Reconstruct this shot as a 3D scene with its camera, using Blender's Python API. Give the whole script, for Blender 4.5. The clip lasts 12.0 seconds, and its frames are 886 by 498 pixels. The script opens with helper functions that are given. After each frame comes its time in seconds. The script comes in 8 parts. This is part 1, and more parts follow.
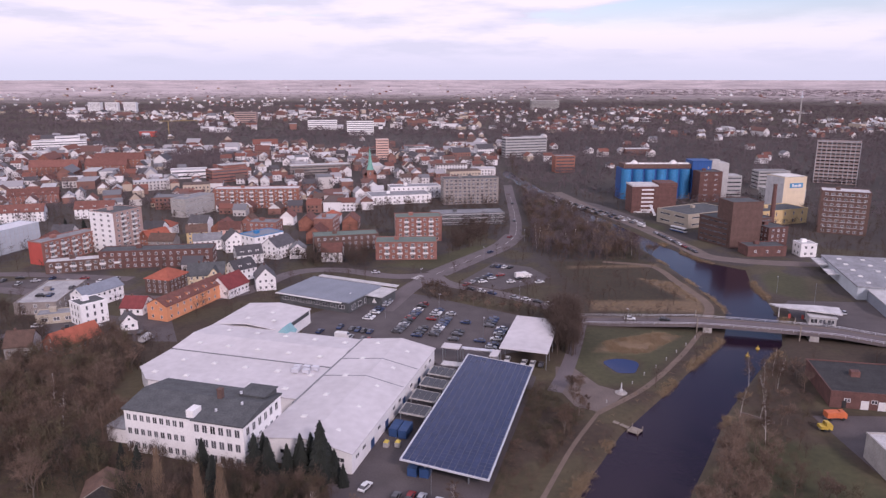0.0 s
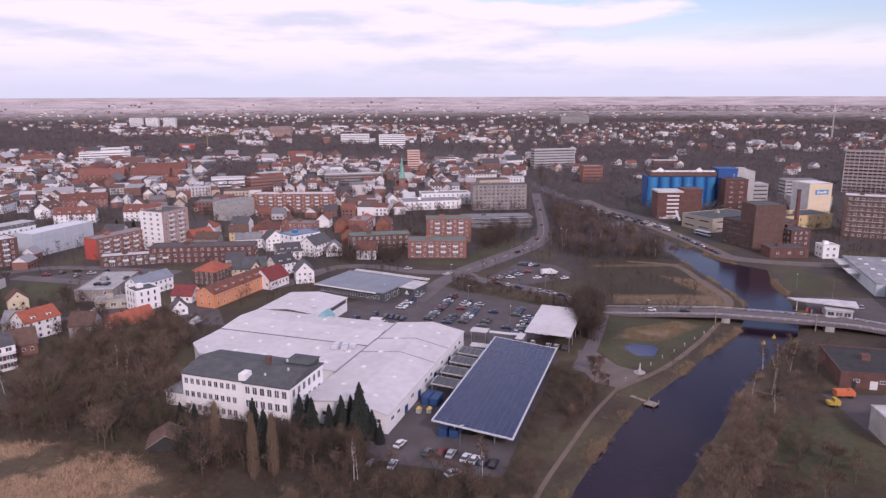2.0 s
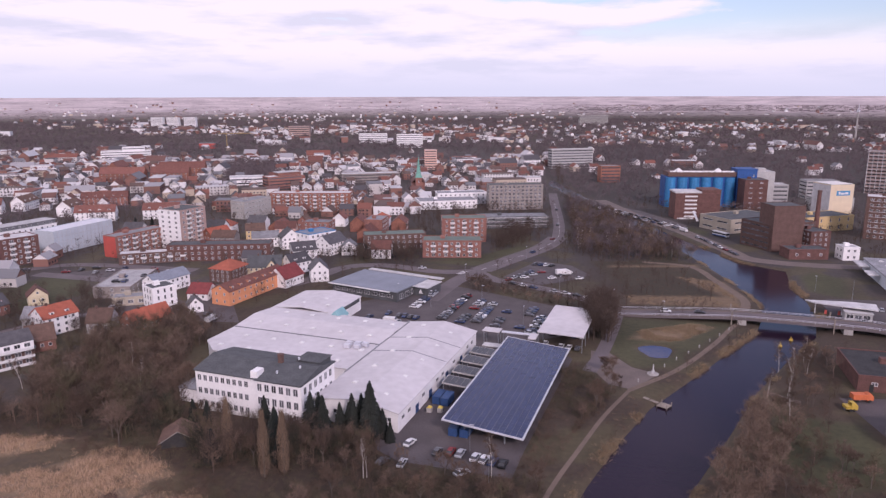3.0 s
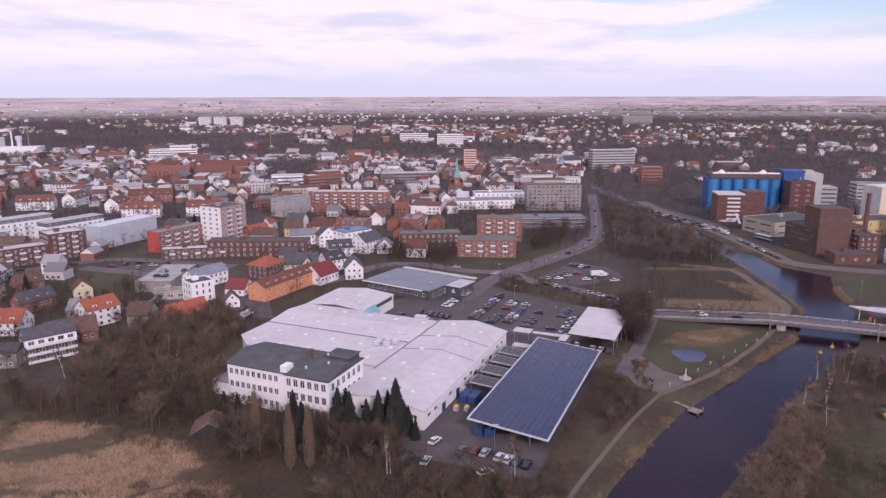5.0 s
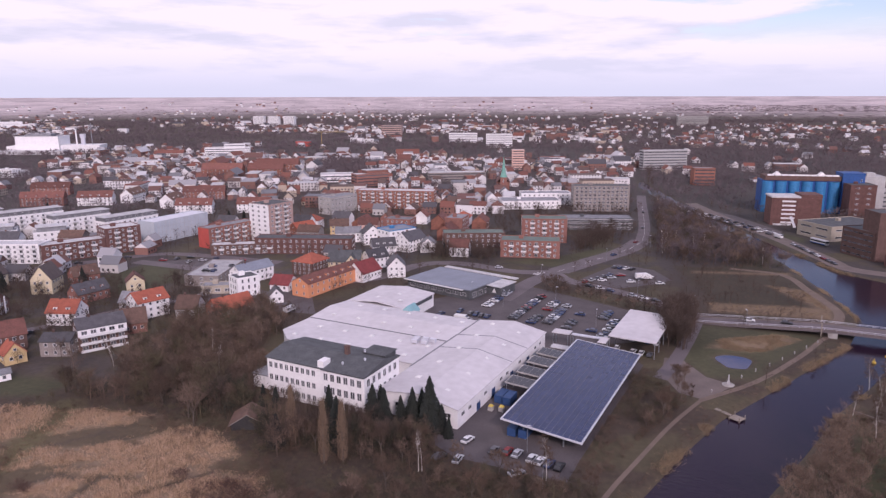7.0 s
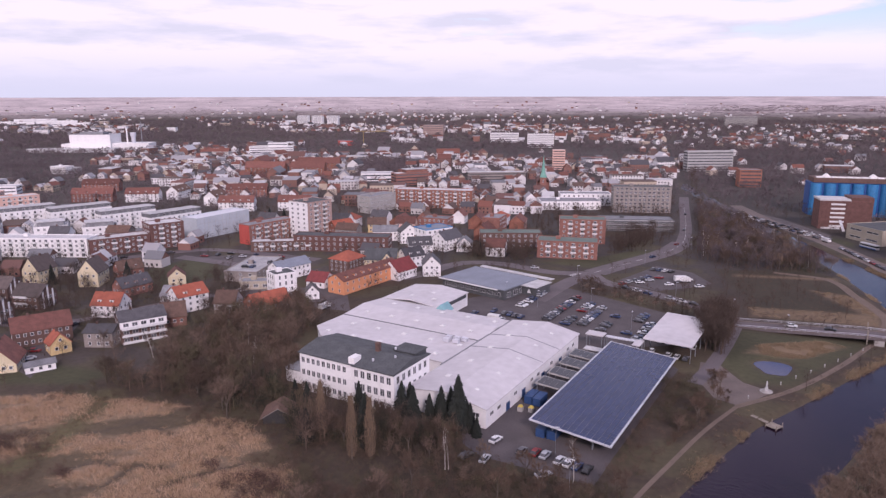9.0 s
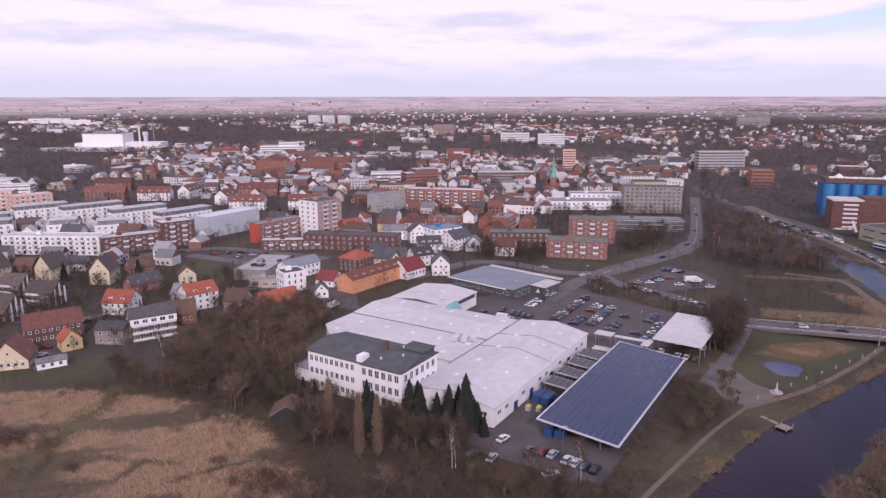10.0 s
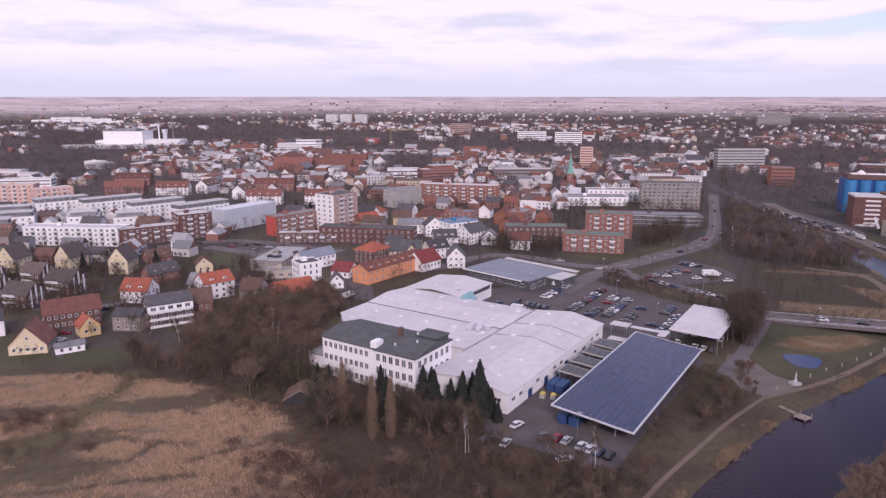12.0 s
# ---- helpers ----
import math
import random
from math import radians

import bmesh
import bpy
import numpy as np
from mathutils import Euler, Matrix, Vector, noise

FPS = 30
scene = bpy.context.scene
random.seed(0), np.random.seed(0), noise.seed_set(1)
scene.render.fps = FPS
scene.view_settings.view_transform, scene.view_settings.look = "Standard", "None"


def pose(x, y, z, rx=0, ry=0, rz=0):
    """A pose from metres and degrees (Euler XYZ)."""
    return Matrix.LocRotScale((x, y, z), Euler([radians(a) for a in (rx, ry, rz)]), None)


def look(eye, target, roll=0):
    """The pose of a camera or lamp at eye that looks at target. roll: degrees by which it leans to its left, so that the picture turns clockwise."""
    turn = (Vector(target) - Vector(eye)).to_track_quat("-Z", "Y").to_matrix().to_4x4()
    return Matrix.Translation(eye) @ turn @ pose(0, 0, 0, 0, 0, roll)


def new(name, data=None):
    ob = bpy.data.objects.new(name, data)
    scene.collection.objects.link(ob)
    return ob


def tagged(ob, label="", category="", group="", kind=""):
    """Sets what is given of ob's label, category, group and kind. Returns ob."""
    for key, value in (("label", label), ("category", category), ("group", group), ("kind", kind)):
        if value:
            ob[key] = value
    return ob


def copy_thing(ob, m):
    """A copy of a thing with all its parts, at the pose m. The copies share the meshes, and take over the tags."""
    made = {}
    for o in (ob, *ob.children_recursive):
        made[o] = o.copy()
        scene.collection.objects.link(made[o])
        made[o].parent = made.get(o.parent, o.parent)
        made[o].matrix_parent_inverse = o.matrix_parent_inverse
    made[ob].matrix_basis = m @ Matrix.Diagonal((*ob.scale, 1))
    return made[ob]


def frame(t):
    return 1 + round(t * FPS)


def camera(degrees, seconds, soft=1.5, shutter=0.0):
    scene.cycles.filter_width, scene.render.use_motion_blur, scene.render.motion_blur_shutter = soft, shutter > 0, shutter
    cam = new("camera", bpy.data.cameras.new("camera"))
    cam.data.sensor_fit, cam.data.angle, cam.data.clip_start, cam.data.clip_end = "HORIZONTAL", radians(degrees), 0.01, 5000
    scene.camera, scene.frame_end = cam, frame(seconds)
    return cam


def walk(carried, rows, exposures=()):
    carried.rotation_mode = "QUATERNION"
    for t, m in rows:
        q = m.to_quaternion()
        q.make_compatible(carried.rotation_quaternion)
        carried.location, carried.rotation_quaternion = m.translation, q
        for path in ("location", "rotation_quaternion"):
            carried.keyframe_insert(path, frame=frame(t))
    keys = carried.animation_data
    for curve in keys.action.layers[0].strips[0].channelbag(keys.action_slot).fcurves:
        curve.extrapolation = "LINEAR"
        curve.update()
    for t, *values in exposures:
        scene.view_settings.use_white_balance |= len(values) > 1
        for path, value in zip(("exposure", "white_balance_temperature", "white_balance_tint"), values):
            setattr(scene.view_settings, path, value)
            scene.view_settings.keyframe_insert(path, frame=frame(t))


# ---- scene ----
cam = camera(64.84, 12.0, soft=1.35)
PATH = [
    (0.0, look((2.50, 16.50, 97.19), (0.16, 113.57, 73.28), 0.00)),
    (0.1, look((1.98, 13.04, 95.92), (-0.21, 110.32, 72.88), 0.00)),
    (0.2, look((1.46, 9.65, 94.68), (-0.57, 107.12, 72.42), 0.00)),
    (0.3, look((0.95, 6.27, 93.44), (-0.92, 103.86, 71.71), 0.00)),
    (0.4, look((0.45, 2.97, 92.23), (-1.26, 100.62, 70.75), 0.00)),
    (0.5, look((0.00, 0.00, 91.14), (-1.57, 97.68, 69.79), 0.01)),
    (1.0, look((0.99, -2.13, 91.32), (-2.44, 95.47, 69.78), -0.10)),
    (1.5, look((1.86, -2.21, 91.28), (-3.18, 95.32, 69.75), -0.11)),
    (2.0, look((2.95, -2.20, 91.16), (-3.59, 95.23, 69.63), -0.14)),
    (2.5, look((3.83, -2.13, 91.00), (-3.97, 95.22, 69.50), -0.15)),
    (3.0, look((4.79, -2.02, 91.02), (-4.32, 95.20, 69.46), -0.13)),
    (5.0, look((8.46, -1.96, 90.77), (-6.50, 94.54, 69.23), -0.12)),
    (5.5, look((9.31, -1.69, 90.68), (-7.30, 94.54, 69.13), -0.15)),
    (6.0, look((10.26, -1.79, 90.72), (-8.01, 94.14, 69.17), -0.13)),
    (6.5, look((11.11, -1.66, 90.68), (-8.90, 93.91, 69.11), -0.13)),
    (7.0, look((11.98, -1.51, 90.58), (-9.89, 93.66, 69.03), -0.12)),
    (9.0, look((14.75, -0.80, 90.23), (-12.82, 92.88, 68.68), -0.09)),
    (9.5, look((15.07, -0.74, 90.30), (-13.17, 92.73, 68.75), -0.06)),
    (10.0, look((15.32, -0.71, 89.84), (-13.65, 92.54, 68.30), -0.05)),
    (10.5, look((15.52, -0.75, 89.03), (-14.13, 92.29, 67.50), -0.02)),
    (11.0, look((15.71, -0.71, 87.89), (-14.57, 92.13, 66.36), -0.01)),
    (11.5, look((15.75, -0.83, 86.74), (-15.01, 91.87, 65.26), 0.01)),
    (12.0, look((15.86, -0.92, 85.59), (-15.34, 91.63, 64.14), -0.00)),
]
walk(cam, PATH, exposures=[(0.0, -0.09, 6150, 35), (12.0, -0.09, 6150, 35)])

# ---- sky and sun ----
world = bpy.data.worlds.new("sky")
scene.world = world
world.use_nodes = True
wn, wl = world.node_tree.nodes, world.node_tree.links
wn.clear()
SUN_AZ, SUN_EL = radians(152), radians(31)          # compass from +y, clockwise
sky = wn.new("ShaderNodeTexSky")
sky.sky_type, sky.sun_disc = "NISHITA", False
sky.sun_elevation, sky.sun_rotation = SUN_EL, SUN_AZ
coord = wn.new("ShaderNodeTexCoord")
# flat cloud banks: white tops, grey undersides where more cloud stands above


def cloud(shift, detail):
    m_ = wn.new("ShaderNodeMapping")
    m_.inputs["Scale"].default_value = (3.0, 3.0, 17.0)
    m_.inputs["Location"].default_value = (CLOUD[0], CLOUD[1], CLOUD[2] + shift * 17.0)
    t_ = wn.new("ShaderNodeTexNoise")
    t_.inputs["Scale"].default_value, t_.inputs["Detail"].default_value, t_.inputs["Roughness"].default_value = 1.3, detail, 0.56
    wl.new(coord.outputs["Generated"], m_.inputs["Vector"])
    wl.new(m_.outputs["Vector"], t_.inputs["Vector"])
    return t_.outputs["Fac"]


CLOUD = (0.35, 0.2, 0.1)
here, above = cloud(0.0, 9.0), cloud(0.016, 5.0)
cover, shade, under_ = wn.new("ShaderNodeMapRange"), wn.new("ShaderNodeValToRGB"), wn.new("ShaderNodeMath")
cover.inputs["From Min"].default_value, cover.inputs["From Max"].default_value = 0.46, 0.56
under_.operation = "SUBTRACT"
shade.color_ramp.elements[0].position, shade.color_ramp.elements[1].position = 0.47, 0.64
shade.color_ramp.elements[0].color = (1.015, 1.005, 1.015, 1)
shade.color_ramp.elements[1].color = (0.78, 0.825, 0.86, 1)
centre = wn.new("ShaderNodeMath")
centre.operation = "ADD"
centre.inputs[1].default_value = 0.5
blue = wn.new("ShaderNodeMix")
blue.data_type = "RGBA"
lift = wn.new("ShaderNodeVectorMath")
lift.operation = "SCALE"
lift.inputs["Scale"].default_value = 0.15
# pale haze close to the horizon
height, low, haze = wn.new("ShaderNodeSeparateXYZ"), wn.new("ShaderNodeMapRange"), wn.new("ShaderNodeMix")
low.inputs["From Min"].default_value, low.inputs["From Max"].default_value = 0.0, 0.065
low.interpolation_type = "SMOOTHSTEP"
haze.data_type = "RGBA"
haze.inputs["A"].default_value = (0.74, 0.80, 0.865, 1)
back = wn.new("ShaderNodeBackground")
outw = wn.new("ShaderNodeOutputWorld")
wl.new(coord.outputs["Generated"], height.inputs["Vector"])
wl.new(height.outputs["Z"], low.inputs["Value"])
wl.new(above, under_.inputs[0])
wl.new(here, under_.inputs[1])
wl.new(under_.outputs["Value"], centre.inputs[0])
wl.new(centre.outputs["Value"], shade.inputs["Fac"])
# the sky opens to the east
open_, thin = wn.new("ShaderNodeMath"), wn.new("ShaderNodeMath")
open_.operation, thin.operation = "MULTIPLY_ADD", "ADD"
open_.inputs[1].default_value, open_.inputs[2].default_value = -0.42, 0.05
wl.new(height.outputs["X"], open_.inputs[0])
wl.new(open_.outputs["Value"], thin.inputs[0])
wl.new(here, thin.inputs[1])
wl.new(thin.outputs["Value"], cover.inputs["Value"])
wl.new(sky.outputs["Color"], lift.inputs[0])
# cloud banks close up towards the horizon
bank_, both = wn.new("ShaderNodeMapRange"), wn.new("ShaderNodeMath")
bank_.inputs["From Min"].default_value, bank_.inputs["From Max"].default_value = 0.10, 0.045
bank_.interpolation_type = "SMOOTHSTEP"
both.operation, both.use_clamp = "ADD", True
wl.new(height.outputs["Z"], bank_.inputs["Value"])
wl.new(bank_.outputs["Result"], both.inputs[0])
wl.new(cover.outputs["Result"], both.inputs[1])
wl.new(both.outputs["Value"], blue.inputs["Factor"])
wl.new(lift.outputs["Vector"], blue.inputs["A"])
wl.new(shade.outputs["Color"], blue.inputs["B"])
wl.new(low.outputs["Result"], haze.inputs["Factor"])
wl.new(blue.outputs["Result"], haze.inputs["B"])
wl.new(haze.outputs["Result"], back.inputs["Color"])
wl.new(back.outputs["Background"], outw.inputs["Surface"])
back.inputs["Strength"].default_value = 1.0
sun_data = bpy.data.lights.new("sun", "SUN")
sun_data.energy, sun_data.angle, sun_data.color = 2.1, radians(8), (1.0, 0.91, 0.82)
sun = new("sun", sun_data)
sun.matrix_world = look((0, 0, 200), (-math.sin(SUN_AZ) * 100, -math.cos(SUN_AZ) * 100, 200 - 100 * math.tan(SUN_EL)))


# ---- materials ----
def mat(name, color, rough=0.8, scale=0.6, vary=0.35, metal=0.0, bump=0.15, fine=8.0, spread=0.0, stain=None):
    """A surface with large patches, fine grain and a little relief; spread: how far single objects differ in tone."""
    m = bpy.data.materials.new(name)
    m.use_nodes = True
    n, l = m.node_tree.nodes, m.node_tree.links
    b = n["Principled BSDF"]
    b.inputs["Roughness"].default_value, b.inputs["Metallic"].default_value = rough, metal
    tc = n.new("ShaderNodeTexCoord")
    big, small = n.new("ShaderNodeTexNoise"), n.new("ShaderNodeTexNoise")
    big.inputs["Scale"].default_value, big.inputs["Detail"].default_value = scale, 4.0
    small.inputs["Scale"].default_value, small.inputs["Detail"].default_value = scale * fine, 3.0
    l.new(tc.outputs["Object"], big.inputs["Vector"])
    l.new(tc.outputs["Object"], small.inputs["Vector"])
    add = n.new("ShaderNodeMath")
    add.operation = "ADD"
    l.new(big.outputs["Fac"], add.inputs[0])
    l.new(small.outputs["Fac"], add.inputs[1])
    ramp = n.new("ShaderNodeMapRange")
    ramp.inputs["From Min"].default_value, ramp.inputs["From Max"].default_value = 0.7, 1.3
    l.new(add.outputs["Value"], ramp.inputs["Value"])
    mix = n.new("ShaderNodeMix")
    mix.data_type = "RGBA"
    dark = tuple(c * (1 - vary) for c in color)
    light = tuple(min(1.0, c * (1 + vary * 0.7)) for c in color)
    mix.inputs["A"].default_value = (*(stain or dark), 1)
    mix.inputs["B"].default_value = (*light, 1)
    l.new(ramp.outputs["Result"], mix.inputs["Factor"])
    result = mix.outputs["Result"]
    if spread:
        info = n.new("ShaderNodeObjectInfo")
        rng = n.new("ShaderNodeMapRange")
        rng.inputs["To Min"].default_value, rng.inputs["To Max"].default_value = 1 - spread, 1 + spread
        l.new(info.outputs["Random"], rng.inputs["Value"])
        mul = n.new("ShaderNodeVectorMath")
        mul.operation = "SCALE"
        l.new(result, mul.inputs[0])
        l.new(rng.outputs["Result"], mul.inputs["Scale"])
        result = mul.outputs["Vector"]
    l.new(result, b.inputs["Base Color"])
    if bump:
        bp = n.new("ShaderNodeBump")
        bp.inputs["Strength"].default_value, bp.inputs["Distance"].default_value = bump, 0.1
        l.new(small.outputs["Fac"], bp.inputs["Height"])
        l.new(bp.outputs["Normal"], b.inputs["Normal"])
    return m


def island_mat(name, colors, rough=0.85):
    """Tones that change from island to island of one mesh."""
    m = bpy.data.materials.new(name)
    m.use_nodes = True
    n, l = m.node_tree.nodes, m.node_tree.links
    b = n["Principled BSDF"]
    b.inputs["Roughness"].default_value = rough
    geo = n.new("ShaderNodeNewGeometry")
    ramp = n.new("ShaderNodeValToRGB")
    ramp.color_ramp.interpolation = "CONSTANT"
    for k, c in enumerate(colors):
        e = ramp.color_ramp.elements[k] if k < 2 else ramp.color_ramp.elements.new(k / len(colors))
        e.position, e.color = k / len(colors), (*c, 1)
    l.new(geo.outputs["Random Per Island"], ramp.inputs["Fac"])
    l.new(ramp.outputs["Color"], b.inputs["Base Color"])
    return m


M_WHITE = mat("white_render", (0.78, 0.76, 0.75), 0.85, 0.25, 0.10, spread=0.06)
M_CREAM = mat("cream_render", (0.62, 0.53, 0.36), 0.85, 0.25, 0.14, spread=0.06)
M_PINK = mat("pink_render", (0.62, 0.40, 0.33), 0.85, 0.2, 0.12)
M_GREYW = mat("grey_render", (0.38, 0.37, 0.36), 0.85, 0.2, 0.2, spread=0.1)
M_CONC = mat("concrete", (0.36, 0.34, 0.32), 0.9, 0.3, 0.25, spread=0.06)
# dark brick; at mill and works shed, shade is put into the colour
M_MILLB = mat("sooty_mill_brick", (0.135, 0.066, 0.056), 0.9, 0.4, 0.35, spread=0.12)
M_BRICK = mat("red_brick", (0.265, 0.122, 0.096), 0.9, 0.5, 0.3, spread=0.15)
M_BRICKD = mat("dark_brick", (0.120, 0.070, 0.058), 0.9, 0.4, 0.3, spread=0.12)
M_BRICKO = mat("orange_brick", (0.27, 0.115, 0.080), 0.9, 0.4, 0.25, spread=0.1)
M_ORANGE = mat("orange_render", (0.66, 0.28, 0.14), 0.85, 0.25, 0.15)
M_YELLOW = mat("yellow_render", (0.60, 0.44, 0.22), 0.85, 0.2, 0.12)
M_REDPAINT = mat("red_paint", (0.46, 0.085, 0.065), 0.7, 0.3, 0.12)
M_TILE = mat("red_roof_tiles", (0.168, 0.068, 0.052), 0.8, 0.5, 0.35, spread=0.3, bump=0.4)
M_MAROON = mat("maroon_roof_tiles", (0.20, 0.040, 0.038), 0.75, 0.5, 0.25, bump=0.4)
M_TILEO = mat("orange_roof_tiles", (0.32, 0.088, 0.050), 0.75, 0.5, 0.25, spread=0.15, bump=0.4)
M_TILED = mat("dark_roof_tiles", (0.075, 0.07, 0.075), 0.7, 0.5, 0.35, spread=0.3, bump=0.4)
M_TILEB = mat("brown_roof_tiles", (0.13, 0.075, 0.055), 0.8, 0.5, 0.35, spread=0.25, bump=0.4)
M_TILEK = mat("weathered_brown_tiles", (0.095, 0.072, 0.066), 0.8, 0.5, 0.35, spread=0.25, bump=0.4)
M_STONE = mat("brown_grey_render", (0.27, 0.235, 0.215), 0.9, 0.3, 0.25)
M_FELT = mat("grey_roof_felt", (0.20, 0.20, 0.21), 0.9, 0.3, 0.35, spread=0.3)
M_FELTL = mat("pale_roof_felt", (0.48, 0.47, 0.47), 0.85, 0.25, 0.25, spread=0.15)
M_FELTM = mat("grey_white_roof", (0.37, 0.36, 0.36), 0.85, 0.2, 0.3)
M_FELTD = mat("black_roof_felt", (0.084, 0.088, 0.092), 0.9, 0.3, 0.35)
M_COPPER = mat("green_copper", (0.16, 0.36, 0.29), 0.6, 0.4, 0.25)
M_HALLROOF = mat("white_roof_membrane", (0.58, 0.55, 0.558), 0.75, 0.05, 0.05, fine=7.0, bump=0.02, stain=(0.49, 0.462, 0.468))
M_FELTK = mat("tarred_roof", (0.038, 0.036, 0.036), 0.9, 0.3, 0.4)
M_BEIGE = mat("dull_beige_render", (0.40, 0.35, 0.28), 0.85, 0.2, 0.2)
M_OLIVE = mat("olive_scrub", (0.094, 0.077, 0.044), 0.95, 0.4, 0.35, bump=0, spread=0.25)
M_METAL = mat("light_metal", (0.62, 0.62, 0.66), 0.45, 0.6, 0.12, metal=0.3)
M_STEEL = mat("grey_steel", (0.30, 0.31, 0.33), 0.5, 0.8, 0.2, metal=0.6)
M_BLUE = mat("blue_cladding", (0.012, 0.075, 0.255), 0.5, 0.1, 0.2)
M_BLUESILO = mat("light_blue_silo", (0.03, 0.19, 0.40), 0.5, 0.1, 0.2)
M_BLUEBOX = mat("blue_container_paint", (0.025, 0.065, 0.17), 0.6, 0.6, 0.3)
M_TEAL = mat("teal_sheet", (0.22, 0.40, 0.42), 0.5, 0.4, 0.15)
M_WRAP = mat("white_scaffold_netting", (0.47, 0.51, 0.55), 0.8, 0.15, 0.12)
M_ASPH = mat("asphalt", (0.094, 0.079, 0.080), 0.9, 0.12, 0.3, fine=20.0)
M_ROAD = mat("road_asphalt", (0.135, 0.112, 0.115), 0.9, 0.12, 0.22, fine=20.0)
M_PAVE = mat("concrete_paving", (0.15, 0.118, 0.105), 0.9, 0.2, 0.22, fine=10.0)
M_GRAVEL = mat("sandy_gravel", (0.158, 0.116, 0.090), 0.95, 0.2, 0.25, fine=12.0)
M_MARK = mat("road_paint", (0.62, 0.60, 0.58), 0.8, 0.8, 0.2)
M_FRAME = mat("white_window_frame", (0.66, 0.65, 0.64), 0.6, 1.0, 0.1, bump=0)
M_GLASS = mat("window_glass", (0.085, 0.085, 0.095), 0.10, 0.4, 0.4, bump=0, spread=0.6)
M_TWIG = mat("bare_twigs", (0.106, 0.069, 0.048), 0.95, 0.4, 0.3, bump=0, spread=0.25)
M_TWIGL = mat("pale_twigs", (0.158, 0.108, 0.079), 0.95, 0.4, 0.3, bump=0, spread=0.2)
# twig brown greyed towards purple, a little distance haze put into the colour
M_FARWOOD = mat("far_bare_woods", (0.128, 0.100, 0.104), 0.95, 0.01, 0.3, bump=0)
M_TWIGD = mat("dark_twigs", (0.076, 0.052, 0.040), 0.95, 0.4, 0.3, bump=0)
M_IVY = mat("dark_ivy_leaves", (0.030, 0.030, 0.017), 0.9, 0.4, 0.3, bump=0)
M_BARK = mat("grey_brown_bark", (0.13, 0.105, 0.085), 0.95, 1.0, 0.3, spread=0.2)
M_BIRCH = mat("birch_bark", (0.52, 0.48, 0.44), 0.85, 1.2, 0.35)
M_FIR = mat("dark_fir_needles", (0.011, 0.014, 0.010), 0.9, 0.6, 0.35, spread=0.2)
M_REED = island_mat("dry_reed", [(0.44, 0.285, 0.185), (0.50, 0.335, 0.22), (0.36, 0.238, 0.15), (0.54, 0.37, 0.245), (0.40, 0.268, 0.17), (0.30, 0.21, 0.115)])
M_MARSH = island_mat("marsh_grass", [(0.175, 0.120, 0.072), (0.130, 0.098, 0.054), (0.215, 0.140, 0.092), (0.120, 0.102, 0.050), (0.150, 0.100, 0.070)])
M_REEDB = island_mat("weathered_reed", [(0.27, 0.19, 0.12), (0.33, 0.235, 0.145), (0.22, 0.155, 0.10), (0.20, 0.155, 0.082)])
M_GREENROOF = mat("dull_green_roof", (0.125, 0.165, 0.140), 0.8, 0.2, 0.25)
M_PALEBRICK = mat("pale_pink_brick", (0.40, 0.28, 0.245), 0.85, 0.3, 0.2)
M_TYRE = mat("black_rubber", (0.03, 0.03, 0.03), 0.9, 2.0, 0.2, bump=0)

M_WATER = bpy.data.materials.new("river_water")
M_WATER.use_nodes = True
_n, _l = M_WATER.node_tree.nodes, M_WATER.node_tree.links
_b = _n["Principled BSDF"]
_b.inputs["Base Color"].default_value = (0.020, 0.011, 0.021, 1)
_b.inputs["Roughness"].default_value, _b.inputs["IOR"].default_value = 0.12, 1.33
_b.inputs["Specular IOR Level"].default_value = 0.34
_b.inputs["Specular Tint"].default_value = (0.95, 0.85, 1.0, 1)
_tc, _rip, _bmp = _n.new("ShaderNodeTexCoord"), _n.new("ShaderNodeTexNoise"), _n.new("ShaderNodeBump")
_rip.inputs["Scale"].default_value, _rip.inputs["Detail"].default_value = 0.9, 5.0
_bmp.inputs["Strength"].default_value, _bmp.inputs["Distance"].default_value = 0.35, 0.12
_l.new(_tc.outputs["Object"], _rip.inputs["Vector"])
_l.new(_rip.outputs["Fac"], _bmp.inputs["Height"])
_l.new(_bmp.outputs["Normal"], _b.inputs["Normal"])

M_SEAM = mat("panel_seam", (0.17, 0.155, 0.19), 0.5, 0.8, 0.15, metal=0.3, bump=0)
M_PV = bpy.data.materials.new("solar_glass")
M_PV.use_nodes = True
_n, _l = M_PV.node_tree.nodes, M_PV.node_tree.links
_b = _n["Principled BSDF"]
_b.inputs["Roughness"].default_value, _b.inputs["Specular IOR Level"].default_value = 0.2, 0.35
_info, _ramp = _n.new("ShaderNodeObjectInfo"), _n.new("ShaderNodeMix")
_geo, _sum = _n.new("ShaderNodeNewGeometry"), _n.new("ShaderNodeMath")
_sum.operation = "FRACT"
_plus = _n.new("ShaderNodeMath")
_l.new(_info.outputs["Random"], _plus.inputs[0])
_l.new(_geo.outputs["Random Per Island"], _plus.inputs[1])
_l.new(_plus.outputs["Value"], _sum.inputs[0])
_ramp.data_type = "RGBA"
_ramp.inputs["A"].default_value, _ramp.inputs["B"].default_value = (0.016, 0.027, 0.076, 1), (0.026, 0.040, 0.104, 1)
_l.new(_sum.outputs["Value"], _ramp.inputs["Factor"])
_l.new(_ramp.outputs["Result"], _b.inputs["Base Color"])


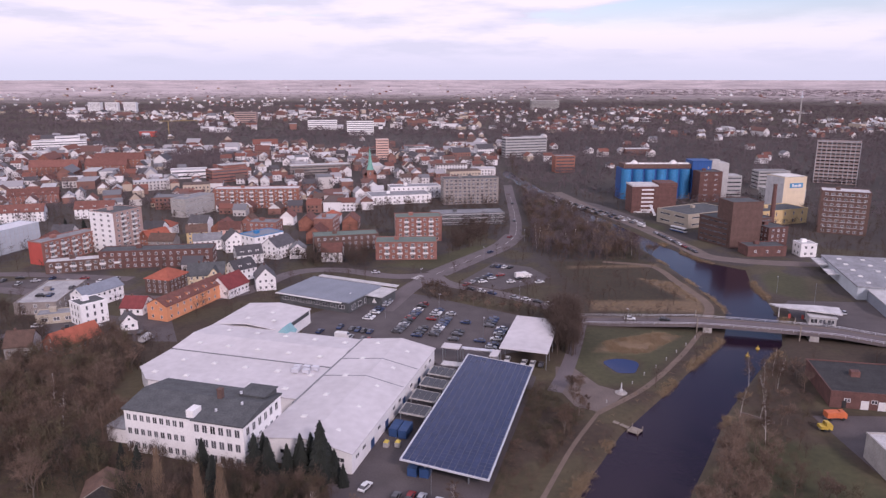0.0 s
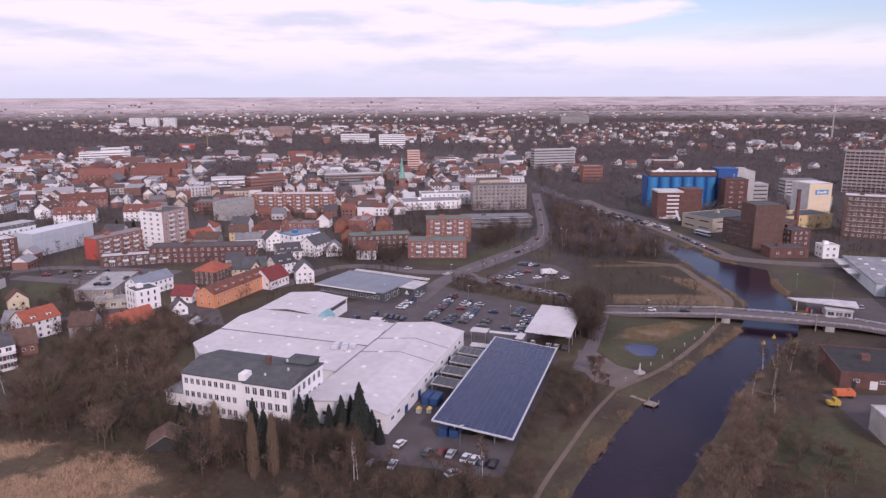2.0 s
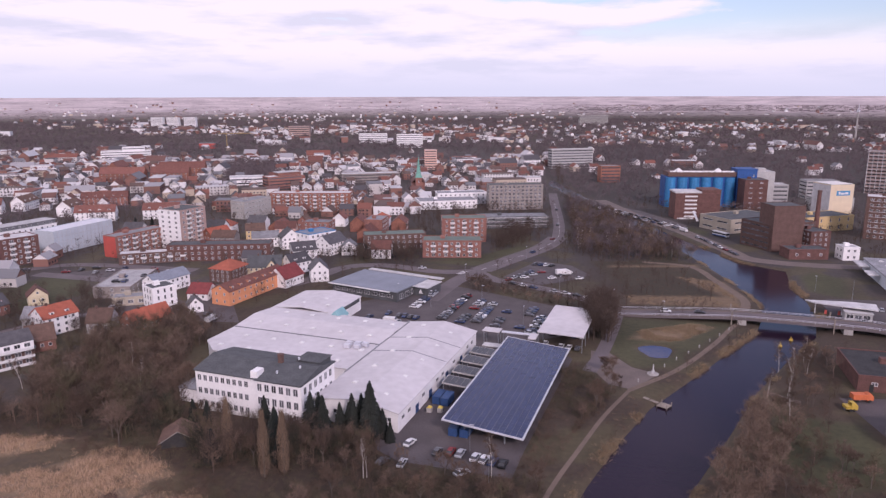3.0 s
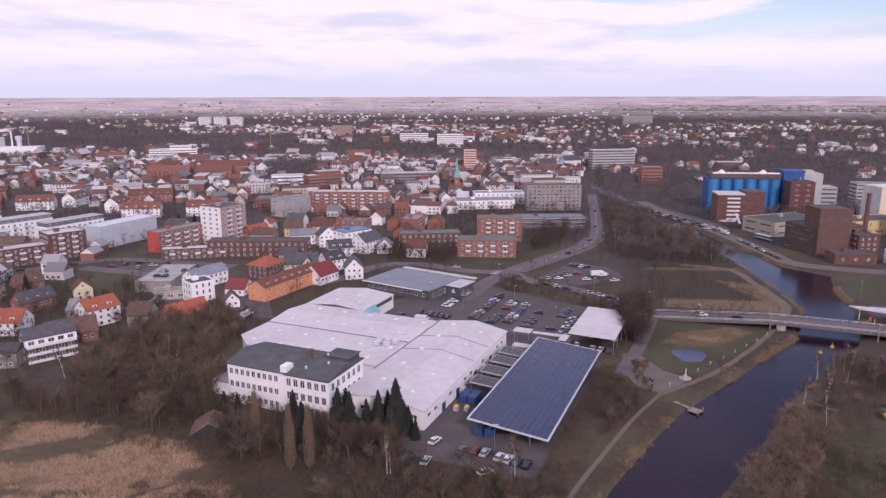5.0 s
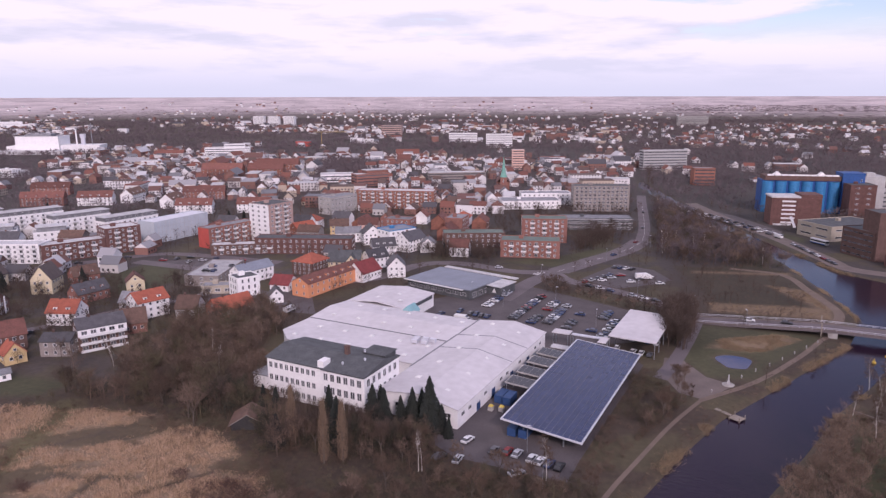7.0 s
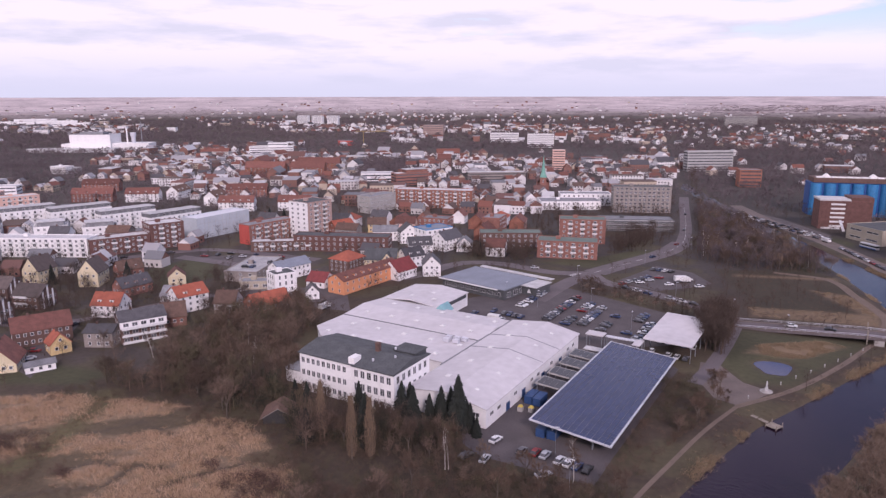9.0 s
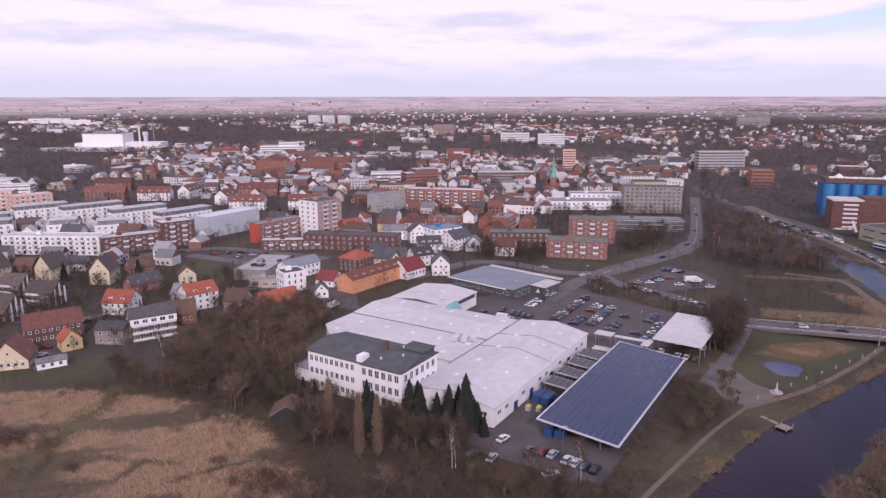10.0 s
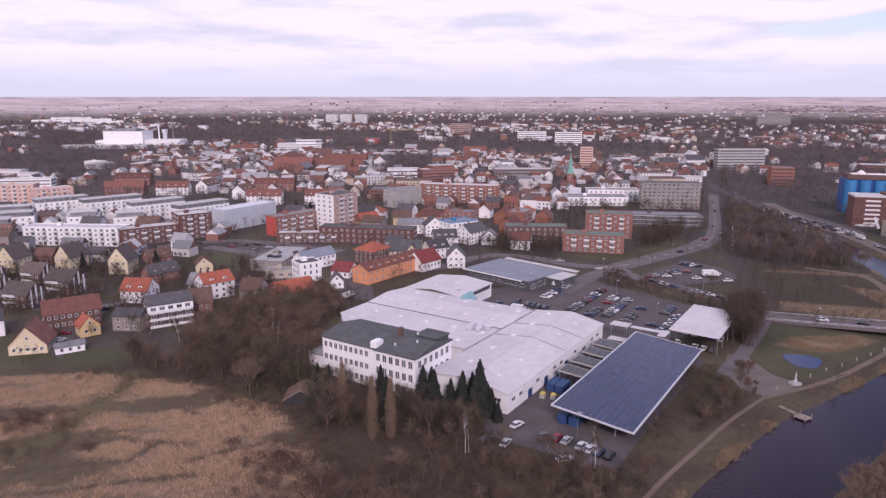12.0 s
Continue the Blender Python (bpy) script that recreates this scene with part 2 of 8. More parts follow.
# ---- mesh helpers ----
def mesh_of(name, verts, faces, mats, index=None):
    me = bpy.data.meshes.new(name)
    me.from_pydata(verts, [], faces)
    for m in mats:
        me.materials.append(m)
    if index is not None:
        me.polygons.foreach_set("material_index", index)
    me.update()
    return me


def fast_mesh(name, verts, tris, mats, smooth=False):
    """A mesh from arrays of points and triangles."""
    me = bpy.data.meshes.new(name)
    nv, nt = len(verts), len(tris)
    me.vertices.add(nv)
    me.vertices.foreach_set("co", np.asarray(verts, np.float32).ravel())
    me.loops.add(nt * 3)
    me.loops.foreach_set("vertex_index", np.asarray(tris, np.int32).ravel())
    me.polygons.add(nt)
    me.polygons.foreach_set("loop_start", np.arange(nt, dtype=np.int32) * 3)
    if smooth:
        me.polygons.foreach_set("use_smooth", np.ones(nt, bool))
    for m in mats:
        me.materials.append(m)
    me.update(calc_edges=True)
    return me


class Form:
    """Gathers boxes, prisms and tubes of one part."""

    def __init__(self):
        self.v, self.f, self.m = [], [], []

    def add(self, verts, faces, k=0):
        o = len(self.v)
        self.v += [tuple(p) for p in verts]
        self.f += [tuple(i + o for i in q) for q in faces]
        self.m += [k] * len(faces)
        return self

    def box(self, x0, x1, y0, y1, z0, z1, k=0):
        return self.add([(x0, y0, z0), (x1, y0, z0), (x1, y1, z0), (x0, y1, z0), (x0, y0, z1), (x1, y0, z1), (x1, y1, z1), (x0, y1, z1)],
                        [(3, 2, 1, 0), (4, 5, 6, 7), (0, 1, 5, 4), (1, 2, 6, 5), (2, 3, 7, 6), (3, 0, 4, 7)], k)

    def prism(self, poly, z0, z1, k=0):
        """A flat outline, counter-clockwise, raised from z0 to z1."""
        n = len(poly)
        return self.add([(x, y, z0) for x, y in poly] + [(x, y, z1) for x, y in poly],
                        [tuple(range(n))[::-1], tuple(range(n, 2 * n))] + [(i, (i + 1) % n, n + (i + 1) % n, n + i) for i in range(n)], k)

    def slab(self, quad, t, k=0):
        """A sloping four-cornered sheet, t thick, below the given corners."""
        low = [(x, y, z - t) for x, y, z in quad]
        return self.add(list(quad) + low, [(0, 1, 2, 3), (7, 6, 5, 4), (0, 4, 5, 1), (1, 5, 6, 2), (2, 6, 7, 3), (3, 7, 4, 0)], k)

    def tube(self, p, q, r0, r1, n=6, k=0):
        p, q = Vector(p), Vector(q)
        d = (q - p).normalized()
        a = d.orthogonal().normalized()
        b = d.cross(a)
        ring = [(math.cos(i * math.tau / n), math.sin(i * math.tau / n)) for i in range(n)]
        verts = [p + (a * c + b * s) * r0 for c, s in ring] + [q + (a * c + b * s) * r1 for c, s in ring]
        return self.add(verts, [(i, (i + 1) % n, n + (i + 1) % n, n + i) for i in range(n)] + [tuple(range(n))[::-1], tuple(range(n, 2 * n))], k)

    def mesh(self, name, *mats):
        return mesh_of(name, self.v, self.f, mats, self.m)


def thing(name, m, label, category, group="", kind=""):
    ob = new(name)
    ob.matrix_world = m
    return tagged(ob, label, category, group, kind)


def part(name, data, parent, m=None, label=""):
    ob = new(name, data)
    ob.parent = parent
    if m is not None:
        ob.matrix_basis = m
    if label:
        ob["label"] = label
    return ob


def structure(name, data, label, category):
    return tagged(new(name, data), label, category, kind="structure")


# ---- lie of the land ----
LEFT_BANK = [(12, 118), (25, 151), (36.7, 175), (48.5, 196), (68.3, 222), (86, 246), (103, 268), (113, 290), (119, 311), (117, 351), (112, 403), (104, 453), (74, 583), (40, 780)]
RIGHT_BANK = [(36, 118), (50, 153), (66, 180), (83, 210), (104, 240), (124, 266), (135, 292), (141, 320), (143, 341), (152, 372), (134, 390), (123, 430), (113, 472), (96, 540), (84, 590), (52, 780)]
RIVER = LEFT_BANK + RIGHT_BANK[::-1]
POND = [(59.6 + 5.6 * math.cos(a) * (1 + 0.18 * math.sin(3 * a)), 244.3 + 7.2 * math.sin(a) * (1 + 0.12 * math.cos(2 * a))) for a in np.linspace(0, math.tau, 28)[:-1]]


def inside(poly, x, y):
    x, y = np.asarray(x, float), np.asarray(y, float)
    hit = np.zeros(np.broadcast(x, y).shape, bool)
    for (ax, ay), (bx, by) in zip(poly, poly[1:] + poly[:1]):
        cross = (ay > y) != (by > y)
        hit ^= cross & (x < (bx - ax) * (y - ay) / ((by - ay) or 1e-9) + ax)
    return hit


def edge_distance(poly, x, y, closed=True):
    best = np.full(np.broadcast(x, y).shape, 1e9)
    pairs = list(zip(poly, poly[1:] + poly[:1])) if closed else list(zip(poly, poly[1:]))
    for (ax, ay), (bx, by) in pairs:
        dx, dy = bx - ax, by - ay
        k = np.clip(((x - ax) * dx + (y - ay) * dy) / (dx * dx + dy * dy + 1e-9), 0, 1)
        best = np.minimum(best, np.hypot(x - ax - k * dx, y - ay - k * dy))
    return best


def ground_z(x, y):
    x, y = np.asarray(x, float), np.asarray(y, float)
    r = np.hypot(x, y)
    k = np.clip((r - 2500) / 2350, 0, 1)
    z = 79 * k * k
    for poly, deep in ((RIVER, 2.2), (POND, 1.2)):
        d = edge_distance(poly, x, y)
        s = np.where(inside(poly, x, y), d, -d)
        z = z - deep * np.clip((s + 2.2) / 4.4, 0, 1)
    return z


REEDS = [(-225, 118), (-188, 143), (-158, 158), (-132, 162), (-110, 162), (-88, 156), (-70, 144), (-62, 134), (-60, 126), (-42, 114), (-40, 92), (-110, 40), (-240, 60)]
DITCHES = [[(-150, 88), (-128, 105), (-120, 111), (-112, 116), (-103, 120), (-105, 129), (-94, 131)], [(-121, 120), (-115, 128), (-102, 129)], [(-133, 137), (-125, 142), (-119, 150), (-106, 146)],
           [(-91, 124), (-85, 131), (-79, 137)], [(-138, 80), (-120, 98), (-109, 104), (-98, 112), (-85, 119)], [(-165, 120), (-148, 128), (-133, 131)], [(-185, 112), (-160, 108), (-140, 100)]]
TRACK = [(-142, 162), (-138, 156), (-136, 143), (-133, 132), (-132, 122), (-140, 108)]
FIELD = [(50, 385), (60, 330), (58, 303), (112, 300), (113, 350), (108, 385)]
LAWNS = [
    [(46, 283), (40, 245), (48, 226), (62, 228), (84, 258), (98, 279)],
    [(-240, 285), (-205, 265), (-192, 300), (-212, 330), (-232, 325)],
    [(-40, 372), (-8, 366), (22, 400), (30, 425), (10, 420), (-10, 395)],
    [(118.6, 505), (125.3, 510), (141, 477), (136, 460), (125.4, 481)],
    [(147, 330), (159, 318), (175, 354), (165, 369), (153, 358)],
    [(84, 195), (105, 190), (106, 160), (80, 150), (70, 170)],
    [(-215, 180), (-150, 178), (-155, 166), (-215, 150)],
]
TANS = [[(60, 302), (108, 300), (112, 318), (60, 316)], [(92, 352), (112, 345), (114, 310), (104, 318)], [(52, 256), (58, 266), (80, 276), (88, 272), (72, 256), (66, 254)],
        [(60, 375), (108, 380), (108, 374), (60, 370)]]


def build_ground():
    def axis(lo, hi, step, end):
        inner = list(np.arange(lo, hi + 0.1, step))
        out, s = [], step
        p = hi
        while p < end:
            s = min(s * 1.22, 160)
            p += s
            out.append(p)
        return inner, out
    ix, ox = axis(-240, 190, 2.0, 4750)
    _, lx = axis(-240, 190, 2.0, 4300)
    xs = [-(p - 190) - 240 for p in lx[::-1]] + ix + ox
    iy, oy = axis(90, 480, 2.0, 4850)
    _, by = axis(90, 480, 2.0, 2000)
    ys = [90 - (p - 480) for p in by[::-1]] + iy + oy
    X, Y = np.meshgrid(np.array(xs), np.array(ys))
    far = np.hypot(X, Y)
    keep = np.minimum(1.0, 4870 / np.maximum(far, 1))
    X, Y = X * keep, Y * keep
    Z = ground_z(X, Y)
    h, w = X.shape
    idx = np.arange(h * w).reshape(h, w)
    a, b, c, d = idx[:-1, :-1].ravel(), idx[:-1, 1:].ravel(), idx[1:, 1:].ravel(), idx[1:, :-1].ravel()
    tris = np.concatenate([np.stack([a, b, c], 1), np.stack([a, c, d], 1)])
    tris = tris[(far.ravel()[tris] < 4870).any(1)]
    P = np.stack([X.ravel(), Y.ravel(), Z.ravel()], 1)
    used, tris = np.unique(tris, return_inverse=True)
    P, tris = P[used], tris.reshape(-1, 3).astype(np.int32)
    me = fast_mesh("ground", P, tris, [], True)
    x, y = P[:, 0], P[:, 1]
    r = np.hypot(x, y)
    col = np.tile([0.070, 0.048, 0.032], (len(P), 1))                     # leaf litter and scrub
    town = np.clip((r - 330) / 60, 0, 1) * np.clip((1700 - r) / 500, 0, 1)
    col += town[:, None] * (np.array([0.064, 0.052, 0.048]) - col)
    yards = np.clip((-x - 120) / 25, 0, 1) * np.clip((y - 172) / 12, 0, 1) * np.clip((420 - r) / 40, 0, 1)
    yards *= np.array([0.75 if 90 < b < 480 and noise.noise(Vector((a * 0.06, b * 0.06, 11.0))) > -0.12 else 0.15 for a, b in zip(x, y)])
    col += yards[:, None] * (np.array([0.090, 0.072, 0.064]) - col)
    # distance haze mixed into the ground colour: far land pales to pink
    field_haze = np.clip((r - 2900) / 900, 0, 1)
    col += field_haze[:, None] * (np.array([0.66, 0.55, 0.545]) - col)
    moss = np.array([noise.noise(Vector((a * 0.045, b * 0.05, 8.0))) + 0.4 * noise.noise(Vector((a * 0.2, b * 0.2, 6.0))) if 90 < b < 480 and r_ < 500 else 0.0 for a, b, r_ in zip(x, y, r)])
    k = np.clip((moss + 0.05) / 0.4, 0, 0.8)[:, None]
    col = col + k * (np.array([0.090, 0.074, 0.038]) - col)
    for polys, c in (([REEDS], (0.25, 0.175, 0.112)), ([FIELD], (0.058, 0.044, 0.025)), (LAWNS[:1] + LAWNS[2:3], (0.076, 0.072, 0.034)), (LAWNS[1:2] + LAWNS[3:], (0.070, 0.068, 0.031)), (TANS, (0.22, 0.150, 0.088))):
        for poly in polys:
            s = np.where(inside(poly, x, y), 1, -1) * edge_distance(poly, x, y)
            k = np.clip((s + 1.5) / 4, 0, 1)[:, None]
            col = col + k * (np.array(c) - col)
    marsh = np.array([noise.noise(Vector(((a + 0.5 * b) * 0.022, (b - 0.5 * a) * 0.07, 4.0))) if r_ < 330 and b > 30 and a < -30 else -1 for a, b, r_ in zip(x, y, r)])
    k = (np.clip((marsh + 0.02) / 0.22, 0, 1) * inside(REEDS, x, y))[:, None]
    col = col + k * (np.array([0.110, 0.080, 0.046]) - col)
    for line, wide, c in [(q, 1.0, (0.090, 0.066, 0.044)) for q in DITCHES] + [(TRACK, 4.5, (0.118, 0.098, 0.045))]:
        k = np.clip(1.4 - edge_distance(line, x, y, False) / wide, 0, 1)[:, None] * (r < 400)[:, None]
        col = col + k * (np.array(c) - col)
    mud = np.clip((-P[:, 2]) / 0.6, 0, 1)[:, None]
    col = col + mud * (np.array([0.095, 0.072, 0.044]) - col)
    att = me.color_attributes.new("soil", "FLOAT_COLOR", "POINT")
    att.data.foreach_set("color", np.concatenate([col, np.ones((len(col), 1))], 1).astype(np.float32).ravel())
    m = mat("soil_and_grass", (1, 1, 1), 0.95, 0.05, 0.40, bump=0.3, fine=11.0)
    n, l = m.node_tree.nodes, m.node_tree.links
    b_ = n["Principled BSDF"]
    src = b_.inputs["Base Color"].links[0].from_socket
    va, mu = n.new("ShaderNodeVertexColor"), n.new("ShaderNodeMix")
    va.layer_name = "soil"
    mu.data_type, mu.blend_type = "RGBA", "MULTIPLY"
    mu.inputs["Factor"].default_value = 1.0
    wide, lo = n.new("ShaderNodeTexNoise"), n.new("ShaderNodeMapRange")
    wide.inputs["Scale"].default_value, wide.inputs["Detail"].default_value = 0.006, 5.0
    lo.inputs["From Min"].default_value, lo.inputs["From Max"].default_value = 0.35, 0.65
    lo.inputs["To Min"].default_value, lo.inputs["To Max"].default_value = 0.78, 1.2
    tcn = [q for q in n if q.bl_idname == "ShaderNodeTexCoord"][0]
    l.new(tcn.outputs["Object"], wide.inputs["Vector"])
    l.new(wide.outputs["Fac"], lo.inputs["Value"])
    sc = n.new("ShaderNodeVectorMath")
    sc.operation = "SCALE"
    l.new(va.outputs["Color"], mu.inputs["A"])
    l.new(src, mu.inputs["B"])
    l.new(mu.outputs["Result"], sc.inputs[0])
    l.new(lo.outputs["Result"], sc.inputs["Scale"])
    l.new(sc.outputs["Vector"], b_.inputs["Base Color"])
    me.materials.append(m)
    structure("ground", me, "brown winter ground with grass and reed, far land paled by haze", "ground")


build_ground()


def sheet(name, poly, z, material, label, category):
    """A level sheet over an outline."""
    bm = bmesh.new()
    f = bm.faces.new([bm.verts.new((x, y, z)) for x, y in poly])
    bmesh.ops.triangulate(bm, faces=[f])
    bmesh.ops.recalc_face_normals(bm, faces=bm.faces)
    if sum(f.normal.z for f in bm.faces) < 0:
        bmesh.ops.reverse_faces(bm, faces=bm.faces)
    me = bpy.data.meshes.new(name)
    bm.to_mesh(me)
    bm.free()
    me.materials.append(material)
    return structure(name, me, label, category)


def smooth_line(pts, step=4.0):
    out = []
    P = [Vector(p) for p in pts]
    P = [P[0] * 2 - P[1]] + P + [P[-1] * 2 - P[-2]]
    for a, b, c, d in zip(P, P[1:], P[2:], P[3:]):
        n = max(2, int((c - b).length / step))
        for i in range(n):
            t = i / n
            out.append(0.5 * (2 * b + (c - a) * t + (2 * a - 5 * b + 4 * c - d) * t * t + (3 * b - a - 3 * c + d) * t ** 3))
    return out + [P[-2]]


def ribbon(pts, width, z, offset=0.0, thick=0.0):
    line = smooth_line(pts)
    fm = Form()
    L, R = [], []
    for i, p in enumerate(line):
        t = (line[min(i + 1, len(line) - 1)] - line[max(i - 1, 0)])
        t = Vector((t.x, t.y)).normalized()
        nrm = Vector((-t.y, t.x))
        zz = z(p) if callable(z) else z
        c = Vector((p.x, p.y)) + nrm * offset
        L.append((*(c + nrm * width / 2), zz))
        R.append((*(c - nrm * width / 2), zz))
    n = len(line)
    fm.add(L + R, [(n + i, n + i + 1, i + 1, i) for i in range(n - 1)])
    if thick:
        fm.add([(x, y, q - thick) for x, y, q in L] + L, [(i, i + 1, n + i + 1, n + i) for i in range(n - 1)])
        fm.add([(x, y, q - thick) for x, y, q in R] + R, [(n + i, n + i + 1, i + 1, i) for i in range(n - 1)])
    return fm


ROADS = []


def road(name, pts, width, z, material, label, category="road"):
    ROADS.append(([(p[0], p[1]) for p in pts], width))
    return structure(name, ribbon(pts, width, z).mesh(name, material), label, category)


def widen(left, right, by):
    out = []
    for line, s in ((left, -1), (right, 1)):
        L = smooth_line(line, 8)
        side = [(p.x + s * by, p.y) for p in L]
        out.append(side)
    return out[0] + out[1][::-1]


sheet("water", widen(LEFT_BANK, RIGHT_BANK, 1.2), -0.95, M_WATER, "dark blue river water with small ripples", "river")
M_POND = M_WATER.copy()
M_POND.name = "pond_water"
for q_ in M_POND.node_tree.nodes:
    if q_.bl_idname == "ShaderNodeBump":
        q_.inputs["Strength"].default_value = 0.08
    if q_.bl_idname == "ShaderNodeBsdfPrincipled":
        q_.inputs["Specular IOR Level"].default_value, q_.inputs["Roughness"].default_value = 0.6, 0.04
        # blue of the mirrored sky painted into the base colour
        q_.inputs["Base Color"].default_value = (0.020, 0.030, 0.095, 1)
sheet("water", POND, -0.5, M_POND, "small blue pond in the grass", "pond")

MAIN = [(-30, 300), (-20, 335), (-9, 358), (8, 386), (27, 418), (38, 450), (42, 500), (45, 600), (50, 820), (70, 1100)]
road("road", MAIN[2:6], 13.0, 0.06, M_ROAD, "grey asphalt main road leaving the junction")
road("road", MAIN[5:8] + [(47, 660)], 8.0, 0.056, M_ROAD, "asphalt road leading away between trees")
road("road", MAIN[:3], 9.0, 0.05, M_ROAD, "asphalt drive into the car park")
road("road", [(-240, 330), (-170, 318), (-125, 314), (-100, 322), (-82, 358), (-60, 364), (-31, 353), (-9, 356)], 8.5, 0.055, M_ROAD, "grey asphalt side street")
road("road", [(-9, 352), (-2, 340), (17, 328), (38, 311), (55, 289.5)], 8.0, 0.052, M_ROAD, "asphalt road with parked cars on its verge")
road("road", [(-330, 268), (-283, 303), (-250, 340), (-225, 352), (-160, 345)], 8.0, 0.05, M_ROAD, "grey asphalt town street")
road("road", [(168, 263.5), (178, 261), (260, 240)], 9.0, 0.05, M_ROAD, "asphalt road beyond the bridge")
road("road", [(52, 286), (46, 262), (39, 238), (33, 222)], 5.0, 0.05, M_ROAD, "narrow asphalt access road")
road("path", [(5, 112), (14.5, 144), (25, 169), (34, 189), (44, 207.5)], 1.3, 0.05, M_GRAVEL, "worn sandy riverside path", "path")
road("path", [(44, 207.5), (63, 226), (82, 252), (97, 276), (104, 283)], 2.0, 0.05, M_GRAVEL, "pale paved riverside path", "path")
road("path", [(104, 290), (112, 312), (109, 345), (104, 375), (80, 384)], 4.0, 0.05, M_GRAVEL, "sandy path on the river bank", "path")
road("road", [(86, 620), (103, 540), (123, 478), (136, 420), (142, 396), (170, 384), (215, 380)], 11.0, 0.05, M_PAVE, "paved quay road beside the water")
sheet("pavement", [(36, 242), (34, 226), (38, 212), (45, 208), (56, 221.5), (48, 227), (42.5, 240)], 0.045, M_PAVE, "grey paved riverside square", "square")
sheet("car_park", [(-62, 293), (-57, 257), (-25, 247), (-2, 243), (22, 254), (40, 262), (42, 286), (20, 300), (-14, 322), (-30, 330), (-45, 312)], 0.03, M_ASPH, "dark asphalt supermarket car park", "car park")
sheet("car_park", [(-34, 180), (-28, 163), (-22, 158), (7, 152), (9.5, 163), (28.5, 233), (20, 246), (-4, 248), (-24, 176)], 0.028, M_ASPH, "dark asphalt yard beside the hall", "yard")
sheet("car_park", [(3, 344), (22, 331), (36, 340), (48, 352), (40, 372), (22, 382)], 0.03, M_ASPH, "asphalt parking place by the road", "car park")
sheet("car_park", [(107, 207.5), (108.5, 176), (120, 168), (150, 160), (160, 207.5)], 0.03, M_ASPH, "asphalt works yard", "yard")
sheet("car_park", [(145, 312), (150, 318), (186, 316), (178, 268), (143, 274), (141, 290)], 0.03, M_ASPH, "asphalt filling station forecourt", "yard")
sheet("car_park", [(60, 600), (80, 610), (112, 560), (132, 500), (124, 482), (104, 545)], 0.03, M_ASPH, "asphalt parking strip along the quay", "car park")
sheet("car_park", [(-176, 300), (-140, 290), (-128, 306), (-118, 290), (-104, 262), (-130, 262), (-165, 272)], 0.03, M_ASPH, "asphalt yard between town houses", "yard")
sheet("car_park", [(-194, 174), (-199, 189), (-210, 214), (-203, 217), (-186, 186), (-175, 166)], 0.03, M_ASPH, "grey asphalt drive between the houses", "yard")
road("road", [(-290, 196), (-234, 206), (-210, 216), (-196, 236), (-180, 262), (-160, 272)], 5.0, 0.045, M_ROAD, "narrow asphalt lane between houses")
sheet("car_park", [(-236, 330), (-205, 345), (-170, 350), (-160, 330), (-196, 318), (-214, 326)], 0.032, M_ASPH, "asphalt town car park", "car park")


# ---- buildings ----
FOOT = []
_windows = {}


def window_mesh(w, h, frame_mat=None):
    fr = frame_mat or M_FRAME
    key = (round(w, 2), round(h, 2), fr.name)
    if key not in _windows:
        fm, t = Form(), 0.12 if w < 2.5 else 0.09
        fm.box(-w / 2, w / 2, -0.05, 0.02, -h / 2, -h / 2 + t, 0).box(-w / 2, w / 2, -0.05, 0.02, h / 2 - t, h / 2, 0)
        fm.box(-w / 2, -w / 2 + t, -0.05, 0.02, -h / 2 + t, h / 2 - t, 0).box(w / 2 - t, w / 2, -0.05, 0.02, -h / 2 + t, h / 2 - t, 0)
        if w > 1.2:
            fm.box(-t / 2, t / 2, -0.045, 0.02, -h / 2 + t, h / 2 - t, 0)
        fm.add([(-w / 2 + t, -0.012, -h / 2 + t), (w / 2 - t, -0.012, -h / 2 + t), (w / 2 - t, -0.012, h / 2 - t), (-w / 2 + t, -0.012, h / 2 - t)], [(0, 1, 2, 3)], 1)
        _windows[key] = fm.mesh("window", fr, M_GLASS)
    return _windows[key]


def windows(parent, face, length, w, d, xs, zs, size, frame_mat=None, lift=0.0):
    """Windows on one face of a box w by d: f front, r right, l left, b back."""
    me = window_mesh(*size, frame_mat)
    for z in zs:
        for s in xs:
            if face == "f":
                m = pose(s, -lift, z)
            elif face == "r":
                m = pose(w + lift, s, z, 0, 0, 90)
            elif face == "l":
                m = pose(-lift, d - s, z, 0, 0, -90)
            else:
                m = pose(w - s, d + lift, z, 0, 0, 180)
            part("window", me, parent, m)


def even(length, n, margin=1.0):
    return [margin + (length - 2 * margin) * (i + 0.5) / n for i in range(n)]


def claim(x, y, ang, w, d, extra=2.0):
    a = radians(ang)
    n = max(1, int(max(w, d) / max(8.0, min(w, d))))
    for i in range(n):
        u = (i + 0.5) / n
        lx, ly = (w * u, d / 2) if w > d else (w / 2, d * u)
        FOOT.append((x + lx * math.cos(a) - ly * math.sin(a), y + lx * math.sin(a) + ly * math.cos(a), max(min(w, d) / 2, max(w, d) / n / 2) * 1.1 + extra))


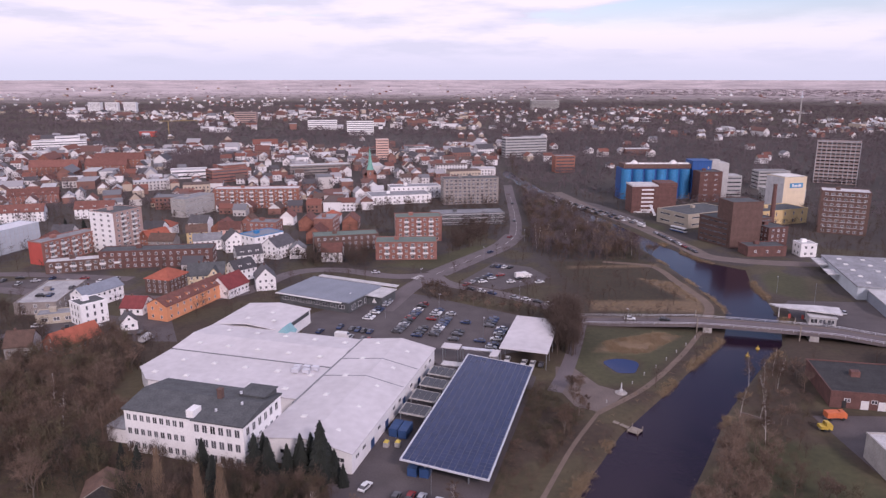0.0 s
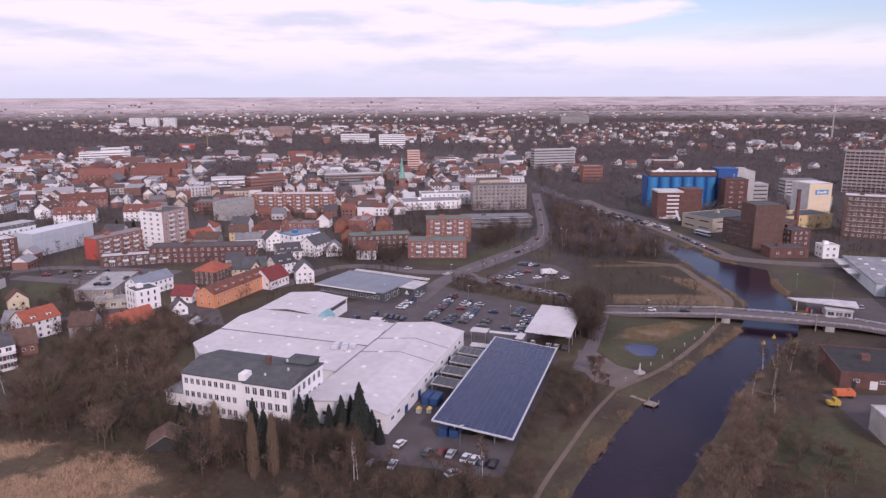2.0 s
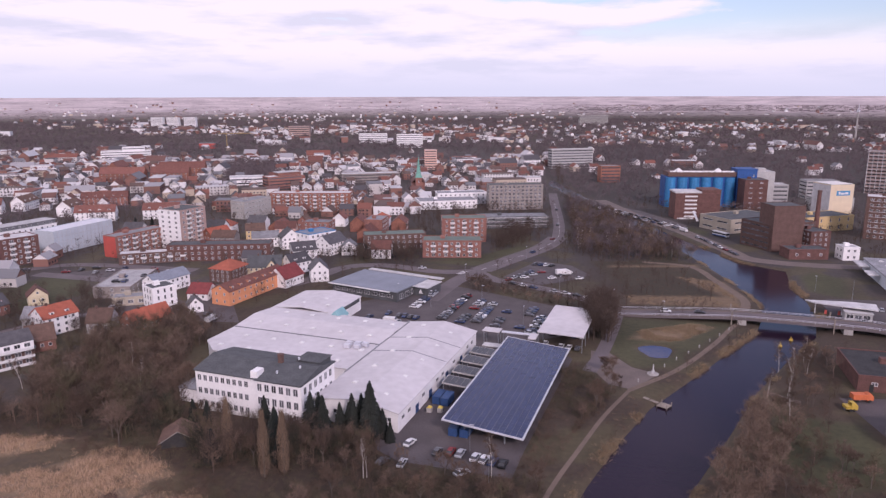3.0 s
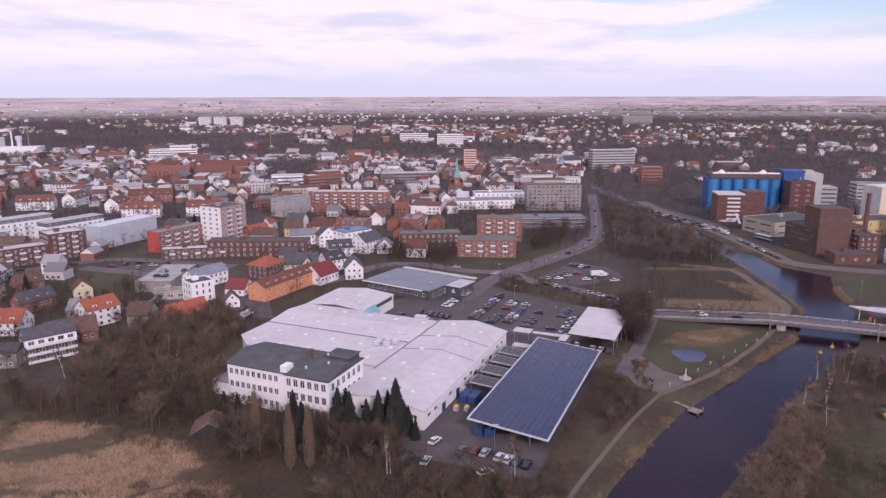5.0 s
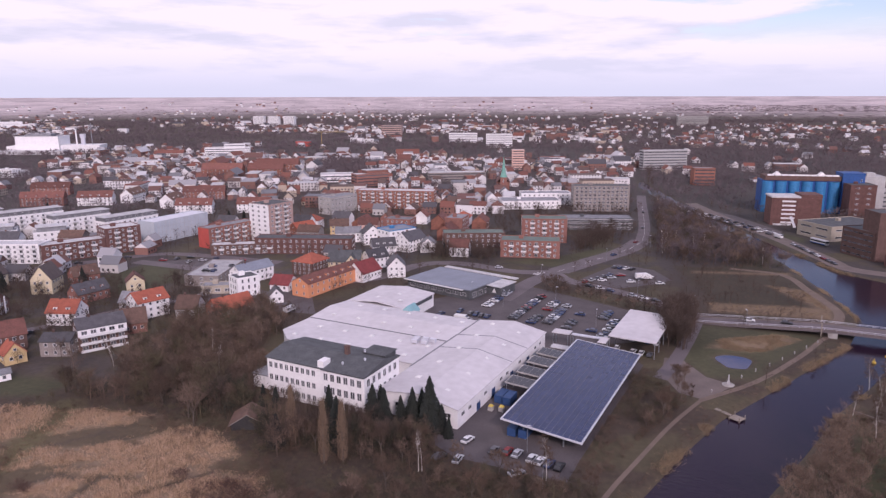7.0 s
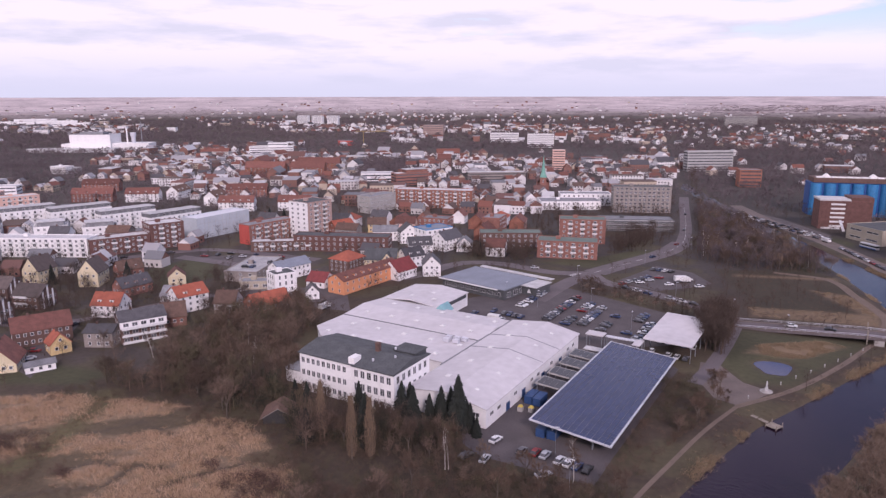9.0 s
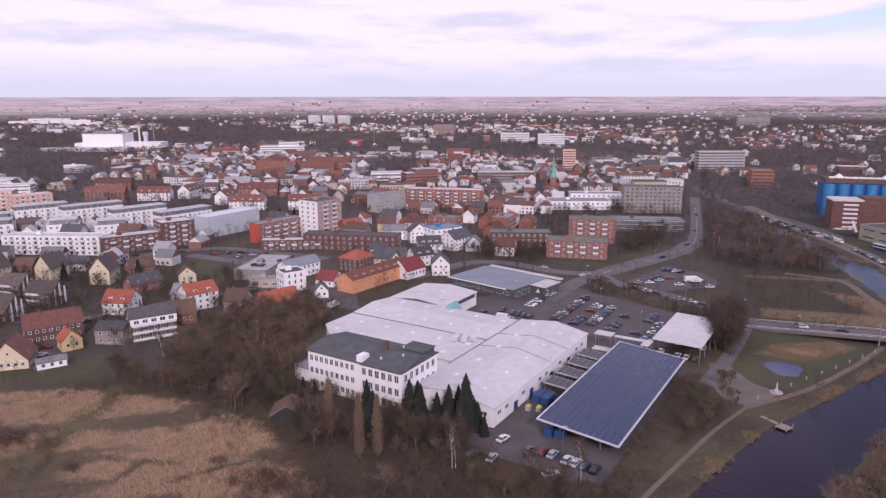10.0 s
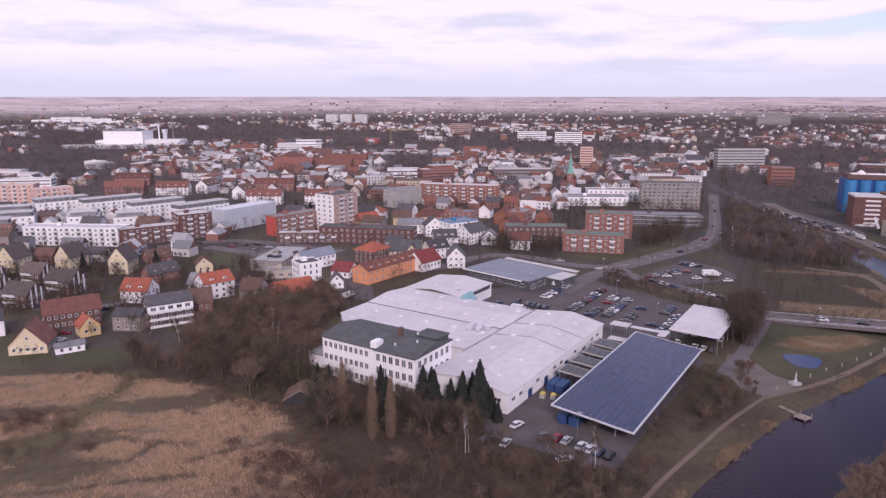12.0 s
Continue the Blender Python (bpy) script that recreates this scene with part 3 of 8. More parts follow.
def block(name, x, y, ang, w, d, h, floors, wall, roof, label, category="building", bay=3.2, faces="fr", size=(1.4, 1.5), balconies="", base=0.0, bands=None, rail=None, frame_mat=None):
    """A flat-roofed building of several storeys."""
    claim(x, y, ang, w, d)
    ob = thing(name, pose(x, y, base, 0, 0, ang), label, category)
    fm = Form().box(0, w, 0, d, -0.5, h)
    part("wall", fm.mesh("wall", wall), ob)
    rf = Form().box(-0.15, w + 0.15, -0.15, 0.25, h, h + 0.45).box(-0.15, w + 0.15, d - 0.25, d + 0.15, h, h + 0.45)
    rf.box(-0.15, 0.25, 0.25, d - 0.25, h, h + 0.45).box(w - 0.25, w + 0.15, 0.25, d - 0.25, h, h + 0.45)
    rf.box(0.25, w - 0.25, 0.25, d - 0.25, h, h + 0.12, 1)
    part("roof", rf.mesh("roof", bands or wall, roof), ob)
    lift = h / floors
    zs = [lift * (i + 0.52) for i in range(floors)]
    bay = max(bay, 2.9 if math.hypot(x, y) < 340 else 3.6)
    if "r" in faces and math.radians(ang) > math.atan2(y, x - 8) - math.pi / 2:
        faces = faces.replace("r", "l")
        balconies = balconies.replace("r", "l")
    if math.hypot(x, y) < 620 and faces:
        part("roof_hatch", Form().box(w * 0.3, w * 0.3 + 2.6, d * 0.5, d * 0.5 + 2.2, h + 0.12, h + 1.9).mesh("roof_hatch", bands or wall), ob)
    for face in faces:
        length = w if face in "fb" else d
        n = max(1, int(length / bay))
        if math.hypot(x, y) > 625:
            for z in zs:
                bx = {"f": (0.8, w - 0.8, -0.06, 0.1), "r": (w - 0.1, w + 0.06, 0.8, d - 0.8), "l": (-0.06, 0.1, 0.8, d - 0.8)}[face]
                part("window_band", Form().box(*bx, z - lift * 0.17, z + lift * 0.17).mesh("window_band", M_GLASS), ob)
        elif face in balconies:
            cells = even(length, n)
            windows(ob, face, length, w, d, cells[0::2], zs, size, frame_mat)
            windows(ob, face, length, w, d, cells[1::2], zs, (size[0] + 0.5, size[1] + 0.5), frame_mat)
            bm_ = Form().box(-1.5, 1.5, -1.3, 0, -0.15, 0).box(-1.5, 1.5, -1.3, -1.22, 0, 0.95, 1).box(-1.5, -1.42, -1.22, 0, 0, 0.95, 1).box(1.42, 1.5, -1.22, 0, 0, 0.95, 1).mesh("balcony", M_CONC, rail or M_FRAME)
            for z in zs[1:]:
                for s in cells[1::2]:
                    m = {"f": pose(s, 0, z - lift * 0.45), "r": pose(w, s, z - lift * 0.45, 0, 0, 90), "l": pose(0, d - s, z - lift * 0.45, 0, 0, -90)}[face]
                    part("balcony", bm_, ob, m)
        else:
            windows(ob, face, length, w, d, even(length, n), zs, size, frame_mat)
    return ob


def roof_form(kind, w, d, h, ridge, over=0.4, t=0.22):
    """Tiled slopes with thickness. gx: ridge along the front; gy: gable to the front; hip."""
    fm, o = Form(), over
    if kind == "gx":
        s = (ridge - h) / (d / 2) * o
        fm.slab([(-o, -o, h - s), (w + o, -o, h - s), (w + o, d / 2, ridge), (-o, d / 2, ridge)], -t)
        fm.slab([(w + o, d + o, h - s), (-o, d + o, h - s), (-o, d / 2, ridge), (w + o, d / 2, ridge)], -t)
    elif kind == "gy":
        s = (ridge - h) / (w / 2) * o
        fm.slab([(-o, d + o, h - s), (-o, -o, h - s), (w / 2, -o, ridge), (w / 2, d + o, ridge)], -t)
        fm.slab([(w + o, -o, h - s), (w + o, d + o, h - s), (w / 2, d + o, ridge), (w / 2, -o, ridge)], -t)
    else:
        k = min(w, d) / 2
        A, B = ((k, d / 2, ridge), (w - k, d / 2, ridge)) if w >= d else ((w / 2, k, ridge), (w / 2, d - k, ridge))
        c = [(-o, -o, h), (w + o, -o, h), (w + o, d + o, h), (-o, d + o, h)]
        if w >= d:
            faces = [(0, 1, 5, 4), (1, 2, 5), (2, 3, 4, 5), (3, 0, 4)]
        else:
            faces = [(0, 1, 4), (1, 2, 5, 4), (2, 3, 5), (3, 0, 4, 5)]
        fm.add(c + [A, B], faces + [(3, 2, 1, 0)])
        fm.box(-o, w + o, -o, d + o, h - 0.2, h)
    return fm


def house(x, y, ang, w, d, h, ridge, kind, wall, roof, label, floors=2, faces="frl", chimney=True, dormers=0, bay=2.8, gable_wall=None, size=(1.15, 1.3), name="house", group="", over=0.4, attic=True):
    """A house with a pitched roof, windows, and a chimney."""
    claim(x, y, ang, w, d, 1.0)
    ob = thing(name, pose(x, y, 0, 0, 0, ang), label, "house", group)
    fm = Form().box(0, w, 0, d, -0.4, h)
    part("wall", fm.mesh("wall", wall), ob)
    if kind == "gx":
        for xx in (0.0, w - 0.3):
            gm = Form().add([(xx, 0, h), (xx, d, h), (xx, d / 2, ridge - 0.05), (xx + 0.3, 0, h), (xx + 0.3, d, h), (xx + 0.3, d / 2, ridge - 0.05)], [(0, 2, 1), (3, 4, 5), (0, 3, 5, 2), (1, 2, 5, 4), (0, 1, 4, 3)])
            part("gable", gm.mesh("gable", gable_wall or wall), ob)
    elif kind == "gy":
        for yy in (0.0, d - 0.3):
            gm = Form().add([(0, yy, h), (w, yy, h), (w / 2, yy, ridge - 0.05), (0, yy + 0.3, h), (w, yy + 0.3, h), (w / 2, yy + 0.3, ridge - 0.05)], [(0, 1, 2), (3, 5, 4), (0, 2, 5, 3), (1, 4, 5, 2), (0, 3, 4, 1)])
            part("gable", gm.mesh("gable", gable_wall or wall), ob)
    part("roof", roof_form(kind, w, d, h, ridge, over).mesh("roof", roof), ob)
    if chimney:
        cx, cy = (w * 0.3, d * 0.5) if kind != "gy" else (w * 0.5, d * 0.6)
        part("chimney", Form().box(cx - 0.35, cx + 0.35, cy - 0.35, cy + 0.35, ridge - 0.8, ridge + 0.9).box(cx - 0.42, cx + 0.42, cy - 0.42, cy + 0.42, ridge + 0.9, ridge + 1.0).mesh("chimney", M_BRICKD), ob)
    zs = [h / floors * (i + 0.55) for i in range(floors)]
    for face in faces:
        length = w if face in "fb" else d
        windows(ob, face, length, w, d, even(length, max(1, int(length / bay)), 0.6), zs, size)
        if attic and ((kind == "gy" and face in "fb") or (kind == "gx" and face in "lr")) and ridge - h > 2.4:
            windows(ob, face, length, w, d, [length / 2], [h + (ridge - h) * 0.38], (1.0, 1.1))
    if dormers and kind == "gx":
        slope = (ridge - h) / (d / 2)
        dm = Form().box(-0.8, 0.8, 0, 2.2, 0, 1.5).box(-0.95, 0.95, -0.15, 2.3, 1.5, 1.62, 1).mesh("dormer", wall, roof)
        for s in even(w, dormers, 0.8):
            dr = part("dormer", dm, ob, pose(s, 1.0, h + slope * 1.0 - 0.35))
            part("window", window_mesh(1.1, 1.0), dr, pose(0, 0, 0.8))
    return ob


# ---- the white works: hall, office and car ports ----
CO, CA = (-24.1, 172.9), -14.5


def campus(u, v, z=0.0, turn=0.0):
    a = radians(CA)
    return pose(CO[0] + u * math.cos(a) - v * math.sin(a), CO[1] + u * math.sin(a) + v * math.cos(a), z, 0, 0, CA + turn)


def build_hall():
    hall = thing("factory_hall", campus(0, 0), "large white industrial hall with a pale membrane roof", "factory hall")
    for u, v, r in ((-13, 10, 18), (-13, 35, 18), (-13, 60, 18), (-45, 35, 18), (-70, 35, 20), (-45, 60, 18), (-70, 60, 20), (-74, 85, 18), (-45, 5, 20), (20, 10, 20), (20, 50, 25), (30, 95, 20)):
        p = campus(u, v).translation
        FOOT.append((p.x, p.y, r + 4))
    # long shed: a low gable
    L, R, N, F, E_, T = -26.3, 0.0, 0.0, 72.5, 5.9, 8.3
    part("wall", Form().prism([(L, N), (R, N), (R, F), (L, F)], -0.4, E_ - 0.05).add(
        [(L, N, E_ - 0.05), (R, N, E_ - 0.05), (-12, N, T - 0.1), (L, N + 0.3, E_ - 0.05), (R, N + 0.3, E_ - 0.05), (-12, N + 0.3, T - 0.1)], [(0, 1, 2), (3, 5, 4)]).add(
        [(L, F, E_ - 0.05), (R, F, E_ - 0.05), (-12, F, T - 0.1)], [(0, 2, 1)]).mesh("wall", M_WHITE), hall)
    rf = Form()
    rf.slab([(L - 0.2, N - 0.3, 6.6), (-12, N - 0.3, T), (-12, F + 0.3, T), (L - 0.2, F + 0.3, 6.6)], 0.25)
    rf.slab([(-12, N - 0.3, T), (R + 0.4, N - 0.3, E_), (R + 0.4, F + 0.3, E_), (-12, F + 0.3, T)], 0.25)
    part("roof", rf.mesh("roof", M_HALLROOF), hall, label="pale grey-white membrane roof")
    # seams across the shed roof
    seam = Form()
    seam.slab([(L, 0, 6.72), (-12, 0, T + 0.06), (-12, 0.5, T + 0.06), (L, 0.5, 6.72)], 0.2)
    seam.slab([(-12, 0, T + 0.06), (R, 0, E_ + 0.08), (R, 0.5, E_ + 0.08), (-12, 0.5, T + 0.06)], 0.2)
    sm = seam.mesh("roof_seam", M_FELT)
    for v in (39.5, 53.5):
        part("roof_seam", sm, hall, pose(0, v, 0))
    # main hall in bays
    part("wall", Form().prism([(-79, 24), (L - 0.05, 24), (L - 0.05, 72.5), (-87, 72.5), (-87, 31)], -0.4, 5.6).mesh("wall", M_WHITE), hall)
    part("wall", Form().prism([(-87.5, 72.6), (-60.5, 72.6), (-60.5, 99), (-87.5, 99)], -0.4, 5.6).mesh("wall", M_WHITE), hall)
    low = M_HALLROOF
    part("roof", Form().prism([(-79.4, 23.6), (L - 0.3, 23.6), (L - 0.3, 46.8), (-87.4, 46.8), (-87.4, 31)], 5.6, 6.0).mesh("roof", low), hall)
    rr = Form()
    rr.slab([(-87.4, 47.1, 6.1), (L - 0.3, 47.1, 6.1), (L - 0.3, 60, 7.3), (-87.4, 60, 7.3)], 0.3)
    rr.slab([(-87.4, 60, 7.3), (L - 0.3, 60, 7.3), (L - 0.3, 72.9, 6.1), (-87.4, 72.9, 6.1)], 0.3)
    part("roof", rr.mesh("roof", low), hall)
    rw = Form()
    rw.slab([(-87.9, 73.2, 6.0), (-74, 73.2, 7.4), (-74, 99.4, 7.4), (-87.9, 99.4, 6.0)], 0.3)
    rw.slab([(-74, 73.2, 7.4), (-60.1, 73.2, 6.0), (-60.1, 99.4, 6.0), (-74, 99.4, 7.4)], 0.3)
    part("roof", rw.mesh("roof", low), hall)
    g = Form().box(-87, L - 0.4, 46.75, 47.15, 5.9, 6.25)
    part("gutter", g.mesh("gutter", M_FELT), hall, label="dark roof gutter")
    part("gutter", Form().box(L - 0.55, L + 0.05, 20, 72.5, 6.0, 6.72).mesh("gutter", M_FELT), hall)
    # teal porch
    tp = Form().box(-60, -55, 70.8, 76.5, -0.3, 5.4)
    tp.add([(-60.3, 70.5, 5.4), (-54.7, 70.5, 5.4), (-54.7, 77, 5.4), (-60.3, 77, 5.4), (-57.5, 70.5, 8.2), (-57.5, 77, 8.2)], [(0, 1, 4), (1, 2, 5, 4), (2, 3, 5), (3, 0, 4, 5), (3, 2, 1, 0)])
    part("porch", tp.mesh("porch", M_TEAL), hall, label="teal glazed entrance gable")
    part("fascia", Form().box(-60.4, -60.1, 75, 97, 4.2, 6.0).mesh("fascia", M_FELTD), hall, label="dark shop fascia")
    # skylights, vents and plant on the roofs
    dome = Form().box(-0.8, 0.8, -0.8, 0.8, 0, 0.25).add([(-0.75, -0.75, 0.25), (0.75, -0.75, 0.25), (0.75, 0.75, 0.25), (-0.75, 0.75, 0.25), (0, 0, 0.6)], [(0, 1, 4), (1, 2, 4), (2, 3, 4), (3, 0, 4)]).mesh("skylight", M_FRAME)
    for i in range(5):
        for j, (v, z) in enumerate(((29, 6.0), (40, 6.0), (53, 6.7), (67, 6.65))):
            part("skylight", dome, hall, pose(-80 + i * 11.5 + (j % 2) * 3, v, z))
    for v in (8, 22, 36, 50, 64):
        part("skylight", dome, hall, pose(-7, v, 7.05, 0, 11, 0))
        part("skylight", dome, hall, pose(-19, v + 4, 7.45, 0, -7, 0))
    for u, v in ((-77, 80), (-71, 88), (-66, 80)):
        part("skylight", dome, hall, pose(u, v, 6.95))
    ac = Form().box(-1.1, 1.1, -0.8, 0.8, 0.3, 1.5).box(-0.9, -0.7, -0.7, 0.7, 0, 0.3).box(0.7, 0.9, -0.7, 0.7, 0, 0.3).mesh("cooler", M_METAL)
    for u, v in ((-37, 43), (-34, 43.5), (-31.2, 43.8), (-36.5, 40.5), (-33, 41)):
        part("cooler", ac, hall, pose(u, v, 6.0), "white roof cooling unit")
    # right wall: doors and window band
    dk = Form().box(-0.06, 0.03, -1.3, 1.3, 0, 2.6).mesh("door", M_BLUEBOX)
    for v in (14, 25, 40, 55):
        part("door", dk, hall, pose(0, v, 0))
    for v in (3.5, 8, 19, 31, 36, 47, 62, 67):
        part("window", window_mesh(2.2, 1.2), hall, pose(0, v, 3.4, 0, 0, 90))
    windows(hall, "f", 0, 0, 0, [-24 + i * 5.2 for i in range(5)], [3.6], (2.4, 1.3))


build_hall()


def build_office():
    ob = thing("office_building", campus(-62.4, -5.6), "white three-storey factory office with a dark felt roof", "office")
    W, D = 35.9, 18.6
    part("wall", Form().box(0, 21, 0, D, -0.5, 12.4).mesh("wall", M_WHITE), ob)
    fm = Form().box(21.03, W, -0.5, D, -0.5, 12.4)
    part("wall", fm.mesh("wall", M_WHITE), ob)
    part("gable", Form().add([(W - 0.3, -0.5, 12.4), (W - 0.3, D, 12.4), (W - 0.3, 9, 14.2), (W, -0.5, 12.4), (W, D, 12.4), (W, 9, 14.2)], [(0, 2, 1), (3, 4, 5), (0, 3, 5, 2), (1, 2, 5, 4), (0, 1, 4, 3)]).mesh("gable", M_WHITE), ob)
    for x0, x1, y0 in ((-0.4, 20.9, -0.5), (20.95, W + 0.3, -1.0)):
        rf = Form().add([(x0, y0, 12.55), (x1, y0, 12.55), (x1, 9, 14.4), (x0, 9, 14.4), (x1, D + 0.5, 12.7), (x0, D + 0.5, 12.7), (x0, y0, 12.25), (x1, y0, 12.25), (x1, D + 0.5, 12.4), (x0, D + 0.5, 12.4)],
                        [(0, 1, 2, 3), (3, 2, 4, 5), (6, 7, 1, 0), (5, 4, 8, 9), (6, 0, 3, 5, 9), (7, 8, 4, 2, 1), (9, 8, 7, 6)])
        part("roof", rf.mesh("roof", M_FELTD), ob, label="dark grey bitumen roof")
    part("stair_head", Form().box(19.4, 21.6, -0.25, 3.2, 12, 14.6).mesh("stair_head", M_WHITE), ob)
    part("roof_plant", Form().box(27, W - 1.2, 12.5, D + 0.2, 12.9, 14.3).box(26.6, W - 0.8, 12.1, D + 0.6, 14.3, 14.5, 1).mesh("roof_plant", M_FELTD, M_FELTD), ob)
    part("chimney", Form().box(23, 24.3, 8.4, 9.7, 13.6, 16.8).box(22.9, 24.4, 8.3, 9.8, 16.8, 17.0).mesh("chimney", M_BRICKD), ob)
    for x, y in ((26, 3.2), (31, 7.5), (28, 12)):
        part("roof_vent", Form().tube((0, 0, 0), (0, 0, 0.7), 0.35, 0.35, 8).mesh("roof_vent", M_METAL), ob, pose(x, y, 13.1 + y * 0.13))
    zs = [2.2, 6.2, 10.2]
    windows(ob, "f", W, W, D, [1.4 + i * 2.02 for i in range(9)], zs, (1.35, 1.9))
    me = window_mesh(1.55, 2.3)
    for z in zs:
        for i in range(6):
            part("window", me, ob, pose(22.4 + i * 2.35, -0.5, z))
        for i in range(6):
            part("window", me, ob, pose(W, 1.6 + i * 2.9, z, 0, 0, 90))
    part("annex", Form().box(-9, -0.05, 3, 14, -0.4, 4.2).box(-9.3, -0.02, 2.7, 14.3, 4.2, 4.5, 1).mesh("annex", M_WHITE, M_FELT), ob)


build_office()


def build_carport():
    u0, u1, v0, v1 = 12.4, 34.6, 1.6, 71.4
    zl, zr = 5.5, 3.5
    slope = (zr - zl) / (u1 - u0)
    tilt = math.degrees(math.atan(-slope))
    port = thing("solar_carport", campus(u0, v0, zl, 0) @ pose(0, 0, 0, 0, tilt, 0), "long solar carport roofed with dark blue panels", "carport")
    W, D = (u1 - u0) / math.cos(radians(tilt)), v1 - v0
    fr = Form().box(-0.25, 0.15, -0.25, D + 0.25, -0.35, 0.10).box(W - 0.15, W + 0.25, -0.25, D + 0.25, -0.35, 0.10)
    fr.box(0.15, W - 0.15, -0.25, 0.1, -0.35, 0.10).box(0.15, W - 0.15, D - 0.1, D + 0.25, -0.35, 0.10)
    part("edge_trim", fr.mesh("edge_trim", M_METAL), port, label="light metal roof edge")
    dk = Form().box(0.15, W - 0.15, 0.1, D - 0.1, -0.16, -0.02)
    for i in range(12):
        dk.box(0.2, W - 0.2, 3 + i * 5.8 - 0.12, 3 + i * 5.8 + 0.12, -0.5, -0.16)
    part("deck", dk.mesh("deck", M_STEEL), port)
    ncol, nrow = 13, 42
    pw, pd = (W - 0.5) / ncol, (D - 0.4) / nrow
    pm = Form().box(0, pw - 0.06, 0, pd - 0.03, -0.01, 0.045)
    pm.add([(0.03, 0.03, 0.05), (pw - 0.09, 0.03, 0.05), (pw - 0.09, pd - 0.06, 0.05), (0.03, pd - 0.06, 0.05)], [(0, 1, 2, 3)], 1)
    me = pm.mesh("solar_panel", M_SEAM, M_PV)
    rest = Form()
    for j in range(nrow):
        for i in range(ncol):
            x, y = 0.25 + i * pw, 0.2 + j * pd
            if j < 23:
                part("solar_panel", me, port, pose(x, y, 0))
            else:
                rest.box(x, x + pw - 0.06, y, y + pd - 0.03, -0.01, 0.045, 0)
                rest.add([(x + 0.03, y + 0.03, 0.05), (x + pw - 0.09, y + 0.03, 0.05), (x + pw - 0.09, y + pd - 0.06, 0.05), (x + 0.03, y + pd - 0.06, 0.05)], [(0, 1, 2, 3)], 1)
    tagged(part("panel_field", rest.mesh("panel_field", M_SEAM, M_PV), port), kind="stuff")
    back = (campus(u0, v0, zl, 0) @ pose(0, 0, 0, 0, tilt, 0)).inverted() @ campus(0, 0)
    for v in np.linspace(v0 + 2.5, v1 - 2.5, 9):
        for u in (u0 + 5.5, u1 - 5.5):
            top = zl + slope * (u - u0) - 0.5
            part("post", Form().box(-0.18, 0.18, -0.18, 0.18, -0.2, top).mesh("post", M_STEEL), port, back @ pose(u, v, 0))
            part("strut", Form().tube((0, 0, top - 1.6), (-3.2, 0, top - 3.2 * slope - 0.15), 0.1, 0.1, 5).tube((0, 0, top - 1.6), (3.2, 0, top + 3.2 * slope - 0.15), 0.1, 0.1, 5).mesh("strut", M_STEEL), port, back @ pose(u, v, 0))


build_carport()


def canopy(name, u, v, w, d, z, material, label, solar=False, drop=0.0):
    ob = thing(name, campus(u, v), label, "canopy")
    part("roof", Form().slab([(0, 0, z), (w, 0, z - drop), (w, d, z - drop), (0, d, z)], 0.35).mesh("roof", material), ob)
    for x in (0.5, w - 0.5):
        for y in np.linspace(0.5, d - 0.5, max(2, int(d / 8) + 1)):
            part("post", Form().box(x - 0.12, x + 0.12, y - 0.12, y + 0.12, -0.2, z - drop * x / w - 0.36).mesh("post", M_STEEL), ob)
    if solar:
        n = 4
        pw = (w - 0.8) / n
        for i in range(n):
            for j in range(2):
                x, y, pd = 0.4 + i * pw, 0.4 + j * (d - 0.8) / 2, (d - 0.8) / 2
                zz = [z - drop * q / w + 0.06 for q in (x + 0.05, x + pw - 0.05)]
                part("solar_panel", Form().slab([(x + 0.05, y + 0.05, zz[0]), (x + pw - 0.05, y + 0.05, zz[1]), (x + pw - 0.05, y + pd - 0.05, zz[1]), (x + 0.05, y + pd - 0.05, zz[0])], 0.05).mesh("solar_panel", M_PVDARK), ob)
    return ob


M_PVDARK = mat("dark_solar_glass", (0.028, 0.028, 0.034), 0.25, 0.5, 0.2, bump=0)
canopy("parking_canopy", 21.8, 77.5, 16.8, 35, 6.6, M_HALLROOF, "white flat canopy over parked cars", drop=0.3)
canopy("walkway_canopy", 1.5, 75.5, 6.5, 4.5, 5.4, M_HALLROOF, "white entrance canopy at the hall corner")
canopy("walkway_canopy", 8.1, 78.3, 13.5, 1.8, 4.6, M_METAL, "narrow pale walkway canopy")
canopy("walkway_canopy", 19.5, 71.9, 2.8, 6, 5.6, M_HALLROOF, "short white link canopy")
for v in (27.5, 37, 46.5, 55.5):
    canopy("solar_canopy", 2.6, v, 8.2, 6.6, 4.2, M_CONC, "small yard canopy with dark solar panels", True, 0.5)
canopy("yard_canopy", 4.5, 65, 6.5, 3.4, 3.6, M_FELTL, "small pale yard canopy")


def container(u, v, w, d, h, material, label, turn=0):
    ob = thing("container", campus(u, v, 0.03, turn), label, "container")
    ribs = [(0.05 * (k // 2 % 2), 0.15 + (d - 0.3) * k / 23) for k in range(24)]
    b = Form().prism([(0, 0), (w, 0)] + [(w + a, q) for a, q in ribs] + [(w, d), (0, d)] + [(-a, q) for a, q in ribs[::-1]], 0.1, h)
    part("body", b.mesh("body", material), ob)
    part("lid", Form().box(-0.06, w + 0.06, -0.06, d + 0.06, h, h + 0.1).mesh("lid", material), ob)
    part("skid", Form().box(0.2, 0.4, 0, d, 0, 0.1).box(w - 0.4, w - 0.2, 0, d, 0, 0.1).mesh("skid", M_STEEL), ob)


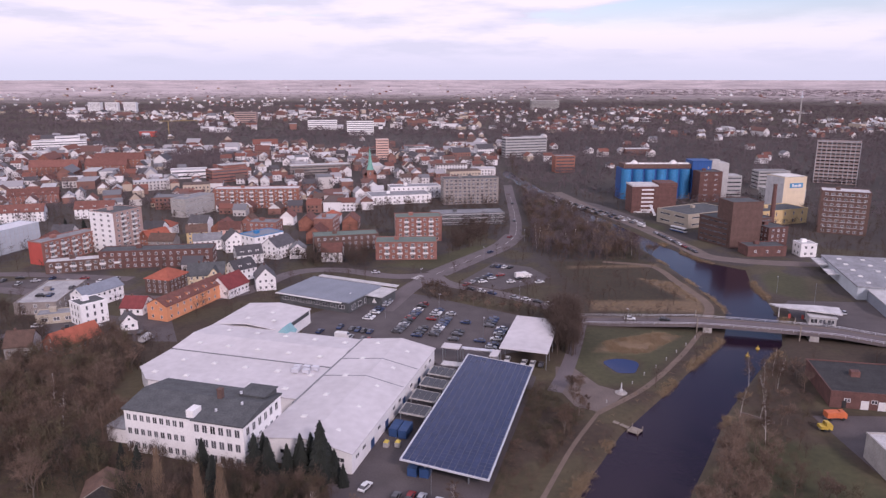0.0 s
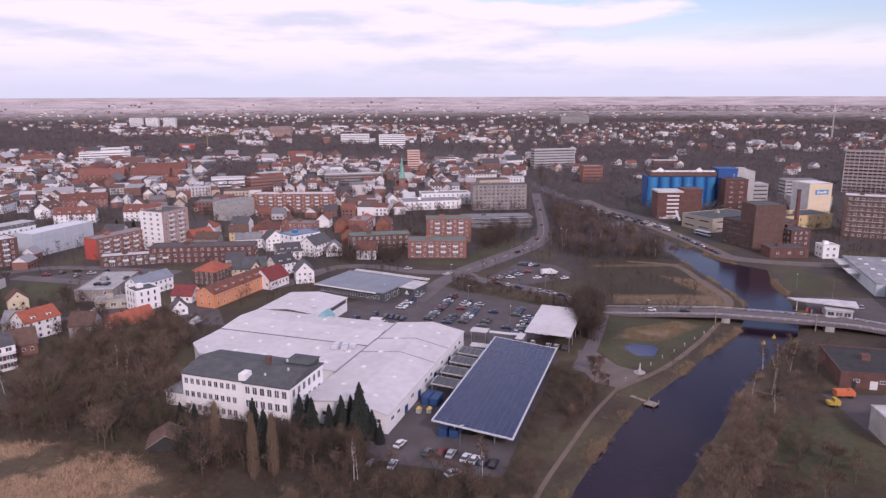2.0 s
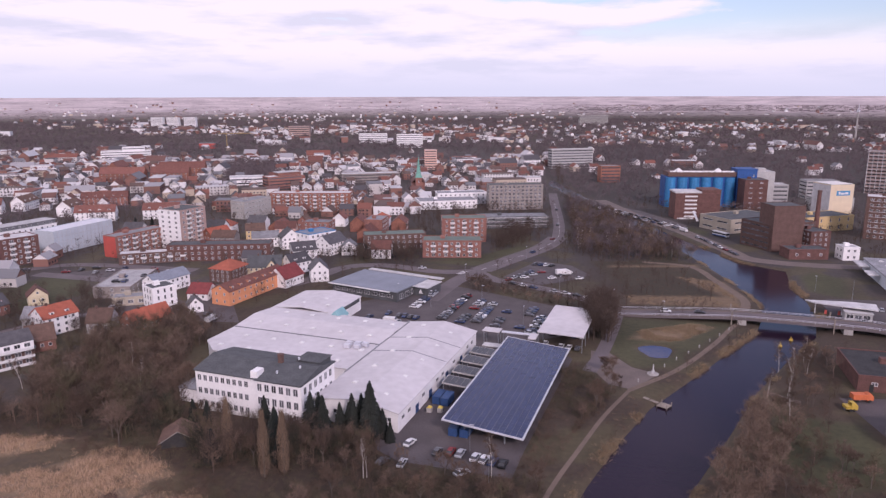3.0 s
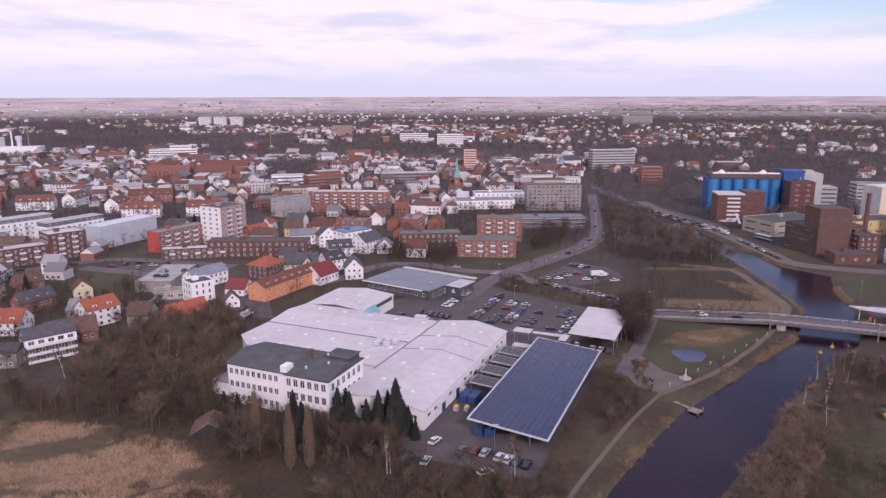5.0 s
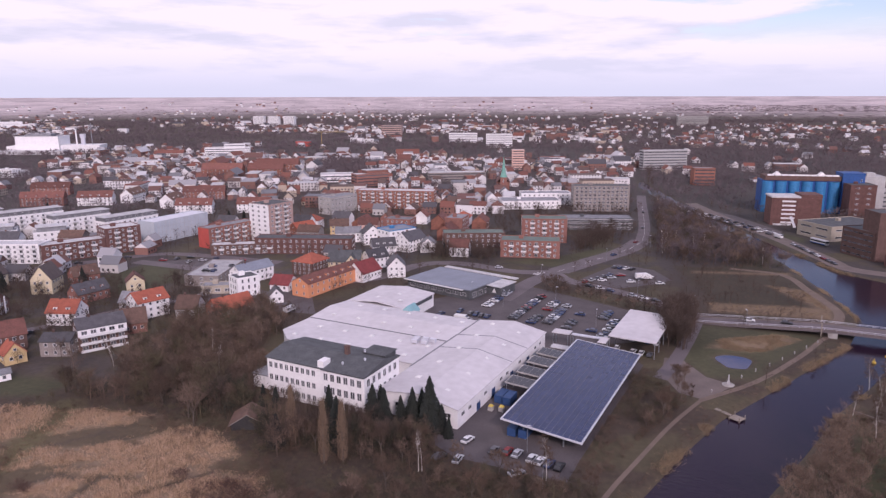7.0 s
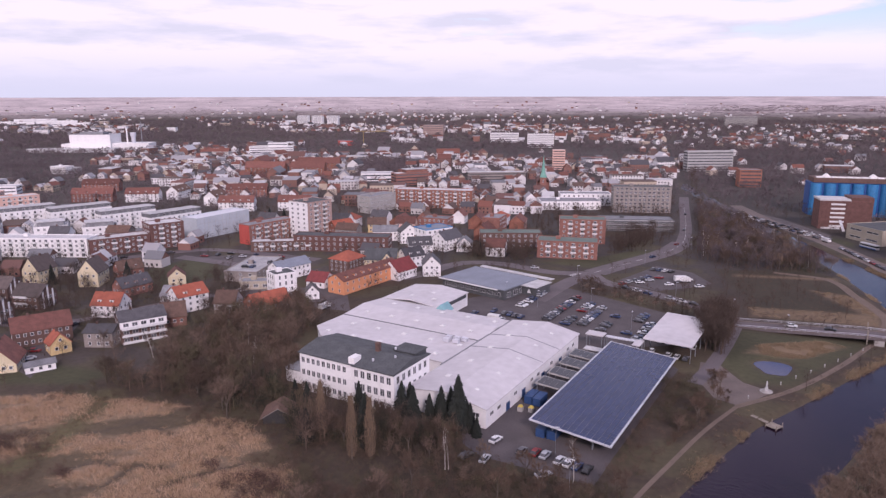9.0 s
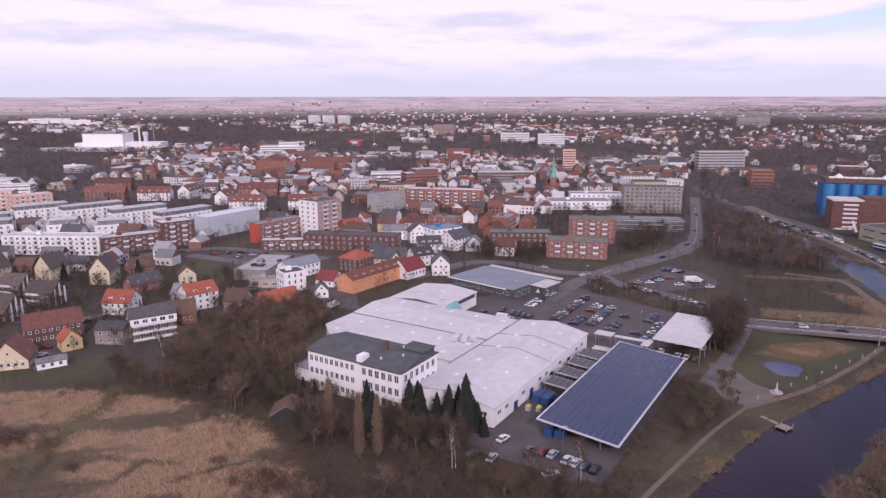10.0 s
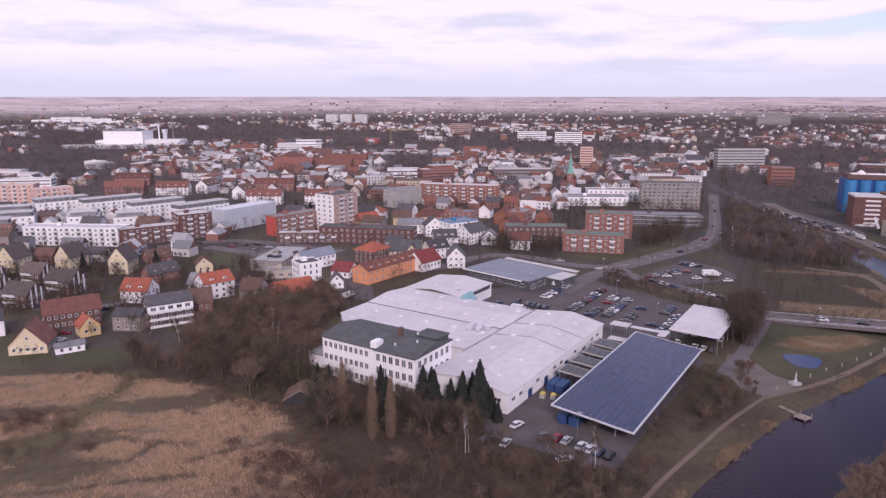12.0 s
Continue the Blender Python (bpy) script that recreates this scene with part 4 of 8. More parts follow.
container(2.2, 20.5, 2.4, 5.8, 2.4, M_BLUEBOX, "blue steel waste container with a ribbed wall")
container(5.0, 20.2, 2.4, 5.8, 2.4, M_BLUEBOX, "blue steel waste container beside another")
container(13.5, 3.0, 2.4, 5.6, 2.3, M_BLUEBOX, "blue steel container under the carport")
container(16.6, 3.2, 2.4, 5.6, 2.3, M_BLUEBOX, "blue steel container under the carport")
M_BANK = mat("yellow_bin_paint", (0.55, 0.42, 0.08), 0.6, 0.6, 0.2)
for u, v in ((3.4, 15.3), (6.4, 16.2)):
    b = thing("recycling_bank", campus(u, v, 0.03), "pale recycling bin with a yellow top", "bin")
    part("body", Form().box(-0.7, 0.7, -0.7, 0.7, 0, 1.4).mesh("body", M_CONC), b)
    part("lid", Form().add([(-0.7, -0.7, 1.4), (0.7, -0.7, 1.4), (0.7, 0.7, 1.4), (-0.7, 0.7, 1.4), (-0.35, -0.35, 1.9), (0.35, -0.35, 1.9), (0.35, 0.35, 1.9), (-0.35, 0.35, 1.9)], [(0, 1, 5, 4), (1, 2, 6, 5), (2, 3, 7, 6), (3, 0, 4, 7), (4, 5, 6, 7)]).mesh("lid", M_BANK), b)


# ---- market hall by the junction ----
def build_market():
    claim(-77, 312, -22, 40, 28)
    ob = thing("supermarket", pose(-77, 310.5, 0, 0, 0, -24), "low supermarket with a blue-grey flat roof and dark walls", "supermarket")
    part("wall", Form().box(0, 36, 0, 26, -0.4, 4.6).mesh("wall", M_FELTD), ob)
    part("roof", Form().box(-0.6, 36.6, -0.6, 26.6, 4.6, 5.1).mesh("roof", M_ROOFBLUE), ob)
    part("eave", Form().box(-1.4, 33, -1.5, -0.65, 4.4, 4.75).mesh("eave", M_FRAME), ob, label="white eave band")
    part("canopy", Form().box(2, 44, 26.65, 29.5, 5.2, 5.6).box(36.1, 44.5, 13, 26.6, 4.2, 4.6).mesh("canopy", M_FELTL), ob, label="pale canopy slab")
    part("entrance", Form().box(36.05, 44, 14, 26, -0.4, 4.2).mesh("entrance", M_FELTD), ob, label="dark entrance block")
    part("sign", Form().add([(39, 13.9, 1.2), (41.4, 13.9, 1.2), (40.2, 13.9, 3.4), (39.5, 13.88, 1.5), (40.9, 13.88, 1.5), (40.2, 13.88, 2.8)], [(0, 1, 2)]).mesh("sign", M_FRAME), ob, label="pale triangular shop sign")
    for i in range(8):
        part("window", window_mesh(3.0, 1.6), ob, pose(3 + i * 4.2, 0, 2.4))
    for i in range(4):
        part("window", window_mesh(3.0, 2.4), ob, pose(36, 4 + i * 5, 1.9, 0, 0, 90))


M_ROOFBLUE = mat("blue_grey_roof", (0.215, 0.235, 0.275), 0.8, 0.15, 0.15)
build_market()


# ---- houses on the near edge of the town ----
def rot_from(x, y, ang, along, deep):
    a = radians(ang)
    return x + along * math.cos(a) - deep * math.sin(a), y + along * math.sin(a) + deep * math.cos(a)


def build_balcony_house():
    ob = house(-168.6, 200.5, 51, 16.4, 9.5, 8.6, 11.6, "gx", M_BRICKD, M_TILED, "brick flats with long white balconies and a dark roof", 3, "lr", True, 0, over=0.3)
    bal = Form().box(0.3, 16.1, -1.4, 0, 0, 0.15).box(0.3, 16.1, -1.4, -1.3, 0.15, 1.05, 1).mesh("balcony", M_CONC, M_FRAME)
    for z in (2.75, 5.5):
        part("balcony", bal, ob, pose(0, 0, z), "long white balcony")
    part("attic_band", Form().box(-0.1, 16.5, -0.12, -0.004, 5.9, 8.5).mesh("attic_band", M_WHITE), ob, label="white upper storey band")
    part("balcony", bal, ob, pose(0, 0, 0.1))
    for z in (1.4, 4.2, 7.2):
        for i in range(5):
            part("window", window_mesh(2.0, 1.5), ob, pose(2.0 + i * 3.1, -0.13 if z > 6 else 0, z))


build_balcony_house()
house(-179.8, 194.4, 15, 10.7, 9, 5.6, 7.6, "gx", M_STONE, M_TILED, "brown-grey rendered house with a dark roof", 2)
house(-203.2, 185.7, 51, 19.5, 11, 5.9, 10.3, "gx", M_BRICKD, M_TILE, "long dark brick house with a red-brown tiled roof", 2, bay=2.3)
house(-184.7, 184.1, 59, 6.9, 7, 3.8, 7.4, "gy", M_YELLOW, M_TILEO, "small yellow gabled house with orange tiles", 1, bay=2.4)
house(-193.5, 162.5, 33, 11.8, 12, 3.2, 9.6, "gy", M_CREAM, M_TILE, "cream gabled house with a red tiled roof", 1, bay=2.3)
house(-220, 169, 50, 11, 9, 6.0, 8.6, "gx", M_WHITE, M_TILED, "white house with a blue-grey roof", 2)
house(-179, 168, 52, 9, 4.5, 2.4, 3.4, "gx", M_WHITE, M_FELT, "low white garden shed with a grey roof", 1, "f", False, name="garden_shed")
oh = house(-204.1, 224.4, 10, 12.2, 9.8, 5.4, 9.8, "gx", M_WHITE, M_TILEO, "white house with a bright orange tiled roof", 2, dormers=2)
for x in (2.2, 6.6):
    part("roof_panel", Form().slab([(x, 3.0, 8.31), (x + 3.6, 3.0, 8.31), (x + 3.6, 4.6, 9.72), (x, 4.6, 9.72)], 0.08).mesh("roof_panel", M_FELTM), oh, label="pale solar panel")
house(-171.5, 238, 61, 13.4, 11, 7.2, 10.8, "gx", M_WHITE, M_TILEO, "white house with orange mansard tiles and dormers", 3, dormers=2)
house(-166.5, 221, 40, 9, 10, 4.2, 9.0, "gx", M_BRICK, M_TILEB, "brick house with a steep dark red roof", 1, gable_wall=M_WHITE)
house(-158, 243, 12, 9, 10, 4.6, 9.0, "gx", M_GREYW, M_TILEB, "grey house with a brown tiled roof", 1)
house(-140, 246, 60, 17, 10, 3.6, 7.8, "gx", M_BRICKO, M_TILEO, "house with a long orange-red roof behind trees", 1)
house(-130, 272, 30, 6, 7, 3.4, 6.6, "gy", M_WHITE, M_TILED, "small white gabled house with a dark roof", 1)
def timber_house(x, y, ang, w, d):
    ob = house(x, y, ang, w, d, 6.0, 10.4, "gx", M_BRICKD, M_TILEK, "dark brick house with white gable boards and balconies", 2, "fr", bay=2.6, group="timber-look houses")
    for k in (-1, 0, 1):
        part("gable_board", Form().box(w + 0.004, w + 0.1, d / 2 + k * d * 0.26 - 0.45, d / 2 + k * d * 0.26 + 0.45, 0.2, 6.0 + 4.2 * (1 - abs(k) * 0.56)).mesh("gable_board", M_WHITE), ob)
    for z in (2.6, 5.4):
        part("balcony", Form().box(w * 0.15, w * 0.62, -1.3, -0.004, z - 0.1, z + 0.05).box(w * 0.15, w * 0.62, -1.3, -1.2, z + 0.05, z + 0.95).mesh("balcony", M_FRAME), ob)


for x, y, a, w, d in ((-245.8, 224.4, 5, 13.5, 11), (-268, 231.5, 5, 11, 9.5), (-244.5, 202.3, 7, 12.3, 10.8), (-269, 209, 6, 12, 10), (-292, 224, 6, 12, 10), (-262, 188, 7, 12, 10)):
    timber_house(x, y, a, w, d)
for x, y, a in ((-276.3, 258.4, 2), (-245.4, 261, 18), (-301, 247, 8)):
    house(x, y, a, 9.6, 12, 7.0, 13.2, "gy", M_CREAM, M_TILEK, "cream gabled house with a steep brown roof", 2, group="cream gabled houses")
house(-212, 252, 70, 15, 9, 4.4, 8.4, "gx", M_BRICK, M_TILED, "brick house with a dark roof and dormers", 1, dormers=3)
house(-187, 246, 10, 14, 9, 4.6, 8.2, "gx", M_GREYW, M_FELT, "grey house with a pale slate roof", 1)
house(-205, 275, 40, 8, 8, 4.4, 8.0, "gy", M_CREAM, M_TILE, "small cream gabled house with red tiles", 1)
house(-236, 278, 60, 12, 9, 4.6, 8.6, "gx", M_BRICK, M_TILEB, "brick house with brown tiles and a dormer", 1, dormers=2)
block("parking_deck", -184, 290, 8, 17, 34, 5.0, 2, M_STONE, M_FELTM, "low grey flat-roofed building with a parking deck", "parking deck", bay=5)
block("town_house", -147.8, 276.2, 52, 10.8, 10, 9.0, 3, M_WHITE, M_FELTD, "ornate white town house with dark window arches", "house", bay=2.1, size=(1.0, 1.9))
block("garage", -168, 278.5, 20, 15, 8, 3.6, 1, M_BEIGE, M_FELT, "low beige garage building with a flat roof", "garage", bay=5, faces="f", size=(2.4, 1.6))
house(-157.5, 297, 66, 20, 9, 6.2, 9.2, "gx", M_WHITE, M_ROOFBLUE, "white building with a blue-grey sloping roof", 2)
house(-139.8, 291.5, -2, 9.6, 11, 3.2, 6.8, "gx", M_WHITE, M_MAROON, "low white house with a dark red tiled roof", 1, gable_wall=M_WHITE)
build_orange = house(-116.5, 283.5, 71.5, 41, 10, 6.6, 9.4, "gx", M_ORANGE, M_TILE, "long orange rendered building with a red-brown roof", 2, "fl", True, 7, bay=4.0, size=(1.0, 1.3))
house(-143.1, 323.4, -14, 13, 14.8, 6.8, 10.6, "hip", M_BRICKD, M_TILEO, "brick building with a bright red hipped roof", 3)
cb = house(-127, 333, 12, 17, 10.5, 5.2, 10.2, "gx", M_CREAM, M_FELTD, "cream building with a black roof and gables", 2, dormers=0)
part("front_gable", Form().prism([(9.5, -2.5), (15.5, -2.5), (15.5, 5), (9.5, 5)], -0.4, 5.2).add([(9.5, -2.5, 5.2), (15.5, -2.5, 5.2), (12.5, -2.5, 9.0), (9.5, 5, 5.2), (15.5, 5, 5.2), (12.5, 5, 9.0)], [(0, 1, 2), (3, 5, 4)]).mesh("front_gable", M_CREAM), cb)
part("gable_roof", roof_form("gy", 6, 7.5, 5.2, 9.2).mesh("gable_roof", M_FELTD), cb, pose(9.5, -2.5, 0))
for z in (1.6, 4.2, 6.8):
    for dx in ((-1.5, 1.5) if z < 6 else (0.0,)):
        part("window", window_mesh(1.1, 1.3), cb, pose(12.5 + dx, -2.5, z))
house(-101, 314, 68, 14, 11, 4.6, 9.6, "gx", M_WHITE, M_MAROON, "white house with a dark red roof", 1)
house(-92, 326, 20, 9, 12, 6.0, 10.6, "gy", M_WHITE, M_TILED, "white gabled house with a dark roof", 2)
house(-106, 340, 50, 12, 10, 6.0, 10.0, "gx", M_WHITE, M_TILED, "white house with grey roof tiles", 2, dormers=2)

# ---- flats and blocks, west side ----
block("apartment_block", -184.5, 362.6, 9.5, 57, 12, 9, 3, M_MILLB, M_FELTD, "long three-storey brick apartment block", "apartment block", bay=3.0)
rd = block("apartment_block", -218, 369, 68.6, 36, 10, 12, 4, M_BRICK, M_FELT, "brick apartment block with a red painted end wall", "apartment block", bay=2.9, faces="f", balconies="f")
part("end_wall", Form().box(-0.12, -0.004, 0, 10, 0, 12).mesh("end_wall", M_REDPAINT), rd, label="bright red painted end wall")
block("apartment_block", -207, 352, 22, 36, 9, 5.8, 2, M_BRICKD, M_FELTL, "low brick block with white balconies", "apartment block", bay=3.0, balconies="f")
hr = block("high_rise", -190.5, 393.3, 68.6, 20.7, 17.6, 23.5, 8, M_PALEBRICK, M_FELTD, "white high-rise flats with brick and balconies", "high-rise", bay=2.6, faces="f", balconies="f")
part("end_wall", Form().box(-0.15, -0.004, -0.15, 17.75, 0, 23.9).mesh("end_wall", M_WHITE), hr, label="white end wall")
for z in range(8):
    for s in (3.4, 8.8, 14.2):
        part("window", window_mesh(1.7, 1.4), hr, pose(-0.16, s, 1.6 + z * 2.93, 0, 0, -90))
wr = block("wrapped_block", -258.4, 373.7, 75.8, 44.5, 14, 13.4, 1, M_WRAP, M_METAL, "apartment block wrapped in pale scaffold netting", "building", faces="")
fold = Form().box(-0.06, 0.06, -0.14, -0.004, 0, 13.4).mesh("netting_seam", M_FELTL)
for i in range(1, 15):
    part("netting_seam", fold, wr, pose(i * 3.0, 0, 0))
for i in range(1, 4):
    part("netting_seam", Form().box(0, 44.5, -0.12, -0.004, -0.06, 0.06).mesh("netting_seam", M_FELTL), wr, pose(0, 0, i * 3.3))


def row_block(x, y, ang, w):
    ob = block("apartment_block", x, y, ang, w, 11.5, 12.4, 4, M_WHITE, M_FELT, "white apartment row with a grey attic storey", "apartment block", bay=3.2, size=(1.1, 1.25), balconies="f")
    part("attic", Form().slab([(0.3, 0.4, 15.2), (w - 0.3, 0.4, 15.2), (w - 0.3, 10.6, 15.2), (0.3, 10.6, 15.2)], 2.9).box(-0.2, w + 0.2, -0.1, 11.2, 15.22, 15.45, 1).mesh("attic", M_FELT, M_FELTL), ob, label="grey attic storey")
    for i in range(int(w / 4)):
        part("window", window_mesh(1.2, 1.2), ob, pose(2.2 + i * 4, 0.4, 13.9))


row_block(-372, 372, 62, 40)
row_block(-330, 372, 65, 37)
row_block(-292, 372, 70, 38)
row_block(-404, 362, 60, 34)
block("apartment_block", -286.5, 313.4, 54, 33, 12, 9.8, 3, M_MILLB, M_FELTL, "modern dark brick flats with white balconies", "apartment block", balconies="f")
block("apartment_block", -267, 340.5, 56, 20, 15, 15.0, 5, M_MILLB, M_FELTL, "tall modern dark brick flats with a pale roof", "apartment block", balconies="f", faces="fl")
block("apartment_block", -345, 300, 14, 58, 12, 10.6, 4, M_WHITE, M_FELTL, "long white modern flats with balconies", "apartment block", balconies="f")
for x, y, w, m in ((-352, 338, 19, M_WHITE), (-322, 346, 20, M_WHITE), (-392, 322, 21, M_WHITE), (-382, 296, 22, M_BRICK), (-415, 340, 22, M_WHITE)):
    b_ = block("apartment_block", x, y, 42, w, 14, 9.4, 3, m, M_FELTL, "pale modern flats with a set-back top floor", "apartment block")
    part("penthouse", Form().box(2, w - 2, 2, 12, 9.45, 12.3).box(1.2, w - 1.2, 1.2, 12.8, 12.3, 12.7, 1).mesh("penthouse", M_FELT, M_FELTL), b_)
block("apartment_block", -478, 392, 31, 27, 14, 18.5, 6, M_PINK, M_FELTL, "pink and white slab of flats with balconies", "apartment block", balconies="f", rail=M_FRAME)
block("apartment_block", -444, 397, 62, 27, 13, 16, 5, M_PINK, M_FELTL, "pink and white flats with stacked balconies", "apartment block", balconies="f")
block("apartment_block", -520, 430, 30, 40, 14, 17, 6, M_WHITE, M_FELTL, "white slab of flats", "apartment block", balconies="f")
for x, y, a, w in ((-462, 482, 24, 34), (-418, 496, 22, 28), (-350, 545, 22, 36), (-505, 540, 22, 34), (-312, 476, 18, 28), (-268, 492, 14, 26), (-382, 520, 100, 24), (-330, 500, 100, 20)):
    house(x, y, a, w, 11, 7.2, 11.8, "gx", M_BRICK if w > 30 else M_WHITE, M_TILE if w > 25 else M_TILEB, "terrace with a dark tiled roof", 3, "f", bay=3.4, dormers=int(w / 7), name="terrace")

# ---- town centre ----
bb = block("apartment_block", -43.2, 384.8, 4, 33.5, 14, 9.6, 3, M_BRICK, M_GREENROOF, "brick flats with white balconies and a green roof", "apartment block", bay=2.7, balconies="f", faces="fr")
block("apartment_block", -36, 428, 8, 28, 14, 14.8, 5, M_BRICK, M_GREENROOF, "taller brick flats with white balconies and a green roof", "apartment block", bay=2.7, balconies="f")
block("apartment_block", -80, 400, 15, 37, 13, 9.0, 3, M_BRICKD, M_GREENROOF, "dark brick block with a black roof", "apartment block", bay=3.4)
block("office_block", -10, 556, 11, 44, 14, 20, 7, M_STONE, M_FELTD, "grey concrete office block with a grid of windows", "office", bay=2.4, size=(2.0, 1.7), frame_mat=M_FELTL)
pd_ = block("parking_deck", -15, 474, 10, 49, 16, 8, 3, M_FELTD, M_FELT, "flat-roofed dark parking deck with open bands", "parking deck", bay=3.4, size=(3.0, 1.2))
for i in range(3):
    part("parapet", Form().box(-0.1, 49.1, -0.35, -0.06, 2.3 + i * 2.67, 2.65 + i * 2.67).mesh("parapet", M_FELTL), pd_, label="pale deck parapet")
block("store", -66, 552, 17, 48, 24, 6.6, 2, M_WHITE, M_FELT, "white low department store with a stepped roof", "store", bay=4)
block("store", -54, 580, 14, 42, 16, 9.6, 3, M_WHITE, M_FELT, "white upper storey of a store", "store", bay=4)
block("apartment_block", -184, 535.5, 5, 64, 14, 14.5, 5, M_BRICKO, M_FELTL, "long orange brick block with recessed balconies", "apartment block", bay=3.2, balconies="f")
block("parking_deck", -191.5, 498, 69, 31, 13, 13, 4, M_CONC, M_FELT, "grey concrete building with slit windows", "building", bay=3.4, size=(2.0, 0.9))
wb = block("town_house", -112, 394, 52, 20, 14, 10.2, 3, M_WHITE, M_ROOFBLUE, "white corner building with a blue-edged roof", "house", bay=2.8, bands=M_BLUESILO)
house(-115, 371.8, 29, 13.5, 10, 5.4, 9.4, "gx", M_WHITE, M_TILED, "white house with dark roof and dormers", 2, dormers=3)
house(-97, 384, 66, 16, 11, 7.0, 11.4, "gx", M_WHITE, M_TILED, "white gabled town house with a grey roof", 3)
house(-90.8, 386, 12, 9, 10, 4.8, 8.4, "gy", M_WHITE, M_FELT, "small white gabled house", 1)
house(-130, 398, 30, 12, 11, 7.0, 12.0, "gy", M_WHITE, M_TILED, "white gabled house with a steep dark roof", 3)
house(-150, 402, 20, 16, 10, 6.0, 9.2, "gx", M_WHITE, M_FELT, "low white town house", 2)
house(-176, 405, 60, 15, 12, 5.6, 10.4, "gx", M_BRICKO, M_TILEO, "house with a large orange gable roof", 2)
house(-160, 418, 20, 12, 11, 7.4, 11.0, "gx", M_YELLOW, M_TILEB, "yellow town house with brown roof", 3)
house(-143, 424, 10, 13, 11, 8.0, 11.6, "gx", M_PINK, M_TILE, "pink town house with a red roof", 3)


def build_church(x, y):
    claim(x - 4, y - 2, 10, 12, 34, 3)
    ob = thing("church", pose(x, y, 0, 0, 0, 10), "brick church with a slender green copper spire", "church")
    part("nave", Form().box(-6, 6, 6, 34, -0.4, 9).mesh("nave", M_BRICK), ob)
    part("roof", roof_form("gy", 12, 28, 9, 15).mesh("roof", M_TILE), ob, pose(-6, 6, 0))
    part("tower", Form().box(-3, 3, 0, 5.98, -0.4, 14).mesh("tower", M_BRICK), ob)
    sp = Form()
    ring = [(math.cos(i * math.tau / 8), math.sin(i * math.tau / 8)) for i in range(8)]
    sp.add([(3.6 * c, 3 + 3.6 * s, 14) for c, s in ring] + [(2.2 * c, 3 + 2.2 * s, 18) for c, s in ring] + [(0.12 * c, 3 + 0.12 * s, 34) for c, s in ring],
           [(i, (i + 1) % 8, 8 + (i + 1) % 8, 8 + i) for i in range(8)] + [(8 + i, 8 + (i + 1) % 8, 16 + (i + 1) % 8, 16 + i) for i in range(8)])
    part("spire", sp.mesh("spire", M_COPPER), ob, label="green copper spire")
    part("cross", Form().box(-0.08, 0.08, 2.95, 3.05, 34, 36).box(-0.6, 0.6, 2.95, 3.05, 35.1, 35.3).mesh("cross", M_STEEL), ob)
    for i in range(4):
        part("window", window_mesh(1.4, 4.0), ob, pose(6, 10 + i * 6, 5, 0, 0, 90))
    part("window", window_mesh(1.2, 2.6), ob, pose(0, 0, 10.5))


build_church(-80, 657)
block("high_rise", -98.6, 862, 10, 15, 12, 24, 8, M_PINK, M_FELTL, "pink residential tower block", "high-rise", bay=3.6)
block("high_rise", -192, 1228, 9, 46, 14, 23, 7, M_WHITE, M_FELTL, "long white slab of flats with dark bands", "high-rise", bay=3.8, size=(3.0, 1.3))
block("office_block", -286, 1350, 9, 55, 20, 17, 5, M_WHITE, M_FELTL, "white stepped office block", "office", bay=6)
block("high_rise", 59.4, 888, 20, 56, 13, 23.5, 7, M_GREYW, M_FELTL, "pale slab of flats among trees", "high-rise", bay=3.6, balconies="f")
block("office_block", 102.5, 748, 10, 21, 13, 17, 5, M_BRICKO, M_FELT, "orange brick office block", "office", bay=5, faces="f")
block("apartment_block", 222, 2215, 8, 88, 18, 27, 8, M_CONC, M_FELTL, "far pale slab of flats on the skyline", "high-rise", bay=11, size=(6, 2.2))
for x, y in ((-1031, 1968), (-986, 1974), (-938, 1982)):
    block("high_rise", x, y, 8, 33, 20, 28.5, 9, M_WHITE, M_FELTL, "far white residential tower", "high-rise", bay=8, size=(4, 1.6), faces="f")
block("office_block", -492, 1560, 8, 46, 30, 22, 5, M_PALEBRICK, M_FELT, "far reddish brick building", "building", bay=9, size=(4, 2.5), faces="f")
block("hospital", -572, 945, 26, 66, 22, 13, 4, M_WHITE, M_FELTL, "white stepped clinic building", "building", bay=5)
block("hospital", -548, 960, 26, 30, 18, 18, 5, M_WHITE, M_FELTL, "taller white wing of a clinic", "building", bay=5)


for x, y, w, d in ((-2120, 1950, 130, 50), (-2010, 1890, 90, 40), (-1900, 1830, 120, 45), (-1790, 1760, 80, 40), (-1960, 1730, 110, 50), (-1700, 1690, 90, 36)):
    block("retail_hall", x, y, 42, w, d, 9, 1, M_WHITE, M_FELTL, "far low white retail hall", "hall", faces="")
for x, y, a, w in ((-432, 708, 12, 46), (-382, 722, 12, 40), (-446, 770, 100, 36), (-400, 775, 12, 52)):
    house(x, y, a, w, 13, 9.0, 15.5, "gx", M_BRICKO, M_TILE, "red brick school wing with a steep red roof", 3, "f", bay=4.2, name="school_wing")
block("commercial_block", -170, 722, 20, 62, 16, 9, 3, M_STONE, M_FELTL, "long low office block with green-grey bands", "office", bay=4, size=(3.0, 1.2))
st_ = block("terraced_flats", -230, 664, 42, 36, 15, 12, 4, M_BRICK, M_FELTL, "stepped brick flats with white balcony bands", "apartment block", bay=3.4, balconies="f")
part("storey", Form().box(12, 36, 3, 14, 12.5, 15.5).box(11, 36.5, 2.2, 14.5, 15.5, 16, 1).mesh("storey", M_BRICK, M_FELTL), st_)
